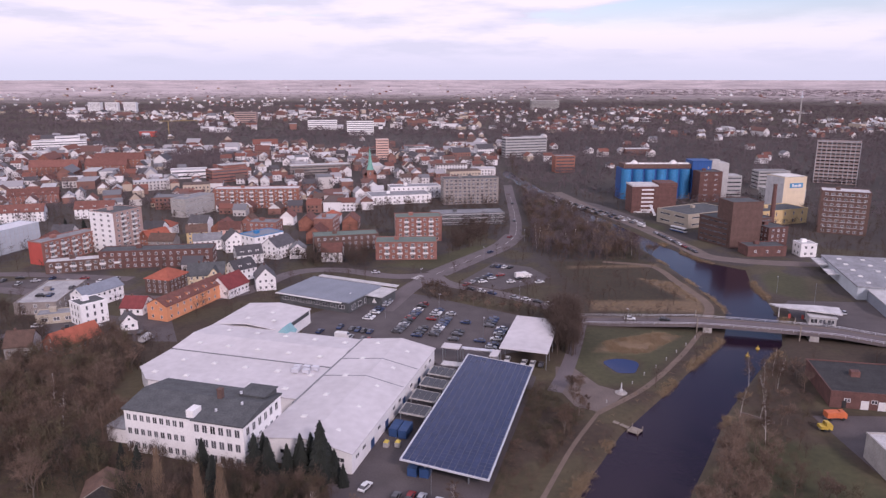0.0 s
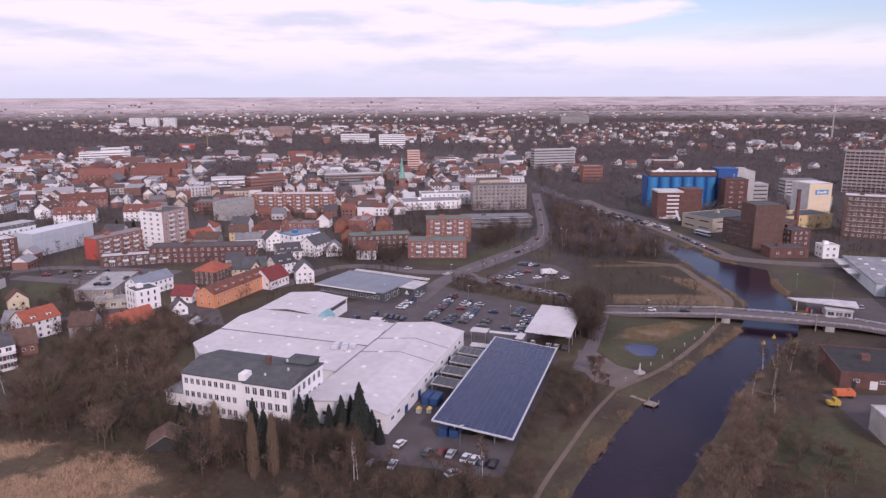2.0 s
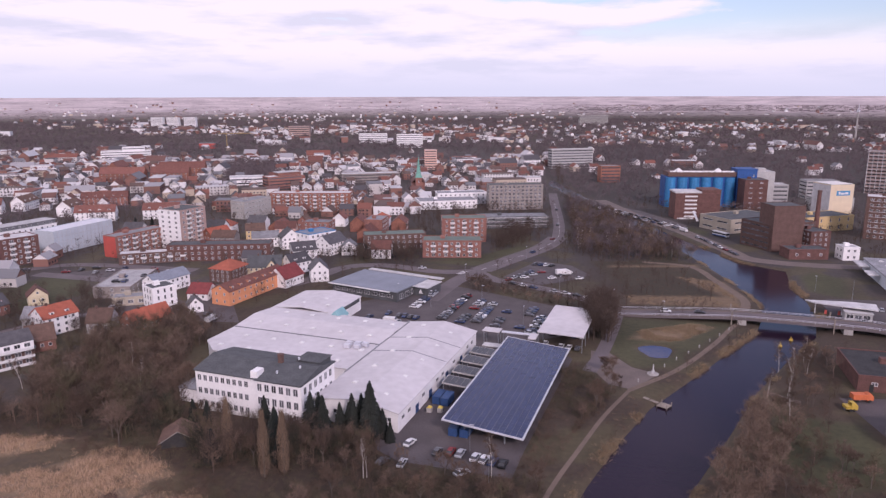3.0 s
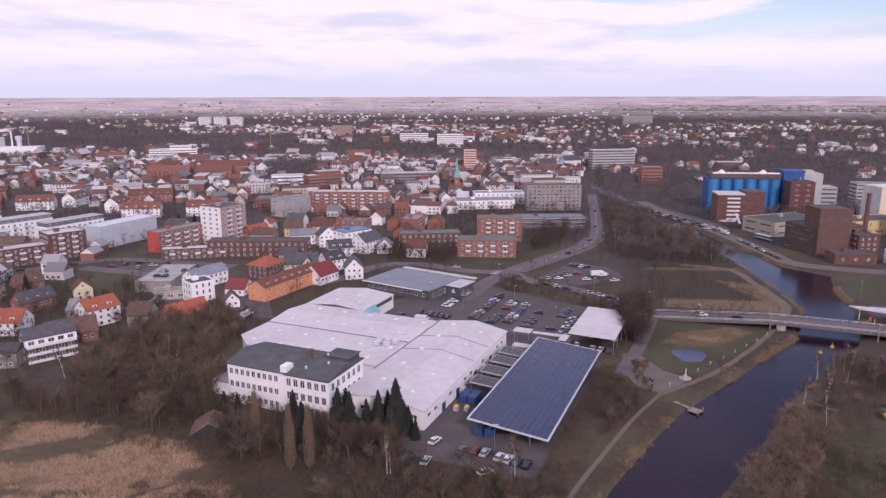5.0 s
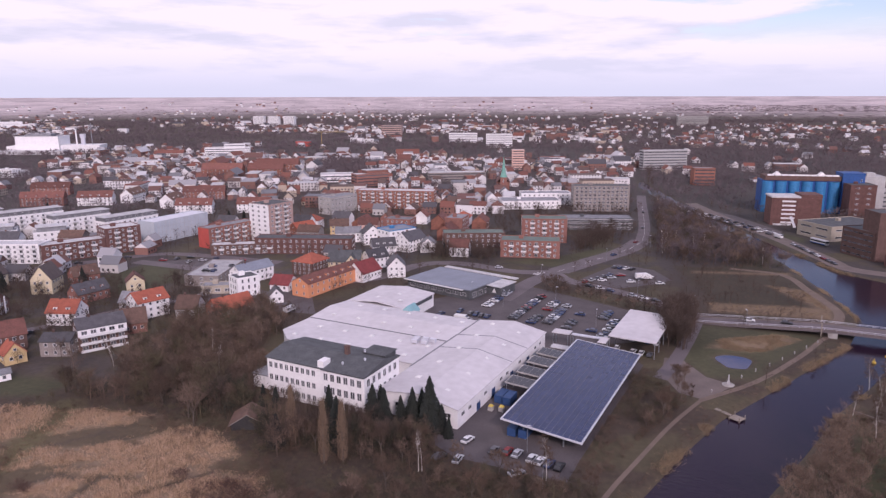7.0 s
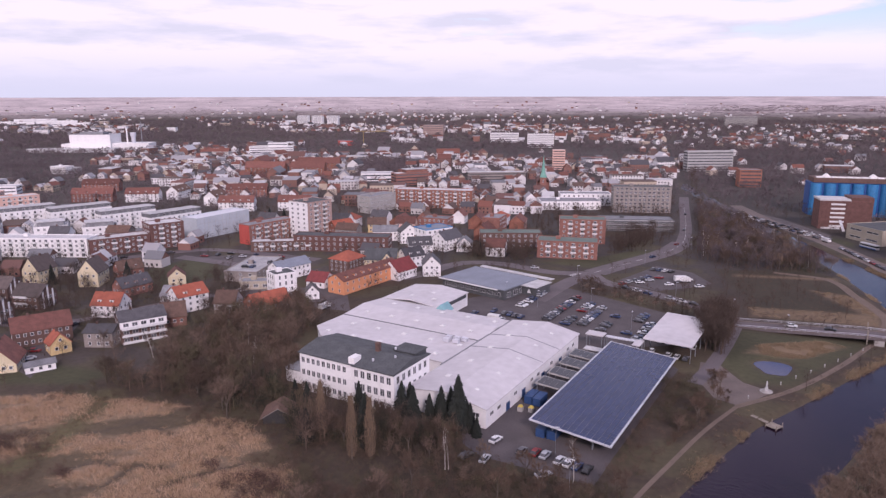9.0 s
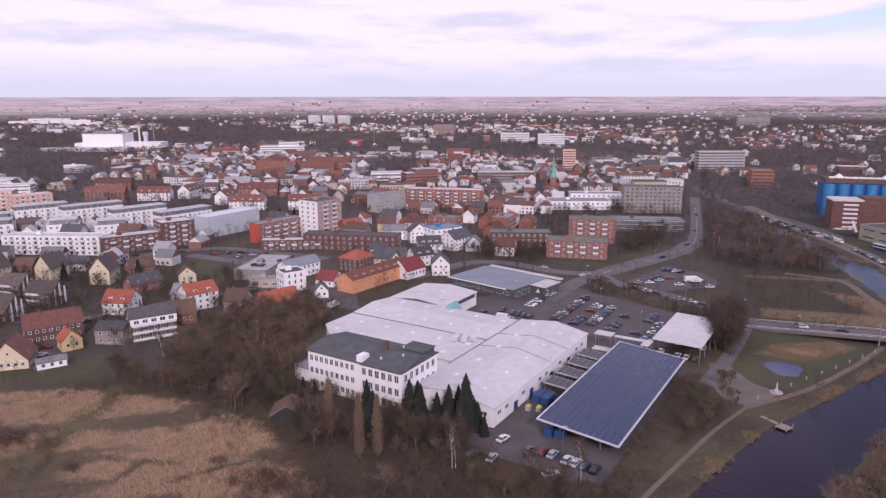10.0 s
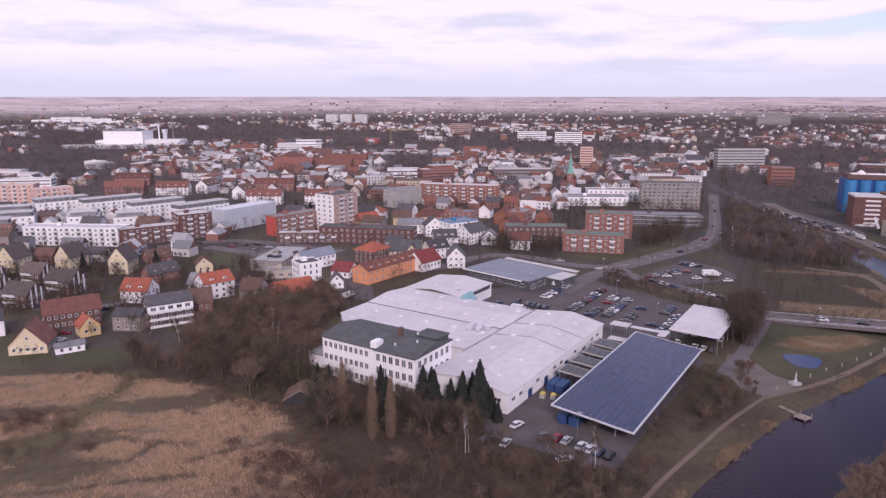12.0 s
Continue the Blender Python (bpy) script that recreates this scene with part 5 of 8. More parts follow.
block("store", -280, 690, 22, 34, 20, 8, 2, M_WHITE, M_FELTL, "white low building with a pale roof", "store", bay=4)


def build_crane():
    ob = thing("tower_crane", pose(-488, 1194, 0, 0, 0, 20), "yellow tower crane over a building site", "crane")
    part("mast", Form().box(-0.6, 0.6, -0.6, 0.6, -0.5, 26).mesh("mast", M_YELLOWC), ob)
    part("jib", Form().box(-14, 46, -0.5, 0.5, 25.4, 26.4).mesh("jib", M_YELLOWC), ob)
    part("counterweight", Form().box(-14, -9, -1.4, 1.4, 22, 25).mesh("counterweight", M_CONC), ob)
    sb = thing("site_building", pose(-535, 1185, 0, 0, 0, 10), "low red flat building", "building")
    part("wall", Form().box(0, 26, 0, 12, -0.5, 9).mesh("wall", M_REDPAINT), sb)
    part("roof", Form().box(-0.3, 26.3, -0.3, 12.3, 9, 9.5).mesh("roof", M_FELT), sb)
    claim(-535, 1185, 10, 26, 12)


M_YELLOWC = mat("crane_yellow", (0.30, 0.21, 0.08), 0.6, 0.5, 0.2, bump=0)
build_crane()


def build_plant():
    ob = block("power_plant", -902, 938, 18.6, 66, 44, 27, 1, M_WHITE, M_FELT, "large white windowless industrial plant", "factory", faces="")
    part("annex", Form().box(-16, -0.1, 4, 40, -0.4, 12).mesh("annex", M_WHITE), ob)
    part("annex", Form().box(66.1, 126, 6, 40, -0.4, 13).mesh("annex", M_WHITE), ob)
    part("annex", Form().box(-60, 80, -22, -0.1, -0.4, 6).mesh("annex", M_FELTL), ob)
    part("chimney", Form().tube((86, 20, 0), (86, 20, 37), 1.4, 1.1, 10).mesh("chimney", M_WHITE), ob)
    part("chimney", Form().tube((110, 20, 0), (110, 20, 48), 0.8, 0.6, 8).mesh("chimney", M_STEEL), ob)
    part("tank", Form().tube((97, 18, 13), (97, 18, 24), 3.4, 3.4, 14).tube((97, 18, 24), (97, 18, 30), 4.6, 4.6, 14).mesh("tank", M_METAL), ob)
    part("roof_plant", Form().box(14, 52, 8, 30, 27.2, 31).mesh("roof_plant", M_FELT), ob)


build_plant()

# ---- the mill by the river ----
def build_silos():
    claim(134, 585, 2, 58, 18, 4)
    ob = thing("silo_block", pose(134, 585, 0, 0, 0, 2), "blue grain silos with rounded light blue bays", "silo")
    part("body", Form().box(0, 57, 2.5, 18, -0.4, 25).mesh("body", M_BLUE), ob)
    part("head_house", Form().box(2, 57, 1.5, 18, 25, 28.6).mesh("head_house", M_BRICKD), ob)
    for i in range(10):
        part("coping", Form().box(4 + i * 5.2, 8.4 + i * 5.2, 1.6, 5, 28.6, 29.5).mesh("coping", M_WHITE), ob)
    for x in (8, 40):
        part("gable", Form().add([(x, 2, 29.5), (x + 6, 2, 29.5), (x + 3, 2, 31.8), (x, 6, 29.5), (x + 6, 6, 29.5), (x + 3, 6, 31.8)], [(0, 1, 2), (3, 5, 4), (0, 2, 5, 3), (1, 4, 5, 2)]).mesh("gable", M_WHITE), ob)
    for i in range(6):
        part("silo", Form().tube((4.5 + i * 9.6, 3.2, -0.4), (4.5 + i * 9.6, 3.2, 24.4), 4.1, 4.1, 18).mesh("silo", M_BLUESILO), ob)
    part("tower", Form().box(57.3, 73, 0, 16, -0.4, 31).box(57, 73.3, -0.3, 16.3, 31, 31.5).mesh("tower", M_BLUE), ob, label="dark blue tower")
    for i in range(4):
        part("window", window_mesh(1.0, 2.0), ob, pose(70.5, 0, 26 - i * 4))
    part("tower", Form().box(73.4, 89, 4, 22, -0.4, 29).box(76, 82, 6, 14, 29, 31.5).mesh("tower", M_GREYW), ob, label="pale concrete tower")


build_silos()
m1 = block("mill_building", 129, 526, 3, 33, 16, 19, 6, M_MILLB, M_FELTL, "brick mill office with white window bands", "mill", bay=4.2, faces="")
for z in range(6):
    part("window_band", Form().box(7, 16, -0.12, -0.004, z * 3.0 + 1.5, z * 3.0 + 2.7).mesh("window_band", M_FRAME), m1)
part("coping", Form().box(-0.3, 19, -0.3, 16.3, 19.5, 20.6).mesh("coping", M_FELTL), m1)
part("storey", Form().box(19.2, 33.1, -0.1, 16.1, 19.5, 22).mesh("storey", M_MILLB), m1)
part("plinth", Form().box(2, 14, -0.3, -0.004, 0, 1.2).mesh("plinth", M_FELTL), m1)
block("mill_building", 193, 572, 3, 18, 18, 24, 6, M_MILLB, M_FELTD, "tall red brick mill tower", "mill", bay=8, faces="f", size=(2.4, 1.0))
sh = block("warehouse", 139.2, 494.8, -61, 28, 44, 9.2, 2, M_BEIGE, M_FELTD, "beige warehouse with a dark flat roof", "warehouse", bay=14, size=(9, 1.2))
block("mill_building", 149.6, 440, -66, 24, 34, 15.5, 5, M_BRICKD, M_FELTD, "dark brick mill building with grey window bands", "mill", bay=4, size=(3.0, 0.9), frame_mat=M_FELT)
block("mill_building", 160, 416, 10, 19, 16, 27, 1, M_BRICKD, M_FELTD, "tall plain brown brick mill tower", "mill", faces="")
block("mill_building", 181, 414, 16, 13, 18, 12.5, 4, M_MILLB, M_FELTD, "lower red brick mill building", "mill", bay=3.2)
block("mill_building", 163, 397, 4, 22, 12, 5.5, 1, M_MILLB, M_FELTD, "low brick loading building on the quay", "mill", bay=6, faces="f")
part("ramp_roof", Form().slab([(-14, 6, 9), (1, -4, 5), (1, -2, 5), (-14, 8, 9)], 0.5).mesh("ramp_roof", M_FELTL), sh)
M_CREAMY = mat("pale_cream_cladding", (0.66, 0.54, 0.38), 0.7, 0.2, 0.1)
M_SIGN = mat("light_blue_sign", (0.06, 0.25, 0.45), 0.5, 0.5, 0.15, bump=0)
ye = block("mill_building", 238.9, 527.1, 15, 19, 19, 26, 1, M_CREAMY, M_FELTD, "tall cream mill building with a striped roof", "mill", faces="")
part("end_wall", Form().box(-0.15, -0.004, 0, 19, 0, 26).mesh("end_wall", M_FELTL), ye, label="pale side wall")
for i in range(6):
    part("roof_strip", Form().box(0.8, 18, 1.2 + i * 2.9, 2.5 + i * 2.9, 26.5, 27.0).mesh("roof_strip", M_FRAME), ye)
part("sign", Form().box(5, 16, -0.25, -0.004, 18.5, 22, 0).box(6.6, 8.0, -0.3, -0.26, 19.3, 21.4, 1).box(8.5, 11.4, -0.3, -0.26, 19.3, 20.6, 1).box(11.9, 14.4, -0.3, -0.26, 19.3, 20.9, 1).mesh("sign", M_SIGN, M_FRAME), ye, label="blue and white company sign")
block("mill_building", 204, 478, 22, 40, 20, 10, 2, M_YELLOW, M_FELTD, "yellow mill annex with a dark roof", "mill", bay=7, size=(1.2, 2.4))
ch = thing("mill_chimney", pose(207, 470, 0), "tall round brick factory chimney", "chimney")
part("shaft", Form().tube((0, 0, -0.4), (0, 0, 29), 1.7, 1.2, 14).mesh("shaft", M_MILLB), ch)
part("crown", Form().tube((0, 0, 29), (0, 0, 30), 1.4, 1.4, 14).mesh("crown", M_BRICKD), ch)
bo = block("office_block", 233, 462, -24, 27.5, 16, 27, 8, M_BRICKD, M_FELTL, "brick office tower with rows of white windows", "office", bay=3.0, faces="f", size=(1.9, 1.5))
for i in range(1, 8):
    part("sill_band", Form().box(3, 25, -0.06, -0.004, i * 3.375 + 0.75, i * 3.375 + 0.95).mesh("sill_band", M_FELTL), bo)
hr = block("high_rise", 338, 684, -26, 36, 15, 39, 12, M_PALEBRICK, M_FELT, "tall reddish high-rise with a pale grid of balconies", "high-rise", bay=3.6, faces="f", balconies="f", rail=M_FELTL)
for i in range(10):
    part("fin", Form().box(i * 3.93, i * 3.93 + 0.5, -1.45, -0.1, 0, 39.4).mesh("fin", M_FELTL), hr)
for i in range(12):
    part("floor_edge", Form().box(0, 35.9, -1.38, -0.1, i * 3.25 + 2.9, i * 3.25 + 3.2).mesh("floor_edge", M_FELTL), hr)
block("town_house", 192, 397, 3, 9, 9, 7.2, 2, M_WHITE, M_FELTL, "small white house by the quay", "house", bay=2.3)
house(180, 440, 10, 18, 11, 6, 9.4, "gx", M_MILLB, M_TILE, "brick house with a red roof beside the mill", 2)
block("office_block", 268, 640, 3, 28, 14, 16, 5, M_GREYW, M_FELT, "grey office building with a window grid", "office", bay=3)
block("mill_building", 212, 600, 3, 26, 16, 17, 5, M_GREYW, M_FELTL, "pale building behind the silos", "building", bay=4)
block("mill_building", 246, 566, 5, 30, 16, 11, 3, M_GREYW, M_FELTL, "low grey mill hall", "building", bay=4)


M_GREYROOF = mat("weathered_grey_roof", (0.27, 0.27, 0.285), 0.85, 0.15, 0.3)


def build_store_hall():
    claim(181.3, 320.5, -12, 70, 58)
    ob = thing("warehouse", pose(181.3, 320.5, 0, 0, 0, -12), "wide warehouse with a pale roof and skylights", "warehouse")
    part("wall", Form().box(0, 70, 0, 58, -0.4, 5.8).mesh("wall", M_WRAP), ob)
    part("roof", Form().box(-0.4, 70.4, -0.4, 58.4, 5.8, 6.4).mesh("roof", M_GREYROOF), ob)
    part("canopy", Form().box(-5, -0.5, 44, 58, 4.2, 4.7).box(-5, -0.5, 26, 36, 4.0, 4.5).mesh("canopy", M_FELTL), ob)
    dm = Form().box(-0.9, 0.9, -0.9, 0.9, 0, 0.4).mesh("skylight", M_FRAME)
    for i in range(6):
        for j in range(5):
            part("skylight", dm, ob, pose(6 + i * 11, 6 + j * 11, 6.4))
    part("extension", Form().box(4, 40, -26, -0.5, -0.4, 5).box(3.6, 40.4, -26.4, -0.45, 5, 5.4, 1).mesh("extension", M_ROOFBLUE, M_FELTL), ob)


build_store_hall()


def build_station():
    claim(140, 285, 0, 30, 20)
    ob = thing("filling_station", pose(132.5, 298.5, 0, 0, 0, -14), "filling station with an angled white canopy", "filling station")
    part("canopy", Form().prism([(0, 0), (3, -3.2), (26, -8), (27, 1.5), (18, 2.2)], 4.6, 5.1).mesh("canopy", M_FELTL), ob, label="white flat canopy")
    for x, y in ((4, -1.2), (14, -2), (22, -4), (23, 0)):
        part("post", Form().tube((x, y, -0.2), (x, y, 4.6), 0.2, 0.2, 8).mesh("post", M_FRAME), ob)
    part("shop", Form().box(14, 24, -8.5, -3, -0.2, 3.2).box(13.7, 24.3, -8.8, -2.7, 3.2, 3.5, 1).mesh("shop", M_GREYW, M_FELTL), ob)
    for i in range(3):
        part("window", window_mesh(2.6, 1.8), ob, pose(15.8 + i * 3.1, -8.5, 1.7))
    for x in (8, 13):
        part("pump", Form().box(x - 0.4, x + 0.4, -2.2, -1.5, 0, 1.7).mesh("pump", M_REDPAINT), ob)
    part("mast", Form().tube((21, 16, -0.2), (21, 16, 11), 0.09, 0.05, 6).mesh("mast", M_STEEL), ob)


build_station()


def build_sheds():
    ws = block("works_shed", 115, 213.5, -10, 32, 25, 5, 1, M_MILLB, M_FELTK, "brick works shed with a black flat roof", "shed", bay=8, faces="f", size=(1.8, 1.2))
    for x in (8.6, 13.4):
        part("door", Form().box(x, x + 2.2, -0.12, -0.004, 0, 2.8).mesh("door", M_FRAME), ws, label="white roller door")
    # no hole in the wall: a black sheet gives the opening its darkness
    part("doorway", Form().box(3.4, 4.6, -0.06, -0.004, 0, 2.4).mesh("doorway", M_TYRE), ws)
    house(148.2, 219, -7, 17, 25, 6, 9.8, "gy", M_MILLB, M_ROOFBLUE, "brick shed with a blue-grey pitched roof", 1, "f", name="works_shed")
    block("works_hall", 108.5, 171.5, -3, 34, 13, 6.8, 1, M_CONC, M_FELTL, "grey metal hall with a pale roof", "hall", bay=9, faces="f", size=(3, 1))


build_sheds()


# ---- bridge ----
def deck_z(p):
    return 0.1 + 2.9 * min(1.0, max(0.0, (p.x - 52) / 45)) * min(1.0, max(0.2, (176 - p.x) / 30))


BR = [(46, 291.5), (53, 289.5), (85, 283.8), (110, 279), (135, 273), (160, 266), (178, 261)]
M_WOOD = mat("weathered_wood", (0.26, 0.22, 0.18), 0.9, 0.8, 0.3)
br = thing("bridge", pose(0, 0, 0), "road bridge over the river with steel railings", "bridge")
part("deck", ribbon(BR, 9.6, deck_z, 0, 0.9).mesh("deck", M_ROAD), br)
part("footway", ribbon(BR, 1.6, lambda p: deck_z(p) + 0.14, 3.9, 0.2).mesh("footway", M_PAVE), br)
part("footway", ribbon(BR, 1.6, lambda p: deck_z(p) + 0.14, -3.9, 0.2).mesh("footway", M_PAVE), br)
for s in (4.75, -4.75):
    part("railing", ribbon(BR, 0.1, lambda p: deck_z(p) + 1.1, s, 0.12).mesh("railing", M_METAL), br)
    part("railing", ribbon(BR, 0.08, lambda p: deck_z(p) + 0.6, s, 0.08).mesh("railing", M_METAL), br)
    for p in smooth_line(BR, 4):
        if 60 < p.x < 168:
            part("rail_post", Form().box(-0.05, 0.05, -0.05, 0.05, 0, 1.1).mesh("rail_post", M_METAL), br, pose(p.x + 0.25 * s, p.y + 0.97 * s, deck_z(p)))
for x, y in ((101, 281), (138, 272.2)):
    part("abutment", Form().box(-1.6, 1.6, -5, 5, -3, 2.1).mesh("abutment", M_CONC), br, pose(x, y, 0, 0, 0, -15))
for x, y in ((97, 281.8), (133, 273.5)):
    for s in (5.4, -5.4):
        part("pylon", Form().box(-0.18, 0.18, -0.18, 0.18, -1, 5.4).box(-0.25, 0.25, -0.25, 0.25, 5.4, 5.6).mesh("pylon", M_WOOD), br, pose(x + 0.25 * s, y + 0.97 * s, 0))


# ---- vehicles ----
def car_meshes():
    fm = Form()
    prof = [(-2.15, 0.35), (2.15, 0.35), (2.2, 0.62), (2.05, 0.82), (1.05, 0.95), (-1.75, 0.98), (-2.2, 0.85)]
    n = len(prof)
    for s in (1, -1):
        fm.add([(x, s * 0.88, z) for x, z in prof], [tuple(range(n)) if s < 0 else tuple(range(n))[::-1]])
    fm.add([(x, -0.88, z) for x, z in prof] + [(x, 0.88, z) for x, z in prof], [(i, n + i, n + (i + 1) % n, (i + 1) % n) for i in range(n)])
    top = [(0.95, 0.95), (0.35, 1.42), (-1.25, 1.45), (-1.9, 0.97)]
    cab = Form()
    w0, w1 = 0.82, 0.66
    base = [(top[0][0], -w0, top[0][1]), (top[0][0], w0, top[0][1]), (top[1][0], -w1, top[1][1]), (top[1][0], w1, top[1][1]), (top[2][0], -w1, top[2][1]), (top[2][0], w1, top[2][1]), (top[3][0], -w0, top[3][1]), (top[3][0], w0, top[3][1])]
    cab.add(base, [(0, 1, 3, 2), (4, 5, 7, 6), (0, 2, 4, 6), (1, 7, 5, 3)])
    roof = Form().box(-1.22, 0.32, -0.64, 0.64, 1.42, 1.5)
    wheel = Form().tube((0, -0.11, 0), (0, 0.11, 0), 0.33, 0.33, 10)
    rim = Form().tube((0, -0.12, 0), (0, 0.12, 0), 0.2, 0.2, 8)
    return fm, cab, roof, wheel, rim


def build_cars():
    body, cab, roof, wheel, rim = car_meshes()
    me_cab, me_wheel, me_rim = cab.mesh("cabin_glass", M_GLASS), wheel.mesh("wheel", M_TYRE), rim.mesh("rim", M_METAL)
    shades = (("white", (0.72, 0.72, 0.72)), ("silver", (0.42, 0.43, 0.45)), ("black", (0.02, 0.02, 0.022)), ("dark blue", (0.03, 0.05, 0.12)), ("red", (0.22, 0.02, 0.022)), ("dark grey", (0.09, 0.09, 0.10)))
    made = []
    for name, c in shades:
        paint = mat(name.replace(" ", "_") + "_car_paint", c, 0.3, 1.0, 0.06, metal=0.2, bump=0)
        ob = thing("car", pose(0, 0, 0), name + " parked car with dark windows", "car", "parked cars")
        shell = Form()
        shell.add(body.v, body.f).add(roof.v, roof.f)
        part("body", shell.mesh("body", paint), ob)
        part("cabin_glass", me_cab, ob)
        for x in (-1.35, 1.35):
            for y in (-0.8, 0.8):
                wl_ = part("wheel", me_wheel, ob, pose(x, y, 0.33))
        made.append(ob)
    return made


CARS = build_cars()
_used = set()
rc = random.Random(7)


def car_at(m, k=None):
    k = rc.choice((0, 0, 1, 1, 2, 3, 4, 5, 5, 3)) if k is None else k
    if k in _used:
        copy_thing(CARS[k], m)
    else:
        CARS[k].matrix_basis = m
        _used.add(k)


def car_row(u0, v0, u1, v1, n, turn, fill=0.75):
    for i in range(n):
        if rc.random() < fill:
            t = i / max(1, n - 1)
            car_at(campus(u0 + (u1 - u0) * t, v0 + (v1 - v0) * t, 0.05, turn + rc.choice((0, 180)) + rc.uniform(-2, 2)))


car_row(-39.5, 109, -39.5, 133, 10, 0, 0.9)
car_row(-22.9, 98, -22.9, 136, 15, 0, 0.8)
car_row(-14.2, 96, -14.2, 127, 12, 0, 0.8)
car_row(-8.2, 96, -8.2, 124, 11, 0, 0.7)
car_row(0.5, 96, 0.5, 118, 9, 0, 0.6)
car_row(10.5, 97, 10.5, 123, 10, 0, 0.75)
car_row(16, 92, 16, 115, 9, 0, 0.6)
car_row(-52, 90, -30, 86, 9, 90, 0.8)
car_row(-49, 97, -33, 95, 7, 90, 0.8)
car_row(24, 82, 36, 81, 5, 90, 0.8)
car_row(24, 95, 36, 94, 5, 90, 0.7)
car_row(15, 10, 15, 60, 16, 0, 0.4)
for x, y, k, a in ((-20.0, 166.8, 0, 66), (-12.3, 162.6, 5, 76), (-8.8, 162.9, 4, 76), (-6.2, 162.3, 1, 74), (-2.3, 160.6, 0, 72), (-0.1, 159.8, 0, 72), (2.2, 159.0, 3, 72), (4.8, 158.0, 2, 74), (-25.5, 156.6, 5, 60), (-20.5, 156.2, 1, 80), (-5.2, 152.9, 1, 40)):
    car_at(pose(x, y, 0.05, 0, 0, a), k)
for i in range(9):
    car_at(pose(6 + i * 2.9, 338 + i * 4.2 if i < 5 else 376 - i * 0.8, 0.05, 0, 0, 58))
for i in range(7):
    car_at(pose(14 + i * 4.6, 343 + (i % 3) * 6, 0.05, 0, 0, 20))
for i in range(8):
    if i != 3:
        car_at(pose(8 + i * 4.9, 330.5 - i * 3.1, 0.08, 0, 0, -33))
for i in range(34):
    t = i / 33
    car_at(pose(66 + 56 * t + (i % 2) * 5.5, 600 - 116 * t + (i % 2) * 2, 0.08, 0, 0, -62 + 90 * (i % 3 == 0)))
for i in range(9):
    car_at(pose(128 + 10 * i / 9, 455 - 55 * i / 9, 0.08, 0, 0, -75))
for i in range(12):
    car_at(pose(-226 + i * 5.4, 334 + (i % 3) * 5, 0.08, 0, 0, 15 + 80 * (i % 2)))
for i in range(7):
    car_at(pose(-166 + i * 6, 276 + (i % 2) * 12, 0.06, 0, 0, 60 * (i % 3)))
for x, y, a in ((34, 442, 65), (40.5, 492, 84), (44, 560, 88), (20, 402, 55), (-40, 358, 8), (85, 283.6, -12), (72, 287, -12), (150, 284, 30), (165, 300, 70), (-284, 296, 60), (-268, 318, 50), (-250, 336, 48), (120, 190, 10)):
    z = 0.12 if not 55 < x < 140 or y > 290 else deck_z(Vector((x, y))) + 0.02
    car_at(pose(x, y, z, 0, 0, a))


for x, y, a, k in ((-196, 181, 20, 0), (-193.5, 185.5, 15, 4), (-203, 214, 80, 5), (-214, 212.5, 20, 2), (-189, 179, 70, 1), (-222, 209, 15, 1), (-231, 208, 12, 3), (-144, 249, 60, 5), (-146, 257, 60, 0), (-125, 266, 80, 2), (-134, 272, 10, 3),
                   (-144, 273, 12, 5), (-128, 262, 75, 5), (-121, 270, 80, 2), (-186, 256, 55, 0), (-250, 203, 12, 5), (-262, 201, 12, 0)):
    car_at(pose(x, y, 0.05, 0, 0, a), k)


for x, y, a in ((-178, 300, 8), (-174.5, 301, 98), (-180, 309, 10), (-171, 312, 100)):
    car_at(pose(x, y, 5.14, 0, 0, a))


def truck(x, y, ang, paint, label, h=3.0, length=7.0):
    ob = thing("truck", pose(x, y, 0.05, 0, 0, ang), label, "truck")
    part("cargo_box", Form().box(-length / 2, length / 2 - 2.0, -1.2, 1.2, 0.9, h).mesh("cargo_box", paint), ob)
    part("cab", Form().box(length / 2 - 1.9, length / 2, -1.1, 1.1, 0.6, 2.0).add([(length / 2 - 1.9, -1.1, 2.0), (length / 2 - 0.1, -1.1, 2.0), (length / 2 - 0.7, -1.0, 2.7), (length / 2 - 1.9, -1.0, 2.7), (length / 2 - 1.9, 1.1, 2.0), (length / 2 - 0.1, 1.1, 2.0), (length / 2 - 0.7, 1.0, 2.7), (length / 2 - 1.9, 1.0, 2.7)], [(0, 1, 2, 3), (7, 6, 5, 4), (1, 5, 6, 2), (3, 2, 6, 7)]).mesh("cab", paint), ob)
    part("windscreen", Form().add([(length / 2 - 0.05, -0.95, 2.05), (length / 2 - 0.05, 0.95, 2.05), (length / 2 - 0.62, 0.9, 2.65), (length / 2 - 0.62, -0.9, 2.65)], [(0, 1, 2, 3)]).mesh("windscreen", M_GLASS), ob)
    part("chassis", Form().box(-length / 2, length / 2 - 0.3, -0.5, 0.5, 0.45, 0.88).mesh("chassis", M_STEEL), ob)
    wm = Form().tube((0, -0.14, 0), (0, 0.14, 0), 0.45, 0.45, 10).mesh("wheel", M_TYRE)
    for px in (-length / 2 + 1.4, length / 2 - 1.1):
        for py in (-1.0, 1.0):
            part("wheel", wm, ob, pose(px, py, 0.45))


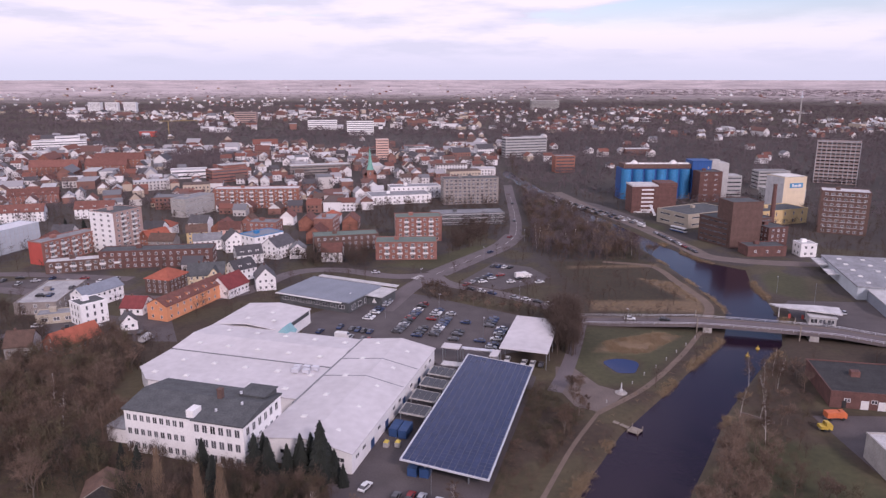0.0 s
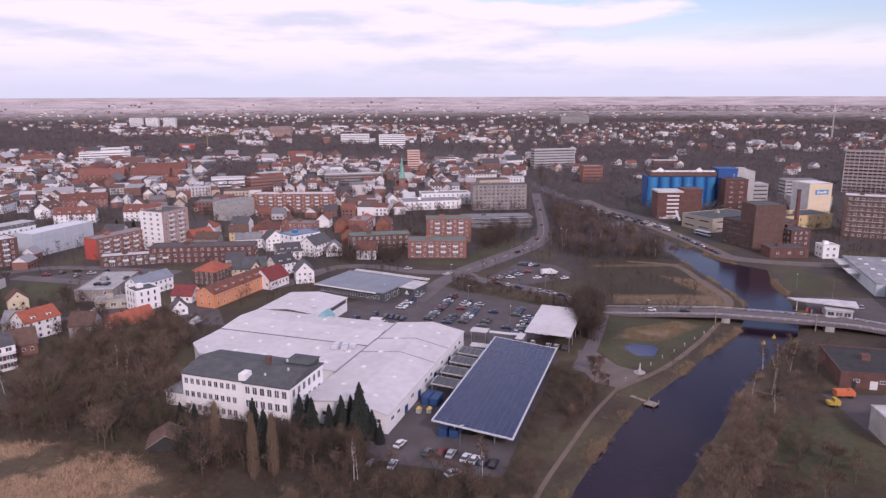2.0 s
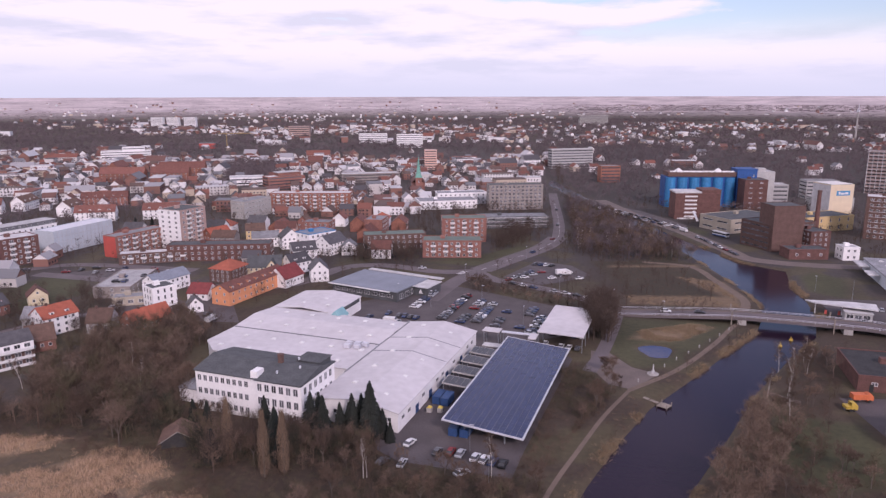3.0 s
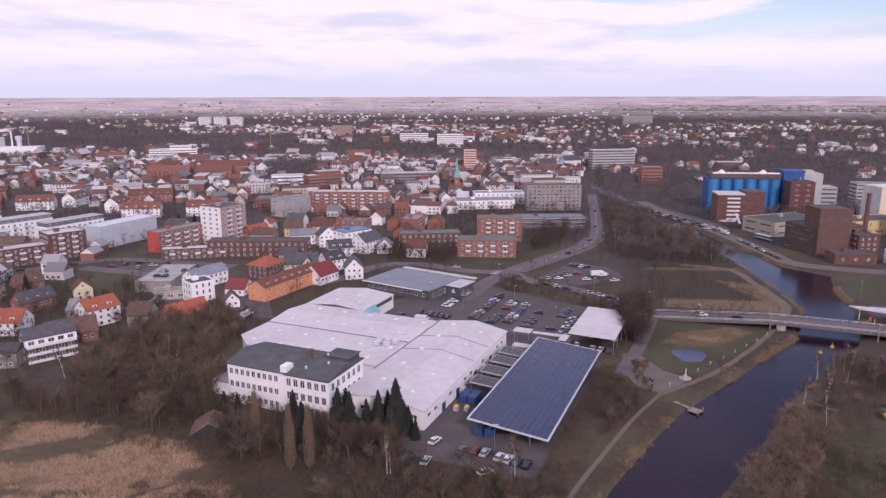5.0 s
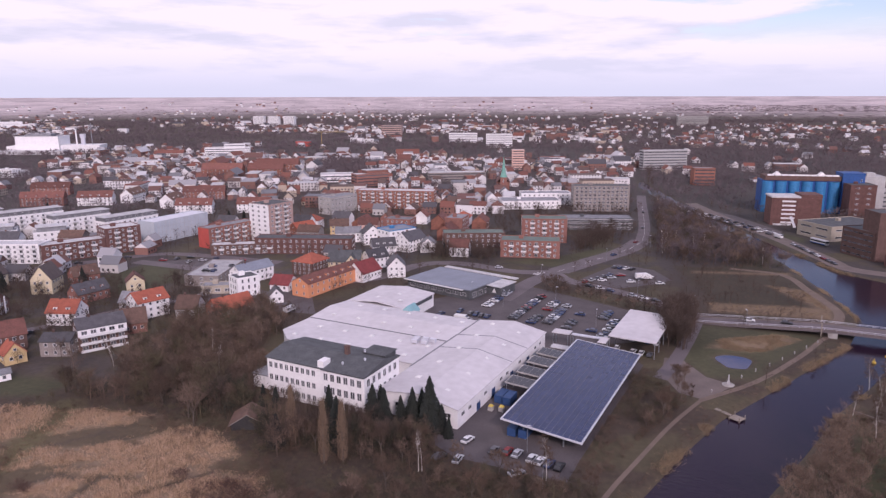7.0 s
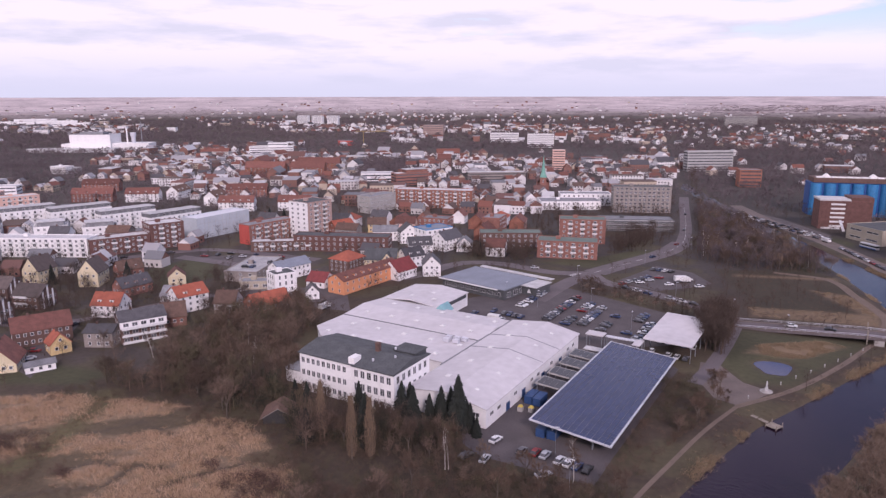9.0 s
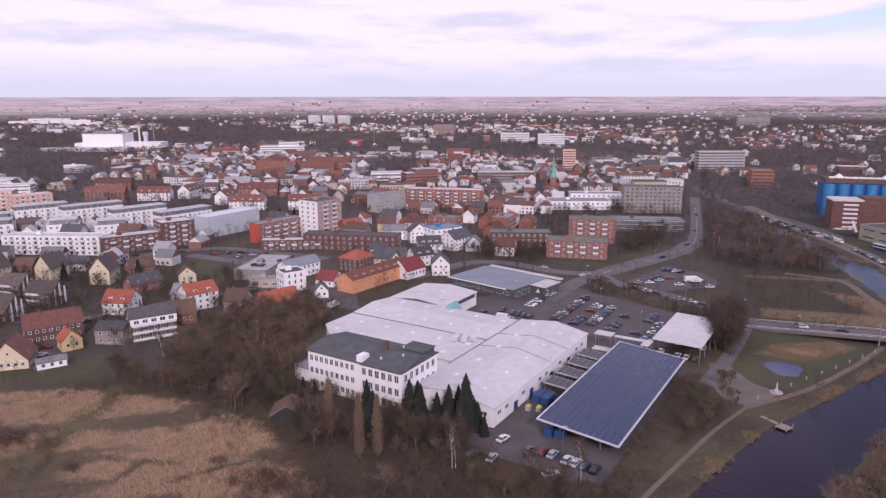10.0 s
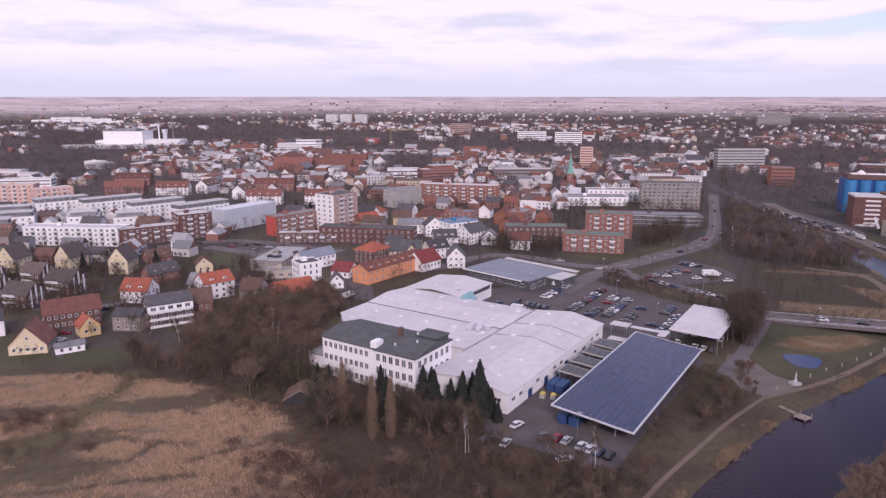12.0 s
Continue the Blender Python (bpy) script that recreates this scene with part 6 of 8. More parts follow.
truck(34, 350.5, 20, M_FRAME, "white box truck on the parking place", 3.3, 8)
truck(-42, 266.5, -14, M_FRAME, "white delivery van in the car park", 2.6, 5.6)
truck(-116, 262, 80, M_FRAME, "white delivery van in the yard", 2.6, 6)
truck(124, 476, -62, M_FRAME, "white van parked on the quay", 2.6, 6)
M_ORANGEP = mat("orange_machine_paint", (0.60, 0.16, 0.06), 0.5, 0.8, 0.15)
M_YELLOWP = mat("yellow_machine_paint", (0.52, 0.36, 0.06), 0.5, 0.8, 0.15)
truck(112.6, 205.5, 4, M_ORANGEP, "orange works lorry in the yard", 2.5, 6)
truck(106.2, 198.6, 4, M_YELLOWP, "yellow trailer machine in the yard", 1.7, 3.4)
bus = thing("bus", pose(144, 461, 0.08, 0, 0, -60), "white and blue coach parked on the quay", "bus")
part("body", Form().box(-6, 6, -1.25, 1.25, 0.5, 3.3).mesh("body", M_FRAME), bus)
part("window_band", Form().box(-5.9, 6.02, -1.27, 1.27, 1.7, 2.7).mesh("window_band", M_GLASS), bus)
part("skirt", Form().box(-6.02, 5.6, -1.27, 1.27, 0.5, 1.1).mesh("skirt", M_BLUE), bus)
for px in (-4, 4):
    for py in (-1.05, 1.05):
        part("wheel", Form().tube((0, -0.15, 0), (0, 0.15, 0), 0.5, 0.5, 10).mesh("wheel", M_TYRE), bus, pose(px, py, 0.5))

# ---- riverside things ----
st = thing("monument", pose(54, 221.5, 0.05), "pale stone column monument on round steps", "monument")
part("step", Form().tube((0, 0, 0), (0, 0, 0.25), 1.9, 1.9, 20).mesh("step", M_CONC), st)
part("step", Form().tube((0, 0, 0.25), (0, 0, 0.5), 1.3, 1.3, 20).mesh("step", M_CONC), st)
part("shaft", Form().box(-0.42, 0.42, -0.42, 0.42, 0.5, 1.3).tube((0, 0, 1.3), (0, 0, 2.9), 0.27, 0.2, 10).tube((0, 0, 2.9), (0, 0, 3.5), 0.2, 0.12, 10).mesh("shaft", M_FELTL), st)
jt = thing("jetty", pose(47.5, 202.5, 0, 0, 0, -38), "small wooden jetty with a floating platform", "jetty")
for i in range(8):
    part("plank", Form().box(i * 0.62, i * 0.62 + 0.56, -0.7, 0.7, 0.05, 0.13).mesh("plank", M_WOOD), jt, pose(0, 0, -0.05 * i))
for i in range(7):
    part("plank", Form().box(5 + i * 0.5, 5.44 + i * 0.5, -1.7, 1.7, -0.55, -0.42).mesh("plank", M_WOOD), jt)
for x, y in ((5.2, 1.6), (8.3, 1.6), (8.3, -1.6), (5.2, -1.6)):
    part("pile", Form().tube((x, y, -2.2), (x, y, 0.6), 0.14, 0.14, 8).mesh("pile", M_WOOD), jt)
for i in range(9):
    b = thing("bollard", pose(48 + i * 5.6, 214.5 + i * 7.0 - (i > 3) * 0.8, 0.05), "low pale bollard beside the path", "bollard", "path bollards")
    part("post", Form().tube((0, 0, -0.2), (0, 0, 0.85), 0.2, 0.17, 8).mesh("post", M_CONC), b)
    part("cap", Form().tube((0, 0, 0.85), (0, 0, 1.0), 0.22, 0.1, 8).mesh("cap", M_FELTL), b)
for x, y in ((113.5, 262), (107, 255)):
    b = thing("buoy", pose(x, y, -0.95), "yellow buoy floating on the river", "buoy")
    part("float", Form().tube((0, 0, -0.3), (0, 0, 0.5), 0.7, 0.7, 12).mesh("float", M_YELLOWP), b)
    part("top", Form().tube((0, 0, 0.5), (0, 0, 1.8), 0.35, 0.05, 8).mesh("top", M_YELLOWP), b)
tw = thing("retaining_wall", pose(85.8, 208.3, 0, 0, 0, -40), "low concrete wall along the grass", "wall")
part("wall", Form().box(0, 10, 0, 0.5, -0.6, 0.7).mesh("wall", M_PAVE), tw)
# near-black walls stand in for the shade inside an open front
hut = house(-85, 158.5, 18, 9, 7, 2.2, 4.8, "gy", M_FELTK, M_TILEB, "low dark garden hut with a brown gable roof", 1, "", False, name="garden_hut", over=0.6)
part("verge_board", Form().slab([(-0.6, -0.66, 1.75), (4.5, -0.66, 4.85), (4.5, -0.58, 4.85), (-0.6, -0.58, 1.75)], 0.22).slab([(4.5, -0.66, 4.85), (9.6, -0.66, 1.75), (9.6, -0.58, 1.75), (4.5, -0.58, 4.85)], 0.22).mesh("verge_board", M_STONE), hut)


def lamp(x, y, h=7.5):
    ob = thing("street_lamp", pose(x, y, 0), "slim grey street lamp", "lamp", "street lamps")
    part("pole", Form().tube((0, 0, -0.2), (0, 0, h), 0.075, 0.05, 6).mesh("pole", M_STEEL), ob)
    part("head", Form().box(-0.15, 1.0, -0.14, 0.14, h, h + 0.14).mesh("head", M_METAL), ob)
    return ob


LAMP = lamp(-3.9, 164.5)
for x, y in ((1.5, 148), (-6, 300), (-28, 290), (12, 270), (-44, 300), (70, 282), (-16, 340), (16, 385), (42, 430), (150, 330), (-5, 275), (30, 320), (52, 300)):
    copy_thing(LAMP, pose(x, y, 0, 0, 0, rc.uniform(0, 360)))
mast = thing("radio_mast", pose(700, 1490, 0), "slender far radio mast", "mast")
part("shaft", Form().tube((0, 0, -0.5), (0, 0, 56), 2.2, 1.2, 8).mesh("shaft", M_CONC), mast)
part("platform", Form().tube((0, 0, 56), (0, 0, 60), 3.0, 3.0, 10).tube((0, 0, 60), (0, 0, 72), 0.8, 0.4, 6).mesh("platform", M_METAL), mast)

# zebra and lane marks at the junction
mk = Form()
for i in range(7):
    mk.box(-4 + i * 1.1, -3.5 + i * 1.1, -1.6, 1.6, 0, 0.004)
marks = [structure("road_marking", mk.mesh("road_marking", M_MARK), "white zebra marks on the road", "marking")]
marks[0].matrix_world = pose(-18, 352, 0.075, 0, 0, 60)
ln = Form()
L_ = smooth_line(MAIN[2:8], 6)
for a, b in list(zip(L_, L_[1:]))[::2]:
    d = (b - a)
    nrm = Vector((-d.y, d.x)).normalized() * 0.12
    ln.add([(a.x - nrm.x, a.y - nrm.y, 0.075), (b.x - nrm.x, b.y - nrm.y, 0.075), (b.x + nrm.x, b.y + nrm.y, 0.075), (a.x + nrm.x, a.y + nrm.y, 0.075)], [(0, 1, 2, 3)])
structure("road_marking", ln.mesh("road_marking", M_MARK), "white dashed centre line", "marking")


# ---- trees ----
def twig_fan(rng, p, d, n, lo, hi, width, spread, out_v, out_f):
    for _ in range(n):
        v = (d + Vector((rng.gauss(0, 1), rng.gauss(0, 1), rng.gauss(0, 1))) * spread).normalized()
        L = rng.uniform(lo, hi)
        s = v.orthogonal().normalized()
        s = (s * math.cos(rng.uniform(0, 6)) + v.cross(s) * math.sin(rng.uniform(0, 6))).normalized() * width * 0.5
        o = len(out_v)
        st_ = p - d * rng.uniform(0, 0.6)
        out_v.extend([tuple(st_ - s), tuple(st_ + s), tuple(st_ + v * L)])
        out_f.append((o, o + 1, o + 2))


def bare_tree(seed, h, wide, bark, twig, label, narrow=False, fan=38):
    """A leafless tree: trunk, limbs and a haze of twigs."""
    rng = random.Random(seed)
    trunk, crown = Form(), Form()
    tips = []

    def grow(p, d, length, r, level):
        q = p + d * length
        (trunk if level >= 2 else crown).tube(p, q, r, r * 0.62, 6 if level == 3 else (5 if level == 2 else 3))
        if level == 0:
            tips.append((q, d))
            return
        for k in range(4 if level == 3 else 3):
            a = k * math.tau / (4 if level == 3 else 3) + rng.uniform(-0.6, 0.6)
            lean = (0.25 if narrow else 0.75) * rng.uniform(0.6, 1.25) * wide
            side = Vector((math.cos(a), math.sin(a), 0)) * lean
            nd = (d + side + Vector((0, 0, 0.35 if not narrow else 0.8))).normalized()
            start = p + d * length * (rng.uniform(0.55, 1.0) if level < 3 or narrow else rng.uniform(0.7, 1.0))
            grow(start, nd, length * rng.uniform(0.62, 0.85), r * 0.55, level - 1)

    grow(Vector((0, 0, -0.3)), Vector((rng.uniform(-0.05, 0.05), rng.uniform(-0.05, 0.05), 1)).normalized(), h * (0.34 if not narrow else 0.42), h * 0.016, 3)
    for p, d in tips:
        twig_fan(rng, p, d, fan, h * 0.05, h * 0.14, h * 0.0045, 0.7 if not narrow else 0.25, crown.v, crown.f)
    crown.m += [0] * (len(crown.f) - len(crown.m))
    ob = thing("tree", pose(0, 0, 0), label, "tree", "bare trees")
    part("trunk", trunk.mesh("trunk", bark), ob)
    part("crown", crown.mesh("crown", twig), ob)
    return ob


def fir_tree(seed, h):
    rng = random.Random(seed)
    trunk, crown = Form().tube((0, 0, -0.3), (0, 0, h * 0.95), h * 0.018, 0.03, 6), Form()
    z = h * 0.08
    while z < h * 0.99:
        k = 1 - z / h
        R = h * 0.27 * k ** 0.75 + 0.12
        n = max(5, int(15 * k) + 5)
        for i in range(n):
            a = i * math.tau / n + rng.uniform(-0.3, 0.3)
            r = R * rng.uniform(0.7, 1.15)
            c, s = math.cos(a), math.sin(a)
            w = 0.28 * r + 0.15
            tip = (c * r, s * r, z - 0.28 * r)
            mid = (c * r * 0.55, s * r * 0.55)
            crown.add([(0, 0, z + 0.22 * R), (mid[0] - s * w, mid[1] + c * w, z - 0.14 * r - 0.1), tip, (mid[0] + s * w, mid[1] - c * w, z - 0.14 * r - 0.1), (mid[0], mid[1], z + 0.06 * r)], [(0, 1, 4), (1, 2, 4), (2, 3, 4), (3, 0, 4)])
        z += h * 0.038 * (0.6 + k)
    ob = thing("fir_tree", pose(0, 0, 0), "dark green fir tree with drooping branches", "tree", "fir trees")
    part("trunk", trunk.mesh("trunk", M_BARK), ob)
    part("crown", crown.mesh("crown", M_FIR), ob)
    return ob


def leaf_bush(seed):
    rng = random.Random(seed)
    crown = Form()
    stems = Form()
    for i in range(9):
        a = rng.uniform(0, math.tau)
        d = Vector((math.cos(a) * 0.5, math.sin(a) * 0.5, 1)).normalized()
        p = Vector((0, 0, -0.1))
        q = p + d * rng.uniform(1.2, 2.2)
        stems.tube(p, q, 0.05, 0.03, 3)
        twig_fan(rng, q, d, 16, 0.5, 1.3, 0.085, 0.6, crown.v, crown.f)
        twig_fan(rng, q * 0.6, d, 10, 0.5, 1.2, 0.085, 0.8, crown.v, crown.f)
    crown.m += [0] * len(crown.f)
    ob = thing("shrub", pose(0, 0, 0), "bare brown shrub with thin stems", "shrub", "shrubs")
    part("stem", stems.mesh("stem", M_BARK), ob)
    part("crown", crown.mesh("crown", M_TWIG), ob)
    return ob


def poplar_tree(seed, h):
    """A bare column of steep limbs and fine upright twigs."""
    rng = random.Random(seed)
    trunk, crown = Form().tube((0, 0, -0.3), (0.1, 0, h * 0.5), 0.26, 0.16, 7).tube((0.1, 0, h * 0.5), (0, 0, h * 0.96), 0.16, 0.03, 5), Form()

    def girth(z):
        return 1.4 * min(1.0, (z / h) / 0.2 + 0.25) * (1 - max(0.0, z / h - 0.55) / 0.45 * 0.75)

    for _ in range(46):
        z = rng.uniform(0.06, 0.72) * h
        a, g = rng.uniform(0, math.tau), girth(z + 2) * rng.uniform(0.4, 0.85)
        p = Vector((0, 0, z))
        q = Vector((math.cos(a) * g, math.sin(a) * g, z + rng.uniform(0.08, 0.12) * h))
        e = q + Vector((rng.uniform(-0.2, 0.2), rng.uniform(-0.2, 0.2), rng.uniform(0.08, 0.16) * h))
        crown.tube(p, q, 0.06, 0.04, 3).tube(q, e, 0.04, 0.015, 3)
    for _ in range(1700):
        z = rng.uniform(0.05, 0.97) * h
        a, g = rng.uniform(0, math.tau), girth(z) * math.sqrt(rng.random())
        twig_fan(rng, Vector((math.cos(a) * g, math.sin(a) * g, z)), Vector((0, 0, 1)), 1, 0.7, 1.7, 0.07, 0.17, crown.v, crown.f)
    crown.m += [0] * (len(crown.f) - len(crown.m))
    ob = thing("tree", pose(0, 0, 0), "tall columnar bare poplar with steep twigs", "tree", "bare trees")
    part("trunk", trunk.mesh("trunk", M_BARK), ob)
    part("crown", crown.mesh("crown", M_POPLAR), ob)
    return ob


def birch_tree(seed, h):
    """A slim white stem with steep limbs and a thin hanging crown."""
    rng = random.Random(seed)
    trunk, crown = Form(), Form()
    p, d, pts = Vector((0, 0, -0.3)), Vector((rng.uniform(-0.08, 0.08), rng.uniform(-0.08, 0.08), 1)), []
    for i in range(7):
        q = p + d * (h * 0.132)
        trunk.tube(p, q, 0.15 * (1 - i / 7.6), 0.15 * (1 - (i + 1) / 7.6), 6)
        pts.append((p, q))
        p = q
        d = (d + Vector((rng.uniform(-0.08, 0.08), rng.uniform(-0.08, 0.08), 0))).normalized()
    for i in range(34):
        a, b = pts[rng.choice((2, 3, 3, 4, 4, 5, 5, 6))]
        st_ = a.lerp(b, rng.random())
        an = rng.uniform(0, math.tau)
        L = h * rng.uniform(0.10, 0.20) * (1.15 - st_.z / h * 0.55)
        e = st_ + Vector((math.cos(an) * 0.62, math.sin(an) * 0.62, 0.75)) * L
        trunk.tube(st_, e, 0.04, 0.015, 3)
        f = e + Vector((math.cos(an) * 0.5, math.sin(an) * 0.5, 0.15)) * L * 0.5
        crown.tube(e, f, 0.015, 0.008, 3)
        twig_fan(rng, e, Vector((math.cos(an) * 0.4, math.sin(an) * 0.4, 0.2)), 26, 0.5, 1.3, 0.05, 0.7, crown.v, crown.f)
        twig_fan(rng, f, Vector((math.cos(an) * 0.2, math.sin(an) * 0.2, -0.5)), 22, 0.5, 1.3, 0.045, 0.5, crown.v, crown.f)
    crown.m += [0] * (len(crown.f) - len(crown.m))
    ob = thing("tree", pose(0, 0, 0), "bare birch with a slim white trunk", "tree", "bare trees")
    part("trunk", trunk.mesh("trunk", M_BIRCH), ob)
    part("crown", crown.mesh("crown", M_TWIG), ob)
    return ob


M_POPLAR = mat("poplar_twigs", (0.190, 0.130, 0.086), 0.95, 0.4, 0.3, bump=0, spread=0.15)
KINDS = {
    "oak": [bare_tree(k, 13, 1.0, M_BARK, M_TWIG, "bare brown deciduous tree") for k in (1, 2, 3)],
    "pale": [bare_tree(k, 12, 0.9, M_BARK, M_TWIGL, "bare grey-brown tree with fine twigs") for k in (11, 12)],
    "poplar": [poplar_tree(k, 17) for k in (21, 22)],
    "birch": [birch_tree(k, 13) for k in (31, 32, 33)],
    "fir": [fir_tree(k, 14) for k in (41, 42)],
    "shrub": [leaf_bush(k) for k in (51, 52)],
}
_first = set()
rt = random.Random(11)


def plant(kind, x, y, scale=1.0):
    ob = rt.choice(KINDS[kind])
    m = pose(x, y, float(ground_z(x, y)), 0, 0, rt.uniform(0, 360))
    if ob.name not in _first:
        _first.add(ob.name)
        ob.matrix_basis = m @ Matrix.Diagonal((scale, scale, scale, 1))
        return
    cp = copy_thing(ob, m)
    cp.scale = (scale * rt.uniform(0.92, 1.08), scale * rt.uniform(0.92, 1.08), scale)


def free(x, y, gap=1.0, roads=True):
    """Whether a spot is clear of buildings, roads and water."""
    if any((x - a) ** 2 + (y - b) ** 2 < (r + gap) ** 2 for a, b, r in FOOT):
        return False
    if inside(RIVER, x, y) or inside(POND, x, y):
        return False
    if roads:
        for pts, w in ROADS:
            if float(edge_distance(pts, x, y, False)) < w / 2 + gap:
                return False
    return True


for x, y, s in ((-31.2, 170.0, 1.2), (-36, 170.5, 0.72), (-40, 171.5, 0.68), (-44.5, 170.5, 0.85), (-48, 171, 0.9), (-28, 170.5, 0.62), (-33.5, 172.5, 0.7), (-61.4, 172, 0.75), (-38, 173.5, 0.6), (-25.5, 168, 0.45), (-68.2, 152.5, 0.72), (-69.8, 154.5, 0.62), (-51.2, 153.5, 0.66), (-54.2, 159.5, 0.95), (-46.5, 174, 0.8), (-34.5, 174.2, 0.8), (-29.5, 172.6, 0.62), (-36.8, 172.4, 0.85), (-78, 172, 0.6), (-83, 174, 0.55)):
    plant("fir", x, y, s)
for x, y in ((-64.9, 154.8), (-53.0, 147.5), (-48.6, 149.0)):
    plant("poplar", x, y, rt.uniform(1.0, 1.12))
for x, y in ((-29, 149.3), (-28.2, 149.6), (85.5, 206.5), (90.5, 204.5), (107.7, 236), (97, 229), (100.5, 226), (86, 190), (-110, 195), (-148, 192), (2, 152), (96, 215), (105, 226), (-118, 205)):
    plant("birch", x, y, rt.uniform(0.75, 1.0))


def grove(poly, n, kinds, lo, hi, gap=1.0, roads=True):
    xs, ys = [p[0] for p in poly], [p[1] for p in poly]
    made, tries = 0, 0
    while made < n and tries < n * 12:
        tries += 1
        x, y = rt.uniform(min(xs), max(xs)), rt.uniform(min(ys), max(ys))
        if inside(poly, x, y) and free(x, y, gap, roads):
            plant(rt.choice(kinds), x, y, rt.uniform(lo, hi))
            made += 1


WEST_WOOD = [(-150, 170), (-158, 188), (-140, 222), (-118, 250), (-98, 232), (-92, 200), (-88, 178), (-60, 173), (-62, 148), (-72, 148), (-90, 160), (-110, 166), (-132, 166)]
SOUTH_WOOD = [(-66, 138), (-64, 162), (-26, 164), (-18, 152), (18, 150), (8, 118), (-48, 112)]
STRIP = [(14, 152), (22, 172), (40, 232), (44, 214), (24, 176), (12, 146)]
EAST_WOOD = [(56, 148), (70, 176), (88, 206), (112, 240), (120, 236), (106, 206), (92, 180), (104, 150), (140, 160), (150, 130), (60, 120)]
BIRCHWOOD = [(44, 402), (58, 388), (108, 386), (104, 430), (84, 520), (62, 590), (52, 560), (50, 480)]
FOOT += [(-158, 200, 9), (-150, 191, 8), (-145, 184, 7), (-170, 182, 9), (-80, 151, 7), (-60, 146, 6), (-50, 141, 7), (-44, 146, 5)]
grove([p for p in WEST_WOOD if p[1] >= 178] + [(-88, 178), (-140, 178)], 40, ("pale", "pale", "pale", "shrub"), 0.6, 1.0)
grove(WEST_WOOD, 30, ("oak", "pale", "pale", "shrub"), 0.55, 0.95)
grove(SOUTH_WOOD, 46, ("oak", "pale", "oak", "shrub", "shrub"), 0.45, 0.8)
grove(STRIP, 22, ("shrub", "shrub", "oak", "pale"), 0.45, 0.75)
grove(EAST_WOOD, 40, ("pale", "oak", "pale", "shrub"), 0.5, 0.85)
grove(BIRCHWOOD, 60, ("birch", "pale", "oak", "oak", "pale"), 0.7, 1.0)
WOOD_EDGE = [(-146, 212), (-150, 234), (-128, 262), (-112, 258), (-118, 248), (-138, 220)]
plant("pale", -96.5, 158.5, 1.25)
plant("pale", -101, 163, 1.0)
GARDENS = [(-310, 190), (-212, 196), (-172, 182), (-160, 215), (-135, 262), (-190, 300), (-236, 290), (-310, 300)]
JUNCTION = [(-92, 386), (-78, 369), (-46, 370), (-44, 384), (-50, 398), (-84, 400)]
FLAT_GREEN = [(0, 402), (-3, 452), (18, 468), (21, 444), (13, 416)]
plant("oak", -7, 316.6, 0.85)
plant("oak", -12, 321, 0.65)
for x, y, s_ in ((-229.5, 276, 0.8), (-262, 262, 0.75), (-238, 428, 1.0), (-229, 432, 0.95), (-396, 440, 0.9), (-75, 380, 0.6), (-62, 384, 0.55)):
    plant("fir", x, y, s_)
for x, y, s in ((71, 178, 0.95), (68, 170, 0.85), (64.5, 162, 0.9), (75, 186, 0.85), (79, 172, 0.8), (61, 152, 0.9), (72, 163, 0.8), (84, 180, 0.7), (70, 150, 0.85), (55.5, 150, 0.95), (58, 157, 0.9), (53.5, 142, 0.95), (51, 136, 0.9), (62, 143, 0.9)):
    plant("pale", x, y, s)
for x, y, s in ((45, 283, 0.9), (43, 276, 0.95), (44, 270, 0.85), (47, 279, 0.8), (42, 264, 0.8), (44.5, 258, 0.7), (41, 272, 0.9), (46, 264, 0.75)):
    plant("oak", x, y, s)
for i in range(9):
    plant("pale", -10 + i * 6.2 + rt.uniform(-1, 1), 318 - i * 3.9 + rt.uniform(-2, 2), rt.uniform(0.4, 0.62))


# ---- woods and undergrowth, too many to count ----
def template(seed, n, h, wide, width, trunk=True, lumpy=0.22, rise=0.55, core=0.45):
    rng = np.random.default_rng(seed)
    v, f = [], []
    if trunk:
        for k in range(3):
            a0, a1 = k * math.tau / 3, (k + 1) * math.tau / 3
            r = 0.022 * h
            v += [(r * math.cos(a0), r * math.sin(a0), -0.3), (r * math.cos(a1), r * math.sin(a1), -0.3), (0, 0, 0.75 * h)]
            f.append((3 * k, 3 * k + 1, 3 * k + 2))
    mid, up = (0.60 * h, 0.40 * h) if trunk else (0.42 * h, 0.42 * h)
    for _ in range(n):
        q = rng.normal(size=3)
        q = q / np.linalg.norm(q) * rng.uniform(0.1, 1.0) ** core
        if q[2] < -0.6:
            q[2] *= 0.5
        lump = 1 - lumpy + lumpy * math.sin(3.0 * math.atan2(q[1], q[0]) + seed) * math.cos(4 * q[2] + seed)
        c = np.array([0, 0, mid]) + q * np.array([wide * 0.85, wide * 0.85, up]) * lump
        d = q * 0.8 + np.array([0, 0, rise]) + rng.normal(0, 0.45, 3)
        d = d / (np.linalg.norm(d) + 1e-9)
        L = rng.uniform(0.10, 0.22) * h * (1 if trunk else 1.5)
        s = np.cross(d, rng.normal(size=3))
        s = s / (np.linalg.norm(s) + 1e-9) * width / 2
        o = len(v)
        v += [tuple(c - s - d * L * 0.4), tuple(c + s - d * L * 0.4), tuple(c + d * L * 0.6)]
        f.append((o, o + 1, o + 2))
    return np.array(v, np.float32), np.array(f, np.int32)


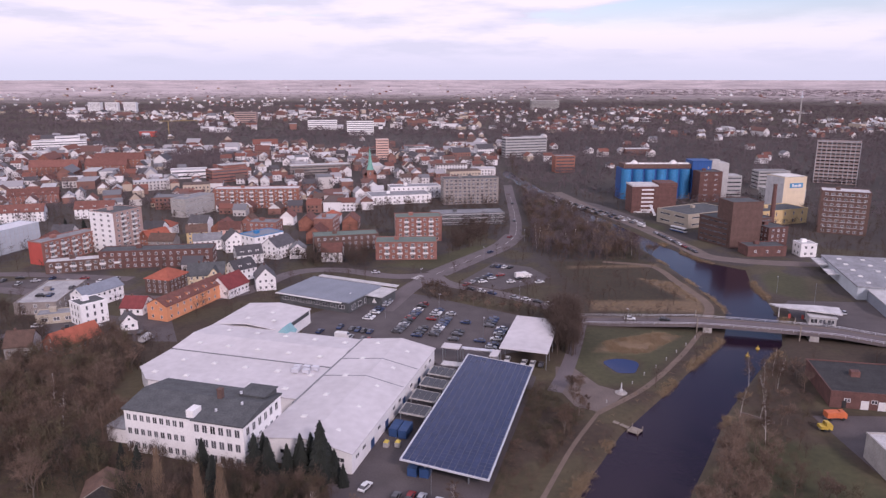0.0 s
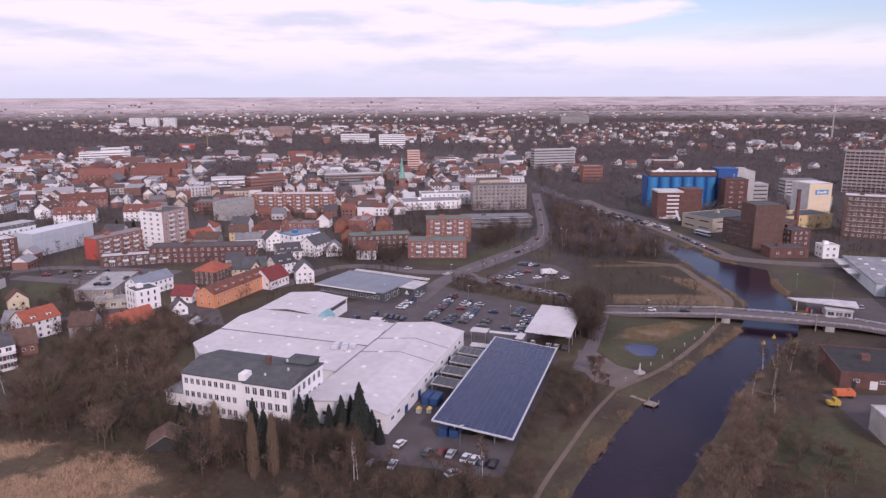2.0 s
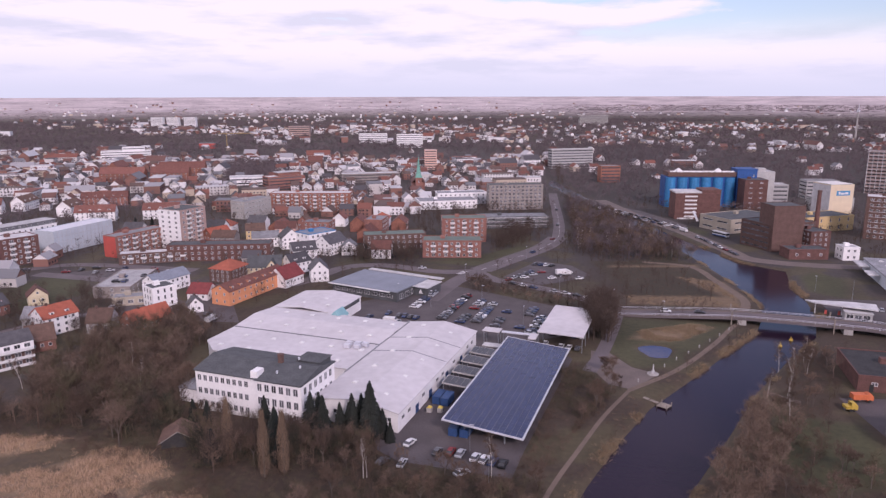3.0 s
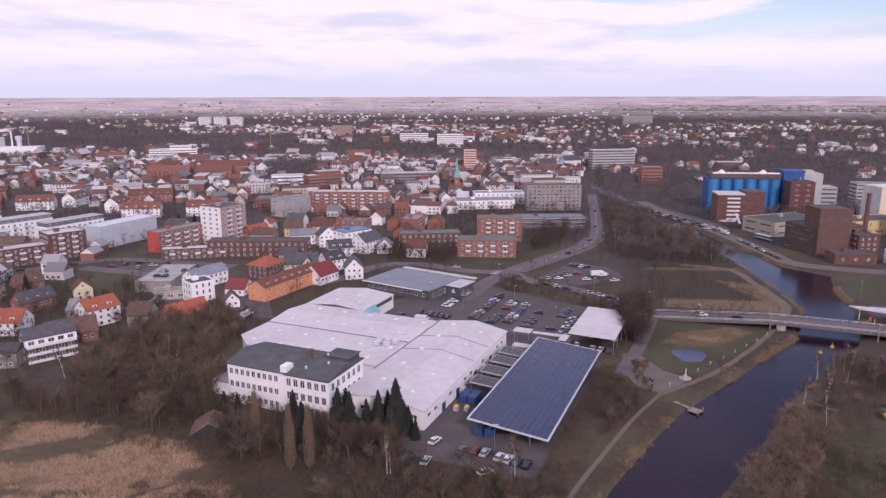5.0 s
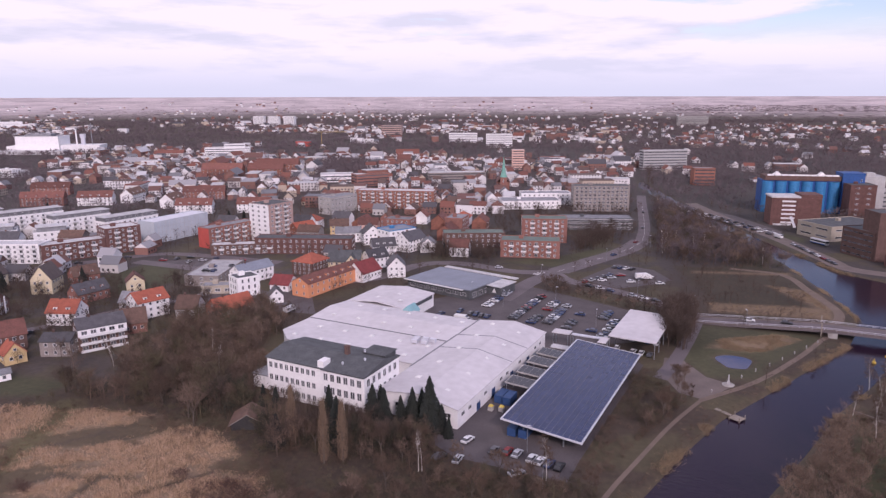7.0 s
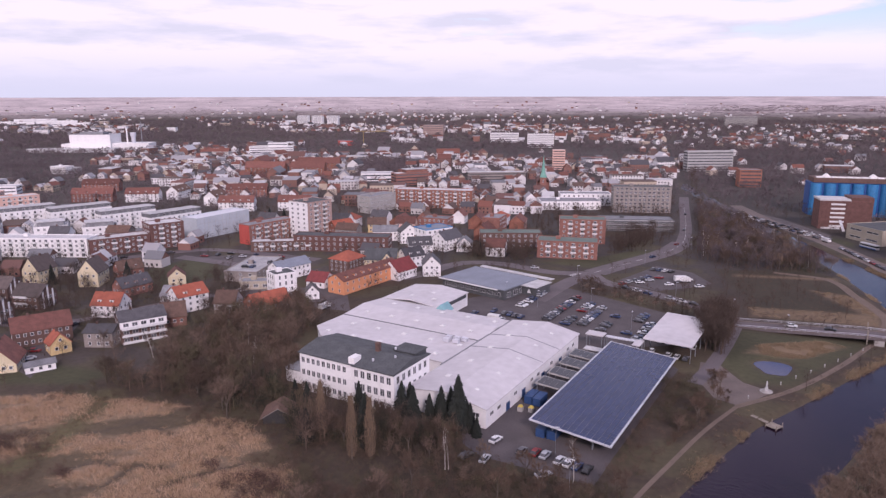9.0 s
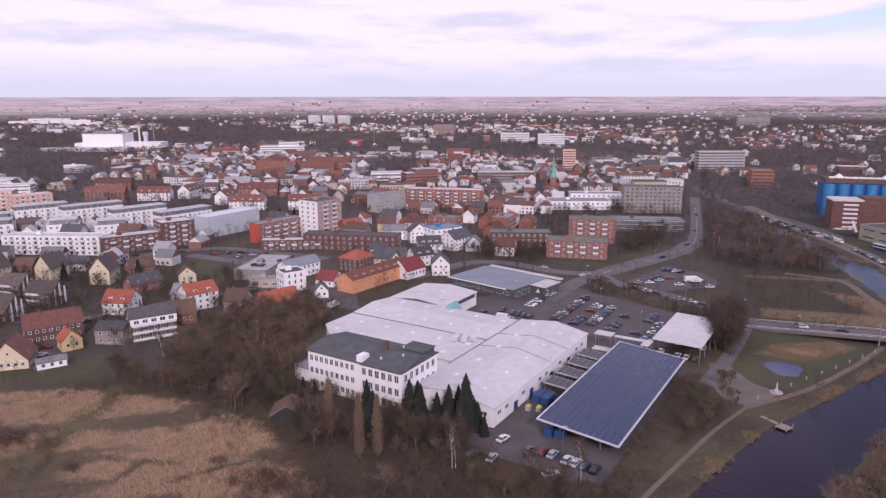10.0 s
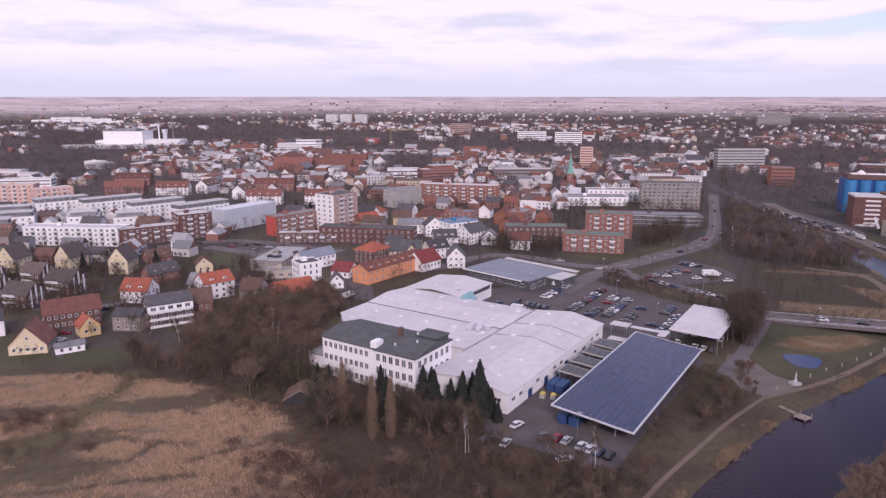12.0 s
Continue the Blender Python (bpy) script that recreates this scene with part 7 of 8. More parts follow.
def scatter(name, temps, spots, material, label, category, rnd):
    """spots: rows of x, y, scale."""
    V, F, o = [], [], 0
    Z = ground_z(spots[:, 0], spots[:, 1])
    for (x, y, s), z in zip(spots, Z):
        tv, tf = temps[rnd.integers(len(temps))]
        a = rnd.uniform(0, math.tau)
        c, q = math.cos(a), math.sin(a)
        P = np.stack([(tv[:, 0] * c - tv[:, 1] * q) * s + x, (tv[:, 0] * q + tv[:, 1] * c) * s + y, tv[:, 2] * s + z], 1)
        V.append(P)
        F.append(tf + o)
        o += len(tv)
    ob = new(name, fast_mesh(name, np.concatenate(V), np.concatenate(F), [material]))
    return tagged(ob, label, category, kind="stuff")


def mask_free(x, y, gap):
    ok = ~inside(RIVER, x, y) & ~inside(POND, x, y)
    for a, b, r in FOOT:
        ok &= (x - a) ** 2 + (y - b) ** 2 > (r + gap) ** 2
    for pts, w in ROADS:
        ok &= edge_distance(pts, x, y, False) > w / 2 + gap
    return ok


PAVED = [[(-62, 293), (-57, 257), (-25, 247), (-2, 243), (22, 254), (40, 262), (42, 286), (20, 300), (-14, 322), (-30, 330), (-45, 312)],
         [(-34, 180), (-28, 163), (-22, 158), (7, 152), (9.5, 163), (28.5, 233), (20, 246), (-4, 248), (-24, 176)],
         [(3, 344), (22, 331), (36, 340), (48, 352), (40, 372), (22, 382)], [(107, 207.5), (108.5, 176), (120, 168), (150, 160), (160, 207.5)],
         [(130, 312), (150, 318), (186, 316), (178, 268), (140, 276)], [(60, 600), (80, 610), (112, 560), (132, 500), (124, 482), (104, 545)],
         [(-236, 330), (-205, 345), (-170, 350), (-160, 330), (-196, 318), (-214, 326)], [(-176, 300), (-140, 290), (-128, 306), (-118, 290), (-104, 262), (-130, 262), (-165, 272)],
         [(33, 242), (30, 224), (36, 210), (46, 205), (57, 222), (50, 228), (43, 240)]]
rg = np.random.default_rng(5)
PATH_INDEX = min(range(len(ROADS)), key=lambda k: ROADS[k][1])


def spots_in(poly, n, lo, hi, gap=0.5, paved=True, feet=True):
    P = np.array(poly)
    x, y = rg.uniform(P[:, 0].min(), P[:, 0].max(), n * 4), rg.uniform(P[:, 1].min(), P[:, 1].max(), n * 4)
    ok = inside(poly, x, y) & (mask_free(x, y, gap) if feet else edge_distance(ROADS[PATH_INDEX][0], x, y, False) > 1.3)
    if paved:
        for q in PAVED:
            ok &= ~inside(q, x, y)
    x, y = x[ok][:n], y[ok][:n]
    return np.stack([x, y, rg.uniform(lo, hi, len(x))], 1)


BUSH = [template(k, 52, 2.6, 2.0, 0.085, False) for k in (1, 2, 3)]
def blades(seed, n, wide, lo, hi, width):
    """A tuft of upright dry blades that lean with the wind."""
    rng = np.random.default_rng(seed)
    v, f = [], []
    for k in range(n):
        a, q = rng.uniform(0, math.tau), wide * math.sqrt(rng.random())
        p = np.array([q * math.cos(a), q * math.sin(a), -0.1])
        L = rng.uniform(lo, hi)
        tip = p + np.array([rng.normal(0, 0.55) + 0.2, rng.normal(0, 0.55), 1.0]) * L
        b = rng.uniform(0, math.tau)
        s_ = np.array([math.cos(b), math.sin(b), 0]) * width / 2
        v += [tuple(p - s_), tuple(p + s_), tuple(tip)]
        f.append((3 * k, 3 * k + 1, 3 * k + 2))
    return np.array(v, np.float32), np.array(f, np.int32)


BLADES = [blades(k, 21, 1.3, 0.5, 1.1, 0.12) for k in (71, 72, 73, 74)]
under = np.concatenate([spots_in(WEST_WOOD, 650, 0.6, 1.3), spots_in(SOUTH_WOOD, 800, 0.5, 1.1), spots_in(STRIP, 420, 0.4, 0.9), spots_in([(22, 222), (31, 228), (38, 206), (34, 192), (24, 176), (14, 152), (10, 160)], 260, 0.4, 1.0, 0.3, True, False), spots_in([(8, 112), (30, 172), (46, 200), (48, 196), (36, 174), (14, 116)], 260, 0.2, 0.55, 0.3, True, False), spots_in(EAST_WOOD, 600, 0.5, 1.0), spots_in(BIRCHWOOD, 400, 0.6, 1.2),
                        spots_in(FIELD, 260, 0.25, 0.6)])
scatter("undergrowth", BUSH, under, M_TWIG, "tangled brown winter undergrowth", "undergrowth", rg)
reed = spots_in(REEDS, 16000, 0.55, 1.05, 0.2, False, False)
lie = np.array([noise.noise(Vector(((x + 0.5 * y) * 0.022, (y - 0.5 * x) * 0.07, 4.0))) + 0.45 * noise.noise(Vector(((x + 0.5 * y) * 0.09, (y - 0.5 * x) * 0.22, 1.0))) for x, y, _ in reed])
reed[:, 2] *= np.clip(1.0 - 1.1 * lie, 0.45, 1.5)
lie += 0.30 * np.array([noise.noise(Vector(((x + 0.5 * y) * 0.16, (y - 0.5 * x) * 0.45, 12.0))) for x, y, _ in reed])
keepers = lie < rg.uniform(-0.04, 0.24, len(reed))
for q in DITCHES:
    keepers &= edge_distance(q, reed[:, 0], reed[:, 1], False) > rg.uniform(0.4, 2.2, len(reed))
keepers &= edge_distance(TRACK, reed[:, 0], reed[:, 1], False) > rg.uniform(1.0, 6.0, len(reed))
rest_ = reed[~keepers].copy()
rest_[:, 2] *= 0.62
scatter("marsh_grass", BLADES, rest_, M_MARSH, "low brown marsh grass between the reeds", "grass", rg)
scatter("reed_bed", BLADES, reed[keepers], M_REED, "dry straw-coloured reed bed", "reeds", rg)
VERGE = [(5, 112), (14.5, 144), (25, 169), (34, 189), (44, 207), (63, 226), (82, 252), (86, 246), (68, 222), (48.5, 196), (36.7, 175), (25, 151), (12, 118)]
scatter("verge_scrub", BUSH, spots_in(VERGE, 330, 0.12, 0.42, 0.3, True, False), M_OLIVE, "low olive scrub on the river verge", "scrub", rg)
scatter("verge_scrub", BUSH, np.concatenate([spots_in(VERGE, 260, 0.12, 0.5, 0.3, True, False), spots_in([(-30, 158), (-22, 150), (9, 146), (14, 166), (9, 160), (6, 154), (-20, 160)], 120, 0.2, 0.7, 0.3, False, False)]), M_TWIG, "low brown scrub on the verge", "scrub", rg)
patch = np.concatenate([spots_in(VERGE, 260, 0.3, 0.6, 0.3, True, False), spots_in(TANS[2], 700, 0.5, 1.1, 0.3, False), spots_in(TANS[0], 260, 0.3, 0.7, 0.3, False), spots_in(TANS[1], 260, 0.3, 0.8, 0.3, False)])
scatter("reed_patch", BLADES, patch[[noise.noise(Vector((x * 0.12, y * 0.12, 2.0))) > -0.15 for x, y, _ in patch]], M_REEDB, "patch of dry reeds in the grass", "reeds", rg)
bank = []
for line in (LEFT_BANK[:12], RIGHT_BANK[:12]):
    for p in smooth_line(line, 0.9):
        for _ in range(6):
            bank.append((p.x + rg.normal() * 0.9 + (-1.2 if line[0] == LEFT_BANK[0] else 1.2), p.y + rg.normal() * 0.8, rg.uniform(0.5, 1.1)))
bank = np.array(bank)
bank = bank[np.abs(bank[:, 1] - 280) > 9]
scatter("bank_reeds", BLADES, bank[[noise.noise(Vector((x * 0.05, y * 0.05, 9.0))) > 0.08 for x, y, _ in bank]], M_REEDB, "dry reeds along the river bank", "reeds", rg)


# ---- the wider town ----
rf = random.Random(23)


def archetypes():
    out = []
    specs = [(11, 9, 5.6, 9.6, "gx", M_WHITE, M_TILE, "white town house with a red-brown roof"), (10, 10, 5.4, 10.2, "gy", M_BRICK, M_TILEB, "brick gabled house with brown tiles"),
             (13, 9.5, 6.2, 10.4, "gx", M_BRICK, M_TILED, "brick town house with a dark roof"), (12, 10, 7.8, 11.8, "gx", M_WHITE, M_TILED, "white three-storey town house with a grey roof"),
             (10, 9, 5.2, 9.6, "gy", M_CREAM, M_TILE, "cream gabled house with a red roof"), (16, 10, 6.2, 10.2, "gx", M_BRICKO, M_TILE, "wide brick house with a red roof"),
             (11, 11, 6.0, 9.8, "hip", M_WHITE, M_TILEO, "white house with an orange hipped roof"), (14, 10, 8.2, 11.6, "gx", M_STONE, M_TILEB, "grey town house with a brown roof")]
    for w, d, h, r, kind, wall, roof, label in specs:
        out.append((w, d, house(0, 0, 0, w, d, h, r, kind, wall, roof, label, 2 if h < 7 else 3, "f" if w > 10.5 else "fl", True, bay=3.4, group="town houses")))
        FOOT.pop()
    flats = [(22, 13, 8.6, 3, M_WHITE, M_FELTL, "white flat-roofed town building"), (26, 16, 6.0, 2, M_GREYW, M_FELTL, "low pale commercial building"), (18, 12, 11.4, 4, M_BRICK, M_FELT, "flat-roofed brick apartment house")]
    for w, d, h, n, wall, roof, label in flats:
        out.append((w, d, block("town_building", 0, 0, 0, w, d, h, n, wall, roof, label, "building", bay=3.6)))
        FOOT.pop()
        if w > 17:
            FOOT.pop() if FOOT and FOOT[-1][1] < 30 else None
    return out


ARCH = archetypes()
_placed = set()


BELT = [(-1093, 985), (-775, 1060), (-635, 1183), (-474, 1296), (-591, 1609), (-884, 1527), (-1440, 1268)]
WEST_PARK = [(-650, 546), (-574, 585), (-586, 664), (-756, 800), (-900, 800), (-900, 700)]
PARK = [(-304, 734), (-245, 752), (-299, 907), (-368, 904)]
SLAB_GREEN = [(-62, 450), (-62, 480), (-70, 500), (-66, 548), (-12, 552), (42, 552), (36, 460), (24, 440), (-4, 395), (-5, 425)]
GREENS = [BELT, WEST_PARK, PARK, SLAB_GREEN]


def bearing(x, y):
    return math.degrees(math.atan2(x, y))


def street_turn(x, y):
    return 14 + 26 * noise.noise(Vector((x * 0.004, y * 0.004, 7.0)))


def fill_town():
    count = 0
    cells = [(i, j) for i in range(-52, 30) for j in range(10, 42)]
    rf.shuffle(cells)
    cells.sort(key=lambda c: c[1])
    for i, j in cells:
        x, y = i * 16.5 + rf.uniform(-3, 3), j * 16.0 + rf.uniform(-3, 3)
        r, b = math.hypot(x, y), bearing(x, y)
        if not -57 < b < 34 or (r < 345 and not (x < -262 and y > 212)) or (x > -150 and r < 390) or (x > -60 and r < 450) or (x > -310 and 250 < y < 330) or r > 500 or (x > 44 and y < 780) or (x > 25 and y < 420):
            continue
        if math.hypot(x - (-253), y - 372) < 26 or math.hypot(x - (-254), y - 316) < 24:
            continue
        if x > -40 and y < 372 or (-40 < x < 60 and y < 384):
            continue
        for polys in (LAWNS, PAVED, GREENS, [REEDS, WEST_WOOD]):
            if any(inside(p, x, y) for p in polys):
                break
        else:
            w, d, ob = rf.choice((ARCH if rf.random() < 0.9 else ARCH[-3:]) if r > 380 else ARCH[:5])
            if not free(x, y, max(w, d) * (0.55 if r > 330 else 0.42)) or rf.random() < 0.12:
                continue
            turn = street_turn(x, y) + rf.choice((0, 0, 90)) + rf.uniform(-4, 4)
            px, py = rot_from(x, y, turn, -w / 2, -d / 2)
            m = pose(px, py, 0, 0, 0, turn)
            if ob.name in _placed:
                copy_thing(ob, m)
            else:
                ob.matrix_basis = m
                _placed.add(ob.name)
            FOOT.append((x, y, max(w, d) * 0.55))
            count += 1
    return count


fill_town()
for w, d, ob in ARCH:
    if ob.name not in _placed:
        ob.matrix_basis = pose(-640 - w, 620 + d * 3, 0)

M_FARWALL = island_mat("far_walls", [(0.66, 0.63, 0.62), (0.50, 0.47, 0.45), (0.20, 0.105, 0.085), (0.72, 0.70, 0.70), (0.62, 0.60, 0.59), (0.46, 0.38, 0.30), (0.24, 0.12, 0.095), (0.66, 0.64, 0.64)])
M_FARROOF = island_mat("far_roofs", [(0.15, 0.062, 0.048), (0.075, 0.07, 0.076), (0.19, 0.074, 0.054), (0.11, 0.072, 0.06), (0.46, 0.45, 0.46), (0.14, 0.072, 0.06), (0.16, 0.16, 0.17), (0.30, 0.29, 0.30)])


def far_houses(count, r0, r1, name, gap=7):
    fm = Form()
    x, y = [], []
    n = 0
    while n < count:
        r = math.sqrt(rf.uniform(r0 * r0, r1 * r1))
        b = radians(rf.uniform(-58, 36))
        px, py = r * math.sin(b), r * math.cos(b)
        wood = noise.noise(Vector((px * 0.0022, py * 0.0030, 2.0))) + 0.4 * noise.noise(Vector((px * 0.009, py * 0.012, 5.0)))
        n += 0.34
        if wood > (0.28 if r < 950 else rf.uniform(-0.25, 0.3)) or (px > 30 and py < 790) or math.hypot(px + 860, py - 905) < 105 or any(inside(q, px, py) for q in GREENS) or (r < 640 and (px > -62 or any(inside(q, px, py) for q in LAWNS + PAVED))) or not free(px, py, gap):
            continue
        if px > 40 and rf.random() < (0.92 if r < 1300 else 0.45):
            continue
        n += 0.66
        FOOT.append((px, py, gap)) if r < 900 else None
        big = r < 2600 and rf.random() < (0.13 if px < 40 else 0.05)
        w, d, h = (rf.uniform(16, 34), rf.uniform(10, 15), rf.uniform(6, 11)) if big else (rf.uniform(7.5, 13), rf.uniform(7, 9.5), rf.uniform(3.4, 6.8))
        t = radians(street_turn(px, py) + rf.choice((0, 90)) + rf.uniform(-6, 6))
        c, s = math.cos(t), math.sin(t)
        gz = float(ground_z(px, py))

        def W(a, b_, z):
            return (px + a * c - b_ * s, py + a * s + b_ * c, gz + z)
        X, Y = w / 2, d / 2
        fm.add([W(-X, -Y, -1), W(X, -Y, -1), W(X, Y, -1), W(-X, Y, -1), W(-X, -Y, h), W(X, -Y, h), W(X, Y, h), W(-X, Y, h)], [(0, 1, 5, 4), (1, 2, 6, 5), (2, 3, 7, 6), (3, 0, 4, 7)], 0)
        if big and rf.random() < 0.7:
            fm.add([W(-X - .2, -Y - .2, h), W(X + .2, -Y - .2, h), W(X + .2, Y + .2, h), W(-X - .2, Y + .2, h), W(-X - .2, -Y - .2, h + .5), W(X + .2, -Y - .2, h + .5), W(X + .2, Y + .2, h + .5), W(-X - .2, Y + .2, h + .5)],
                   [(0, 1, 5, 4), (1, 2, 6, 5), (2, 3, 7, 6), (3, 0, 4, 7), (4, 5, 6, 7)], 3 if rf.random() < 0.3 else 1)
        else:
            q = h + d * rf.uniform(0.34, 0.5)
            o = 0.4
            fm.add([W(-X - o, -Y - o, h - .2), W(X + o, -Y - o, h - .2), W(X + o, Y + o, h - .2), W(-X - o, Y + o, h - .2), W(-X - o, 0, q), W(X + o, 0, q)], [(0, 1, 5, 4), (2, 3, 4, 5)], 1)
            fm.add([W(-X, -Y, h), W(-X, Y, h), W(-X, 0, q - .2), W(X, -Y, h), W(X, Y, h), W(X, 0, q - .2)], [(0, 2, 1), (3, 4, 5)], 0)
        if r < 1300:
            for z in np.arange(1.5, h - 0.6, 2.8):
                for side in (-1, 1):
                    for k in range(int(w / 3)):
                        a = -X + 1.6 + k * 3
                        yy = side * (Y + 0.04)
                        fm.add([W(a - .6, yy, z - .6), W(a + .6, yy, z - .6), W(a + .6, yy, z + .7), W(a - .6, yy, z + .7)], [(0, 1, 2, 3) if side < 0 else (3, 2, 1, 0)], 2)
    ob = new(name, fm.mesh(name, M_FARWALL, M_FARROOF, M_GLASS, M_FELTL))
    tagged(ob, "distant town of white and brick houses with red roofs", "town", kind="stuff")


far_houses(420, 385, 600, "small_town_houses", 4.5)
far_houses(1500, 480, 1050, "far_houses")
far_houses(2300, 1000, 2300, "far_houses")
far_houses(520, 2200, 3300, "far_houses")
far_houses(220, 3200, 4300, "far_houses")

# trees through the town and beyond

def sapling(seed, h, wide, n, w=0.042):
    """A slim bare tree: trunk, a dozen limbs and fine upturned twigs along them."""
    rng = np.random.default_rng(seed)
    v, f = [], []

    def spike(p, q, w, turns=3):
        d = q - p
        a = np.cross(d, rng.normal(size=3))
        a = a / (np.linalg.norm(a) + 1e-9) * w
        b = np.cross(d, a)
        b = b / (np.linalg.norm(b) + 1e-9) * w
        for k in range(turns):
            t0, t1 = k * math.tau / 3, (k + 1) * math.tau / 3
            o = len(v)
            v.extend([tuple(p + a * math.cos(t0) + b * math.sin(t0)), tuple(p + a * math.cos(t1) + b * math.sin(t1)), tuple(q)])
            f.append((o, o + 1, o + 2))

    top = np.array([rng.normal(0, 0.4), rng.normal(0, 0.4), h * 0.92])
    spike(np.array([0, 0, -0.3]), top, 0.017 * h)
    limbs = []
    for k in range(13):
        u = rng.uniform(0.22, 0.8)
        a = k * 2.4 + rng.uniform(-0.5, 0.5)
        reach = wide * (1.12 - 0.72 * u) * rng.uniform(0.6, 1.1)
        p = top * u
        q = p + np.array([math.cos(a) * reach, math.sin(a) * reach, reach * rng.uniform(0.5, 1.15)])
        spike(p, q, 0.006 * h)
        limbs.append((p, q))
    limbs.append((top * 0.5, top * 1.05))
    for k in range(n):
        p, q = limbs[rng.integers(len(limbs))]
        u = rng.uniform(0.25, 1.0)
        c = p + (q - p) * u + rng.normal(0, 0.30 + 0.25 * u, 3)
        d = (q - p) / (np.linalg.norm(q - p) + 1e-9) * 0.7 + np.array([0, 0, 0.45]) + rng.normal(0, 0.5, 3)
        L = rng.uniform(0.05, 0.13) * h
        spike(c, c + d / np.linalg.norm(d) * L, rng.uniform(0.7, 1.3) * w, 1)
    return np.array(v, np.float32), np.array(f, np.int32)


MIDT = [sapling(k, 10, 4.4, 62, 0.12) for k in range(10, 16)]
LOWT = [template(k, 26, 10, 5.0, 0.7) for k in range(20, 25)]
CLUMP = [template(k, 22, 11, 9.0, 1.9, False) for k in range(30, 35)]
HEDGE = [template(k, 20, 6.5, 24.0, 2.4, False) for k in range(36, 40)]


def wide_spots(n, r0, r1, lo, hi, gap, pick):
    r = np.sqrt(rg.uniform(r0 * r0, r1 * r1, n))
    b = np.radians(rg.uniform(-60, 38, n))
    x, y = r * np.sin(b), r * np.cos(b)
    ok = mask_free(x, y, gap)
    for q in PAVED + LAWNS:
        ok &= ~inside(q, x, y)
    ok &= ~((x > 100) & (x < 200) & (y < 480) & (y > 250))
    w = np.array([noise.noise(Vector((a * 0.0022, c * 0.0030, 2.0))) + 0.4 * noise.noise(Vector((a * 0.009, c * 0.012, 5.0))) for a, c in zip(x, y)])
    ok &= w > pick + rg.normal(0, 0.12, n)
    return np.stack([x, y, rg.uniform(lo, hi, n)], 1)[ok]



NEART = [sapling(k, 10, 4.2, 430, 0.05) for k in range(60, 67)]
thick = np.concatenate([spots_in(WEST_WOOD, 250, 0.5, 1.25), spots_in(WOOD_EDGE, 90, 0.5, 1.1), spots_in(SOUTH_WOOD, 150, 0.3, 0.7), spots_in(STRIP, 60, 0.3, 0.65), spots_in(EAST_WOOD, 75, 0.4, 0.85), spots_in(BIRCHWOOD, 200, 0.6, 1.1),
                        spots_in([(-66, 172), (-66, 164), (-24, 160), (-26, 170)], 46, 0.35, 0.7),
                        np.array([(*campus(u, v).translation.xy, q) for u, v, q in zip(rg.uniform(-68, -5, 75), rg.uniform(-15, -8.5, 75), rg.uniform(0.35, 0.72, 75))])])
draw = rg.random(len(thick))
north = (thick[:, 1] > 186) & (thick[:, 0] < -80)
draw[north] = 0.25 + 0.75 * draw[north]
scatter("thicket", NEART, thick[draw < 0.34], M_TWIGD, "thicket of dark bare saplings", "thicket", rg)
scatter("thicket", NEART, thick[(draw >= 0.34) & (draw < 0.64)], M_TWIG, "thicket of bare brown saplings", "thicket", rg)
scatter("thicket", NEART, thick[draw >= 0.86], M_TWIGL, "thicket of pale bare saplings", "thicket", rg)
scatter("thicket", NEART, thick[(draw >= 0.64) & (draw < 0.86)], M_OLIVE, "thicket of mossy green-brown saplings", "thicket", rg)
scatter("evergreens", NEART, np.concatenate([spots_in([(-98, 162), (-98, 178), (-84, 180), (-82, 164)], 12, 0.6, 0.95), spots_in([(-82, 160), (-72, 150), (-66, 150), (-70, 162)], 9, 0.7, 1.0), spots_in([(-58, 158), (-44, 152), (-38, 158), (-50, 166)], 9, 0.5, 0.8)]), M_IVY, "dark ivy-covered trees", "trees", rg)
scatter("dark_trees", NEART, np.concatenate([spots_in([(38, 290), (37.5, 250), (46, 250), (50, 290)], 85, 0.9, 1.35, -1.0, False, False), spots_in([(-80, 172), (-80, 156), (-60, 150), (-36, 158), (-36, 168)], 26, 0.5, 0.9)]), M_TWIGD, "dense dark bare trees", "trees", rg)
scatter("ivy_scrub", BUSH, np.concatenate([spots_in(WEST_WOOD, 110, 0.8, 1.5), spots_in([(-80, 170), (-78, 150), (-40, 150), (-30, 166)], 60, 0.9, 1.8), spots_in(BIRCHWOOD, 50, 0.8, 1.6)]), M_IVY, "dark evergreen scrub under the trees", "scrub", rg)
scatter("olive_scrub", BUSH, np.concatenate([spots_in(STRIP, 160, 0.5, 1.2), spots_in([(24, 222), (31, 226), (38, 204), (34, 192), (26, 187), (20, 190)], 110, 0.6, 1.6, 0.3, False, False), spots_in(EAST_WOOD, 170, 0.5, 1.2), spots_in(SOUTH_WOOD, 260, 0.5, 1.3), spots_in(WEST_WOOD, 380, 0.5, 1.1), spots_in([(-40, 160), (-30, 140), (14, 136), (16, 152), (-20, 156)], 150, 0.4, 1.0)]), M_OLIVE, "olive brown brambles between the trees", "scrub", rg)
scatter("garden_trees", NEART, np.concatenate([spots_in(GARDENS, 270, 0.4, 0.9, 0.8), spots_in(JUNCTION, 80, 0.4, 0.95, 0.0), spots_in(FLAT_GREEN, 70, 0.5, 0.95, 0.0), spots_in(SLAB_GREEN, 90, 0.6, 1.1, 0.0)]), M_TWIGD, "bare dark trees in the gardens", "trees", rg)
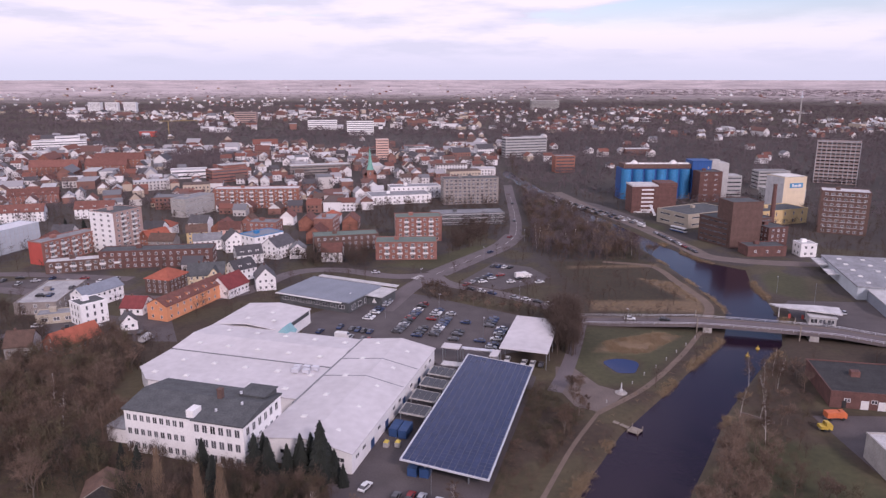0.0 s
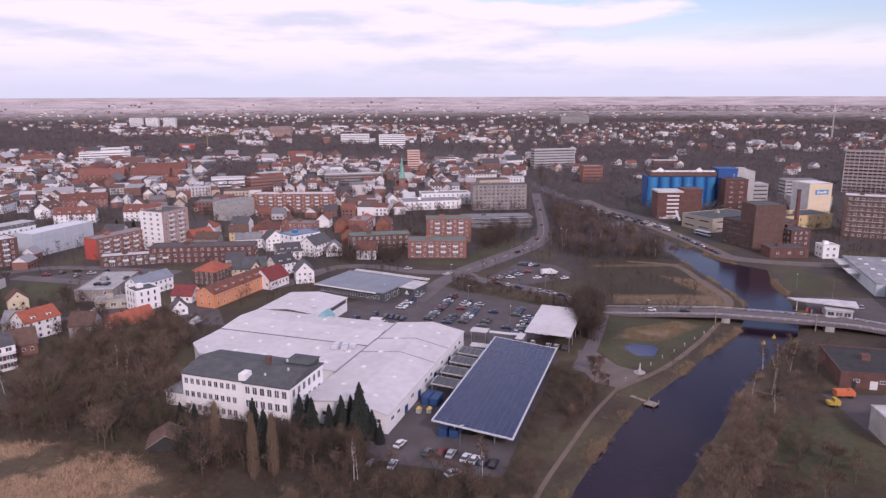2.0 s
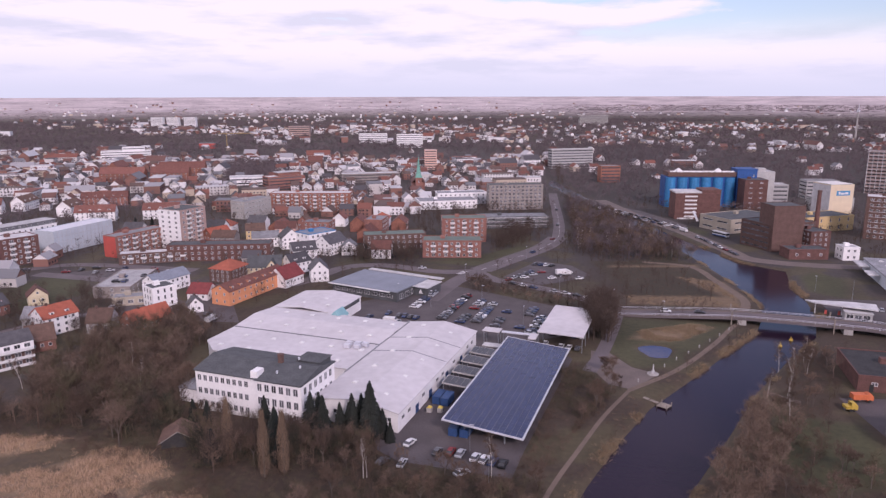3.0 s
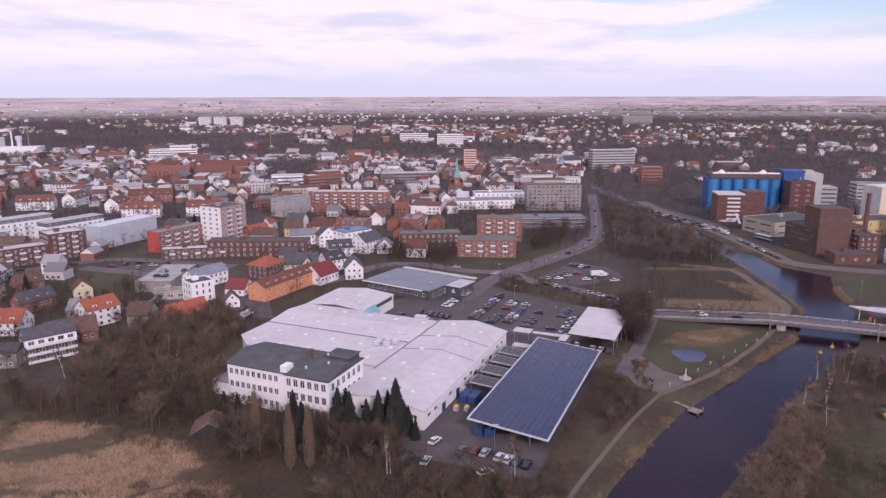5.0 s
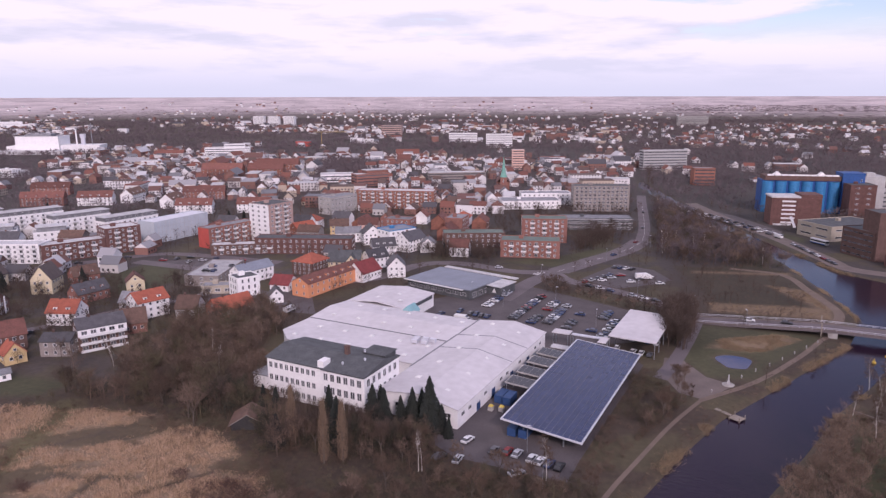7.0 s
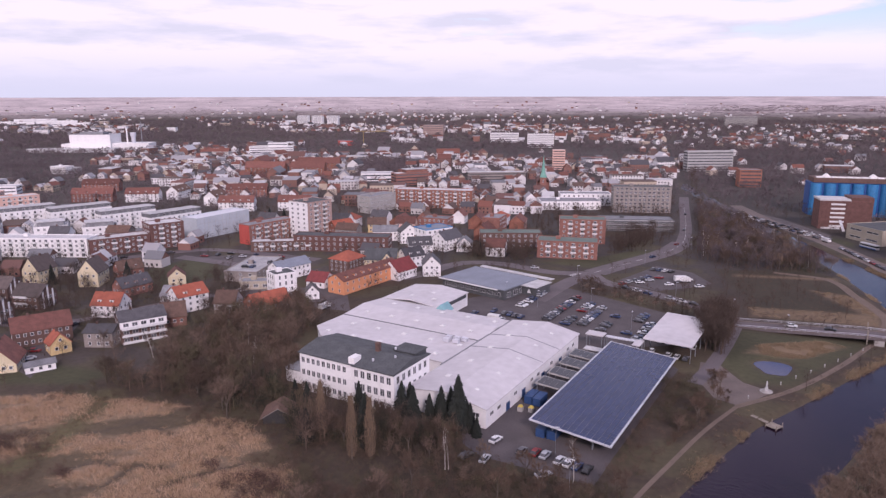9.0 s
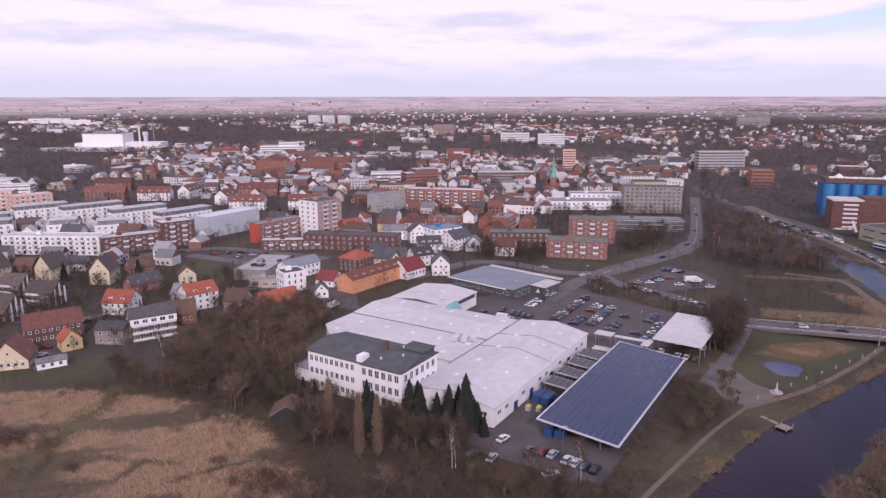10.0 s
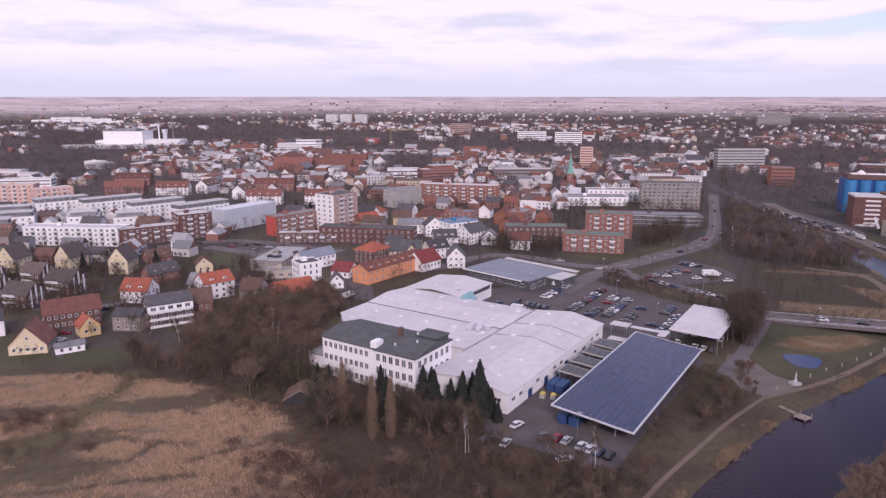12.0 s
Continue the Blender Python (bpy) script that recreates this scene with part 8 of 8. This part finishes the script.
scatter("garden_scrub", BUSH, np.concatenate([spots_in(GARDENS, 620, 0.4, 1.2, 0.6), spots_in(FLAT_GREEN, 60, 0.5, 1.2), spots_in(JUNCTION, 80, 0.5, 1.2)]), M_OLIVE, "hedges and shrubs between the houses", "scrub", rg)
scatter("birch_thicket", NEART, spots_in(BIRCHWOOD, 210, 0.7, 1.15), M_FARWOOD, "purple-brown bare saplings", "thicket", rg)
fringe = np.array([(p.x + rg.normal() * 3.2 - 0.5, p.y + rg.normal() * 3.2 + 2.0, rg.uniform(0.4, 1.1)) for p in smooth_line(REEDS[2:10], 1.0) for _ in range(3)])
scatter("olive_scrub", BUSH, fringe[::2], M_OLIVE, "olive brown brambles along the reeds", "scrub", rg)
scatter("brush", BUSH, fringe[1::2], M_TWIG, "brown brush along the reeds", "brush", rg)
scatter("brush", BUSH, np.concatenate([spots_in([(-80, 130), (-66, 128), (-40, 120), (-30, 96), (-66, 100)], 170, 0.6, 1.3), spots_in([(-150, 134), (-132, 138), (-122, 116), (-138, 104)], 130, 0.5, 1.1), spots_in([(-110, 164), (-66, 146), (-60, 134), (-66, 132), (-90, 148), (-112, 156)], 110, 0.5, 1.0), spots_in(REEDS, 120, 0.4, 0.9)]), M_TWIG, "reddish brown brush in the reeds", "brush", rg)
HEDGEROW = [(-12, 316), (18, 303), (42, 287), (46, 293), (22, 312), (-6, 328)]
scatter("hedge_trees", NEART, spots_in(HEDGEROW, 34, 0.35, 0.65, 0.0, False), M_TWIGD, "dark bare saplings along the car park", "trees", rg)
scatter("hedge_scrub", BUSH, spots_in(HEDGEROW, 110, 0.4, 0.9, 0.0, False), M_TWIG, "brown hedge beside the car park", "hedge", rg)
scatter("bank_trees", NEART, spots_in([(48, 124), (54, 146), (68, 176), (80, 196), (88, 192), (76, 168), (64, 142), (58, 122)], 46, 0.6, 1.15, 0.3, False), M_TWIGL, "tall pale bare trees on the river bank", "trees", rg)
glade = spots_in([(-72, 152), (-64, 136), (-40, 132), (-36, 148), (-50, 152)], 240, 0.25, 0.7, 0.0, False, False)
scatter("glade_scrub", BUSH, glade[::2], M_TWIG, "low brown scrub below the poplars", "scrub", rg)
scatter("glade_scrub", BUSH, glade[1::2], M_OLIVE, "low olive scrub below the poplars", "scrub", rg)
pile = np.array([(-20 + rg.normal() * 3.2, 147.5 + rg.normal() * 1.1, rg.uniform(0.4, 0.8)) for _ in range(60)])
scatter("brush_pile", BLADES, pile, M_REEDB, "heap of cut pale branches", "brush pile", rg)
M_BRUSHRED = mat("red_brown_shrubs", (0.105, 0.060, 0.046), 0.95, 0.4, 0.3, bump=0)
clumps = np.array([(cx + rg.normal() * sp, cy + rg.normal() * sp * 0.6, rg.uniform(0.6, 1.5)) for cx, cy, sp, n in ((-147, 127, 5, 60), (-86, 134, 1.3, 10), (-70, 131, 5, 60), (-57, 123, 7, 90), (-118, 120, 1.5, 10)) for _ in range(n)])
scatter("brush", BUSH, clumps, M_BRUSHRED, "red-brown shrubs standing in the reeds", "brush", rg)
avenue = np.array([(x + sd * rg.uniform(9, 16), y + rg.uniform(-4, 4), rg.uniform(0.6, 1.05)) for x, y in ((p.x, p.y) for p in smooth_line(MAIN[4:], 9)) for sd in (-1, 1, 1)])
avenue = avenue[mask_free(avenue[:, 0], avenue[:, 1], 0.5)]
scatter("town_trees", MIDT, np.concatenate([wide_spots(4200, 235, 620, 0.4, 0.95, 1.5, -0.7), avenue]), M_TWIGD, "bare brown trees between the houses", "trees", rg)
east = wide_spots(11000, 600, 1500, 0.6, 1.1, 0.0, -0.9)
east = east[(east[:, 0] > 60) & (east[:, 1] > 640)]
scatter("town_trees", LOWT, np.concatenate([wide_spots(10500, 560, 1300, 0.5, 1.1, -2.5, -0.65), east]), M_FARWOOD, "bare brown trees across the town", "trees", rg)
scatter("far_woods", CLUMP, wide_spots(11500, 1200, 2700, 0.7, 1.2, 0.0, -0.3), M_FARWOOD, "far brown winter woods", "woods", rg)
ridge = wide_spots(9000, 3500, 4050, 0.6, 1.1, 0.0, -2.0)
ridge = ridge[np.degrees(np.arctan2(ridge[:, 0], ridge[:, 1])) > 3 + rg.normal(0, 2, len(ridge)) + (ridge[:, 1] - 3500) / 150]
scatter("far_woods", HEDGE, ridge, M_FARWOOD, "far wooded ridge on the skyline", "woods", rg)

for poly, n, lo, hi in ((BELT, 2600, 0.6, 1.0), (WEST_PARK, 700, 0.5, 0.9), (PARK, 300, 0.9, 1.4)):
    scatter("park_woods", LOWT, spots_in(poly, n, lo, hi, 0.0, False), M_FARWOOD, "dense dark belt of bare park trees", "woods", rg)
rim = wide_spots(11000, 2600, 4200, 0.6, 1.1, 0.0, -0.2)
rim = rim[rg.random(len(rim)) < np.clip((4200 - np.hypot(rim[:, 0], rim[:, 1])) / 1300, 0.04, 1) ** 1.6]
scatter("far_woods", HEDGE, rim, M_FARWOOD, "far brown winter woods", "woods", rg)
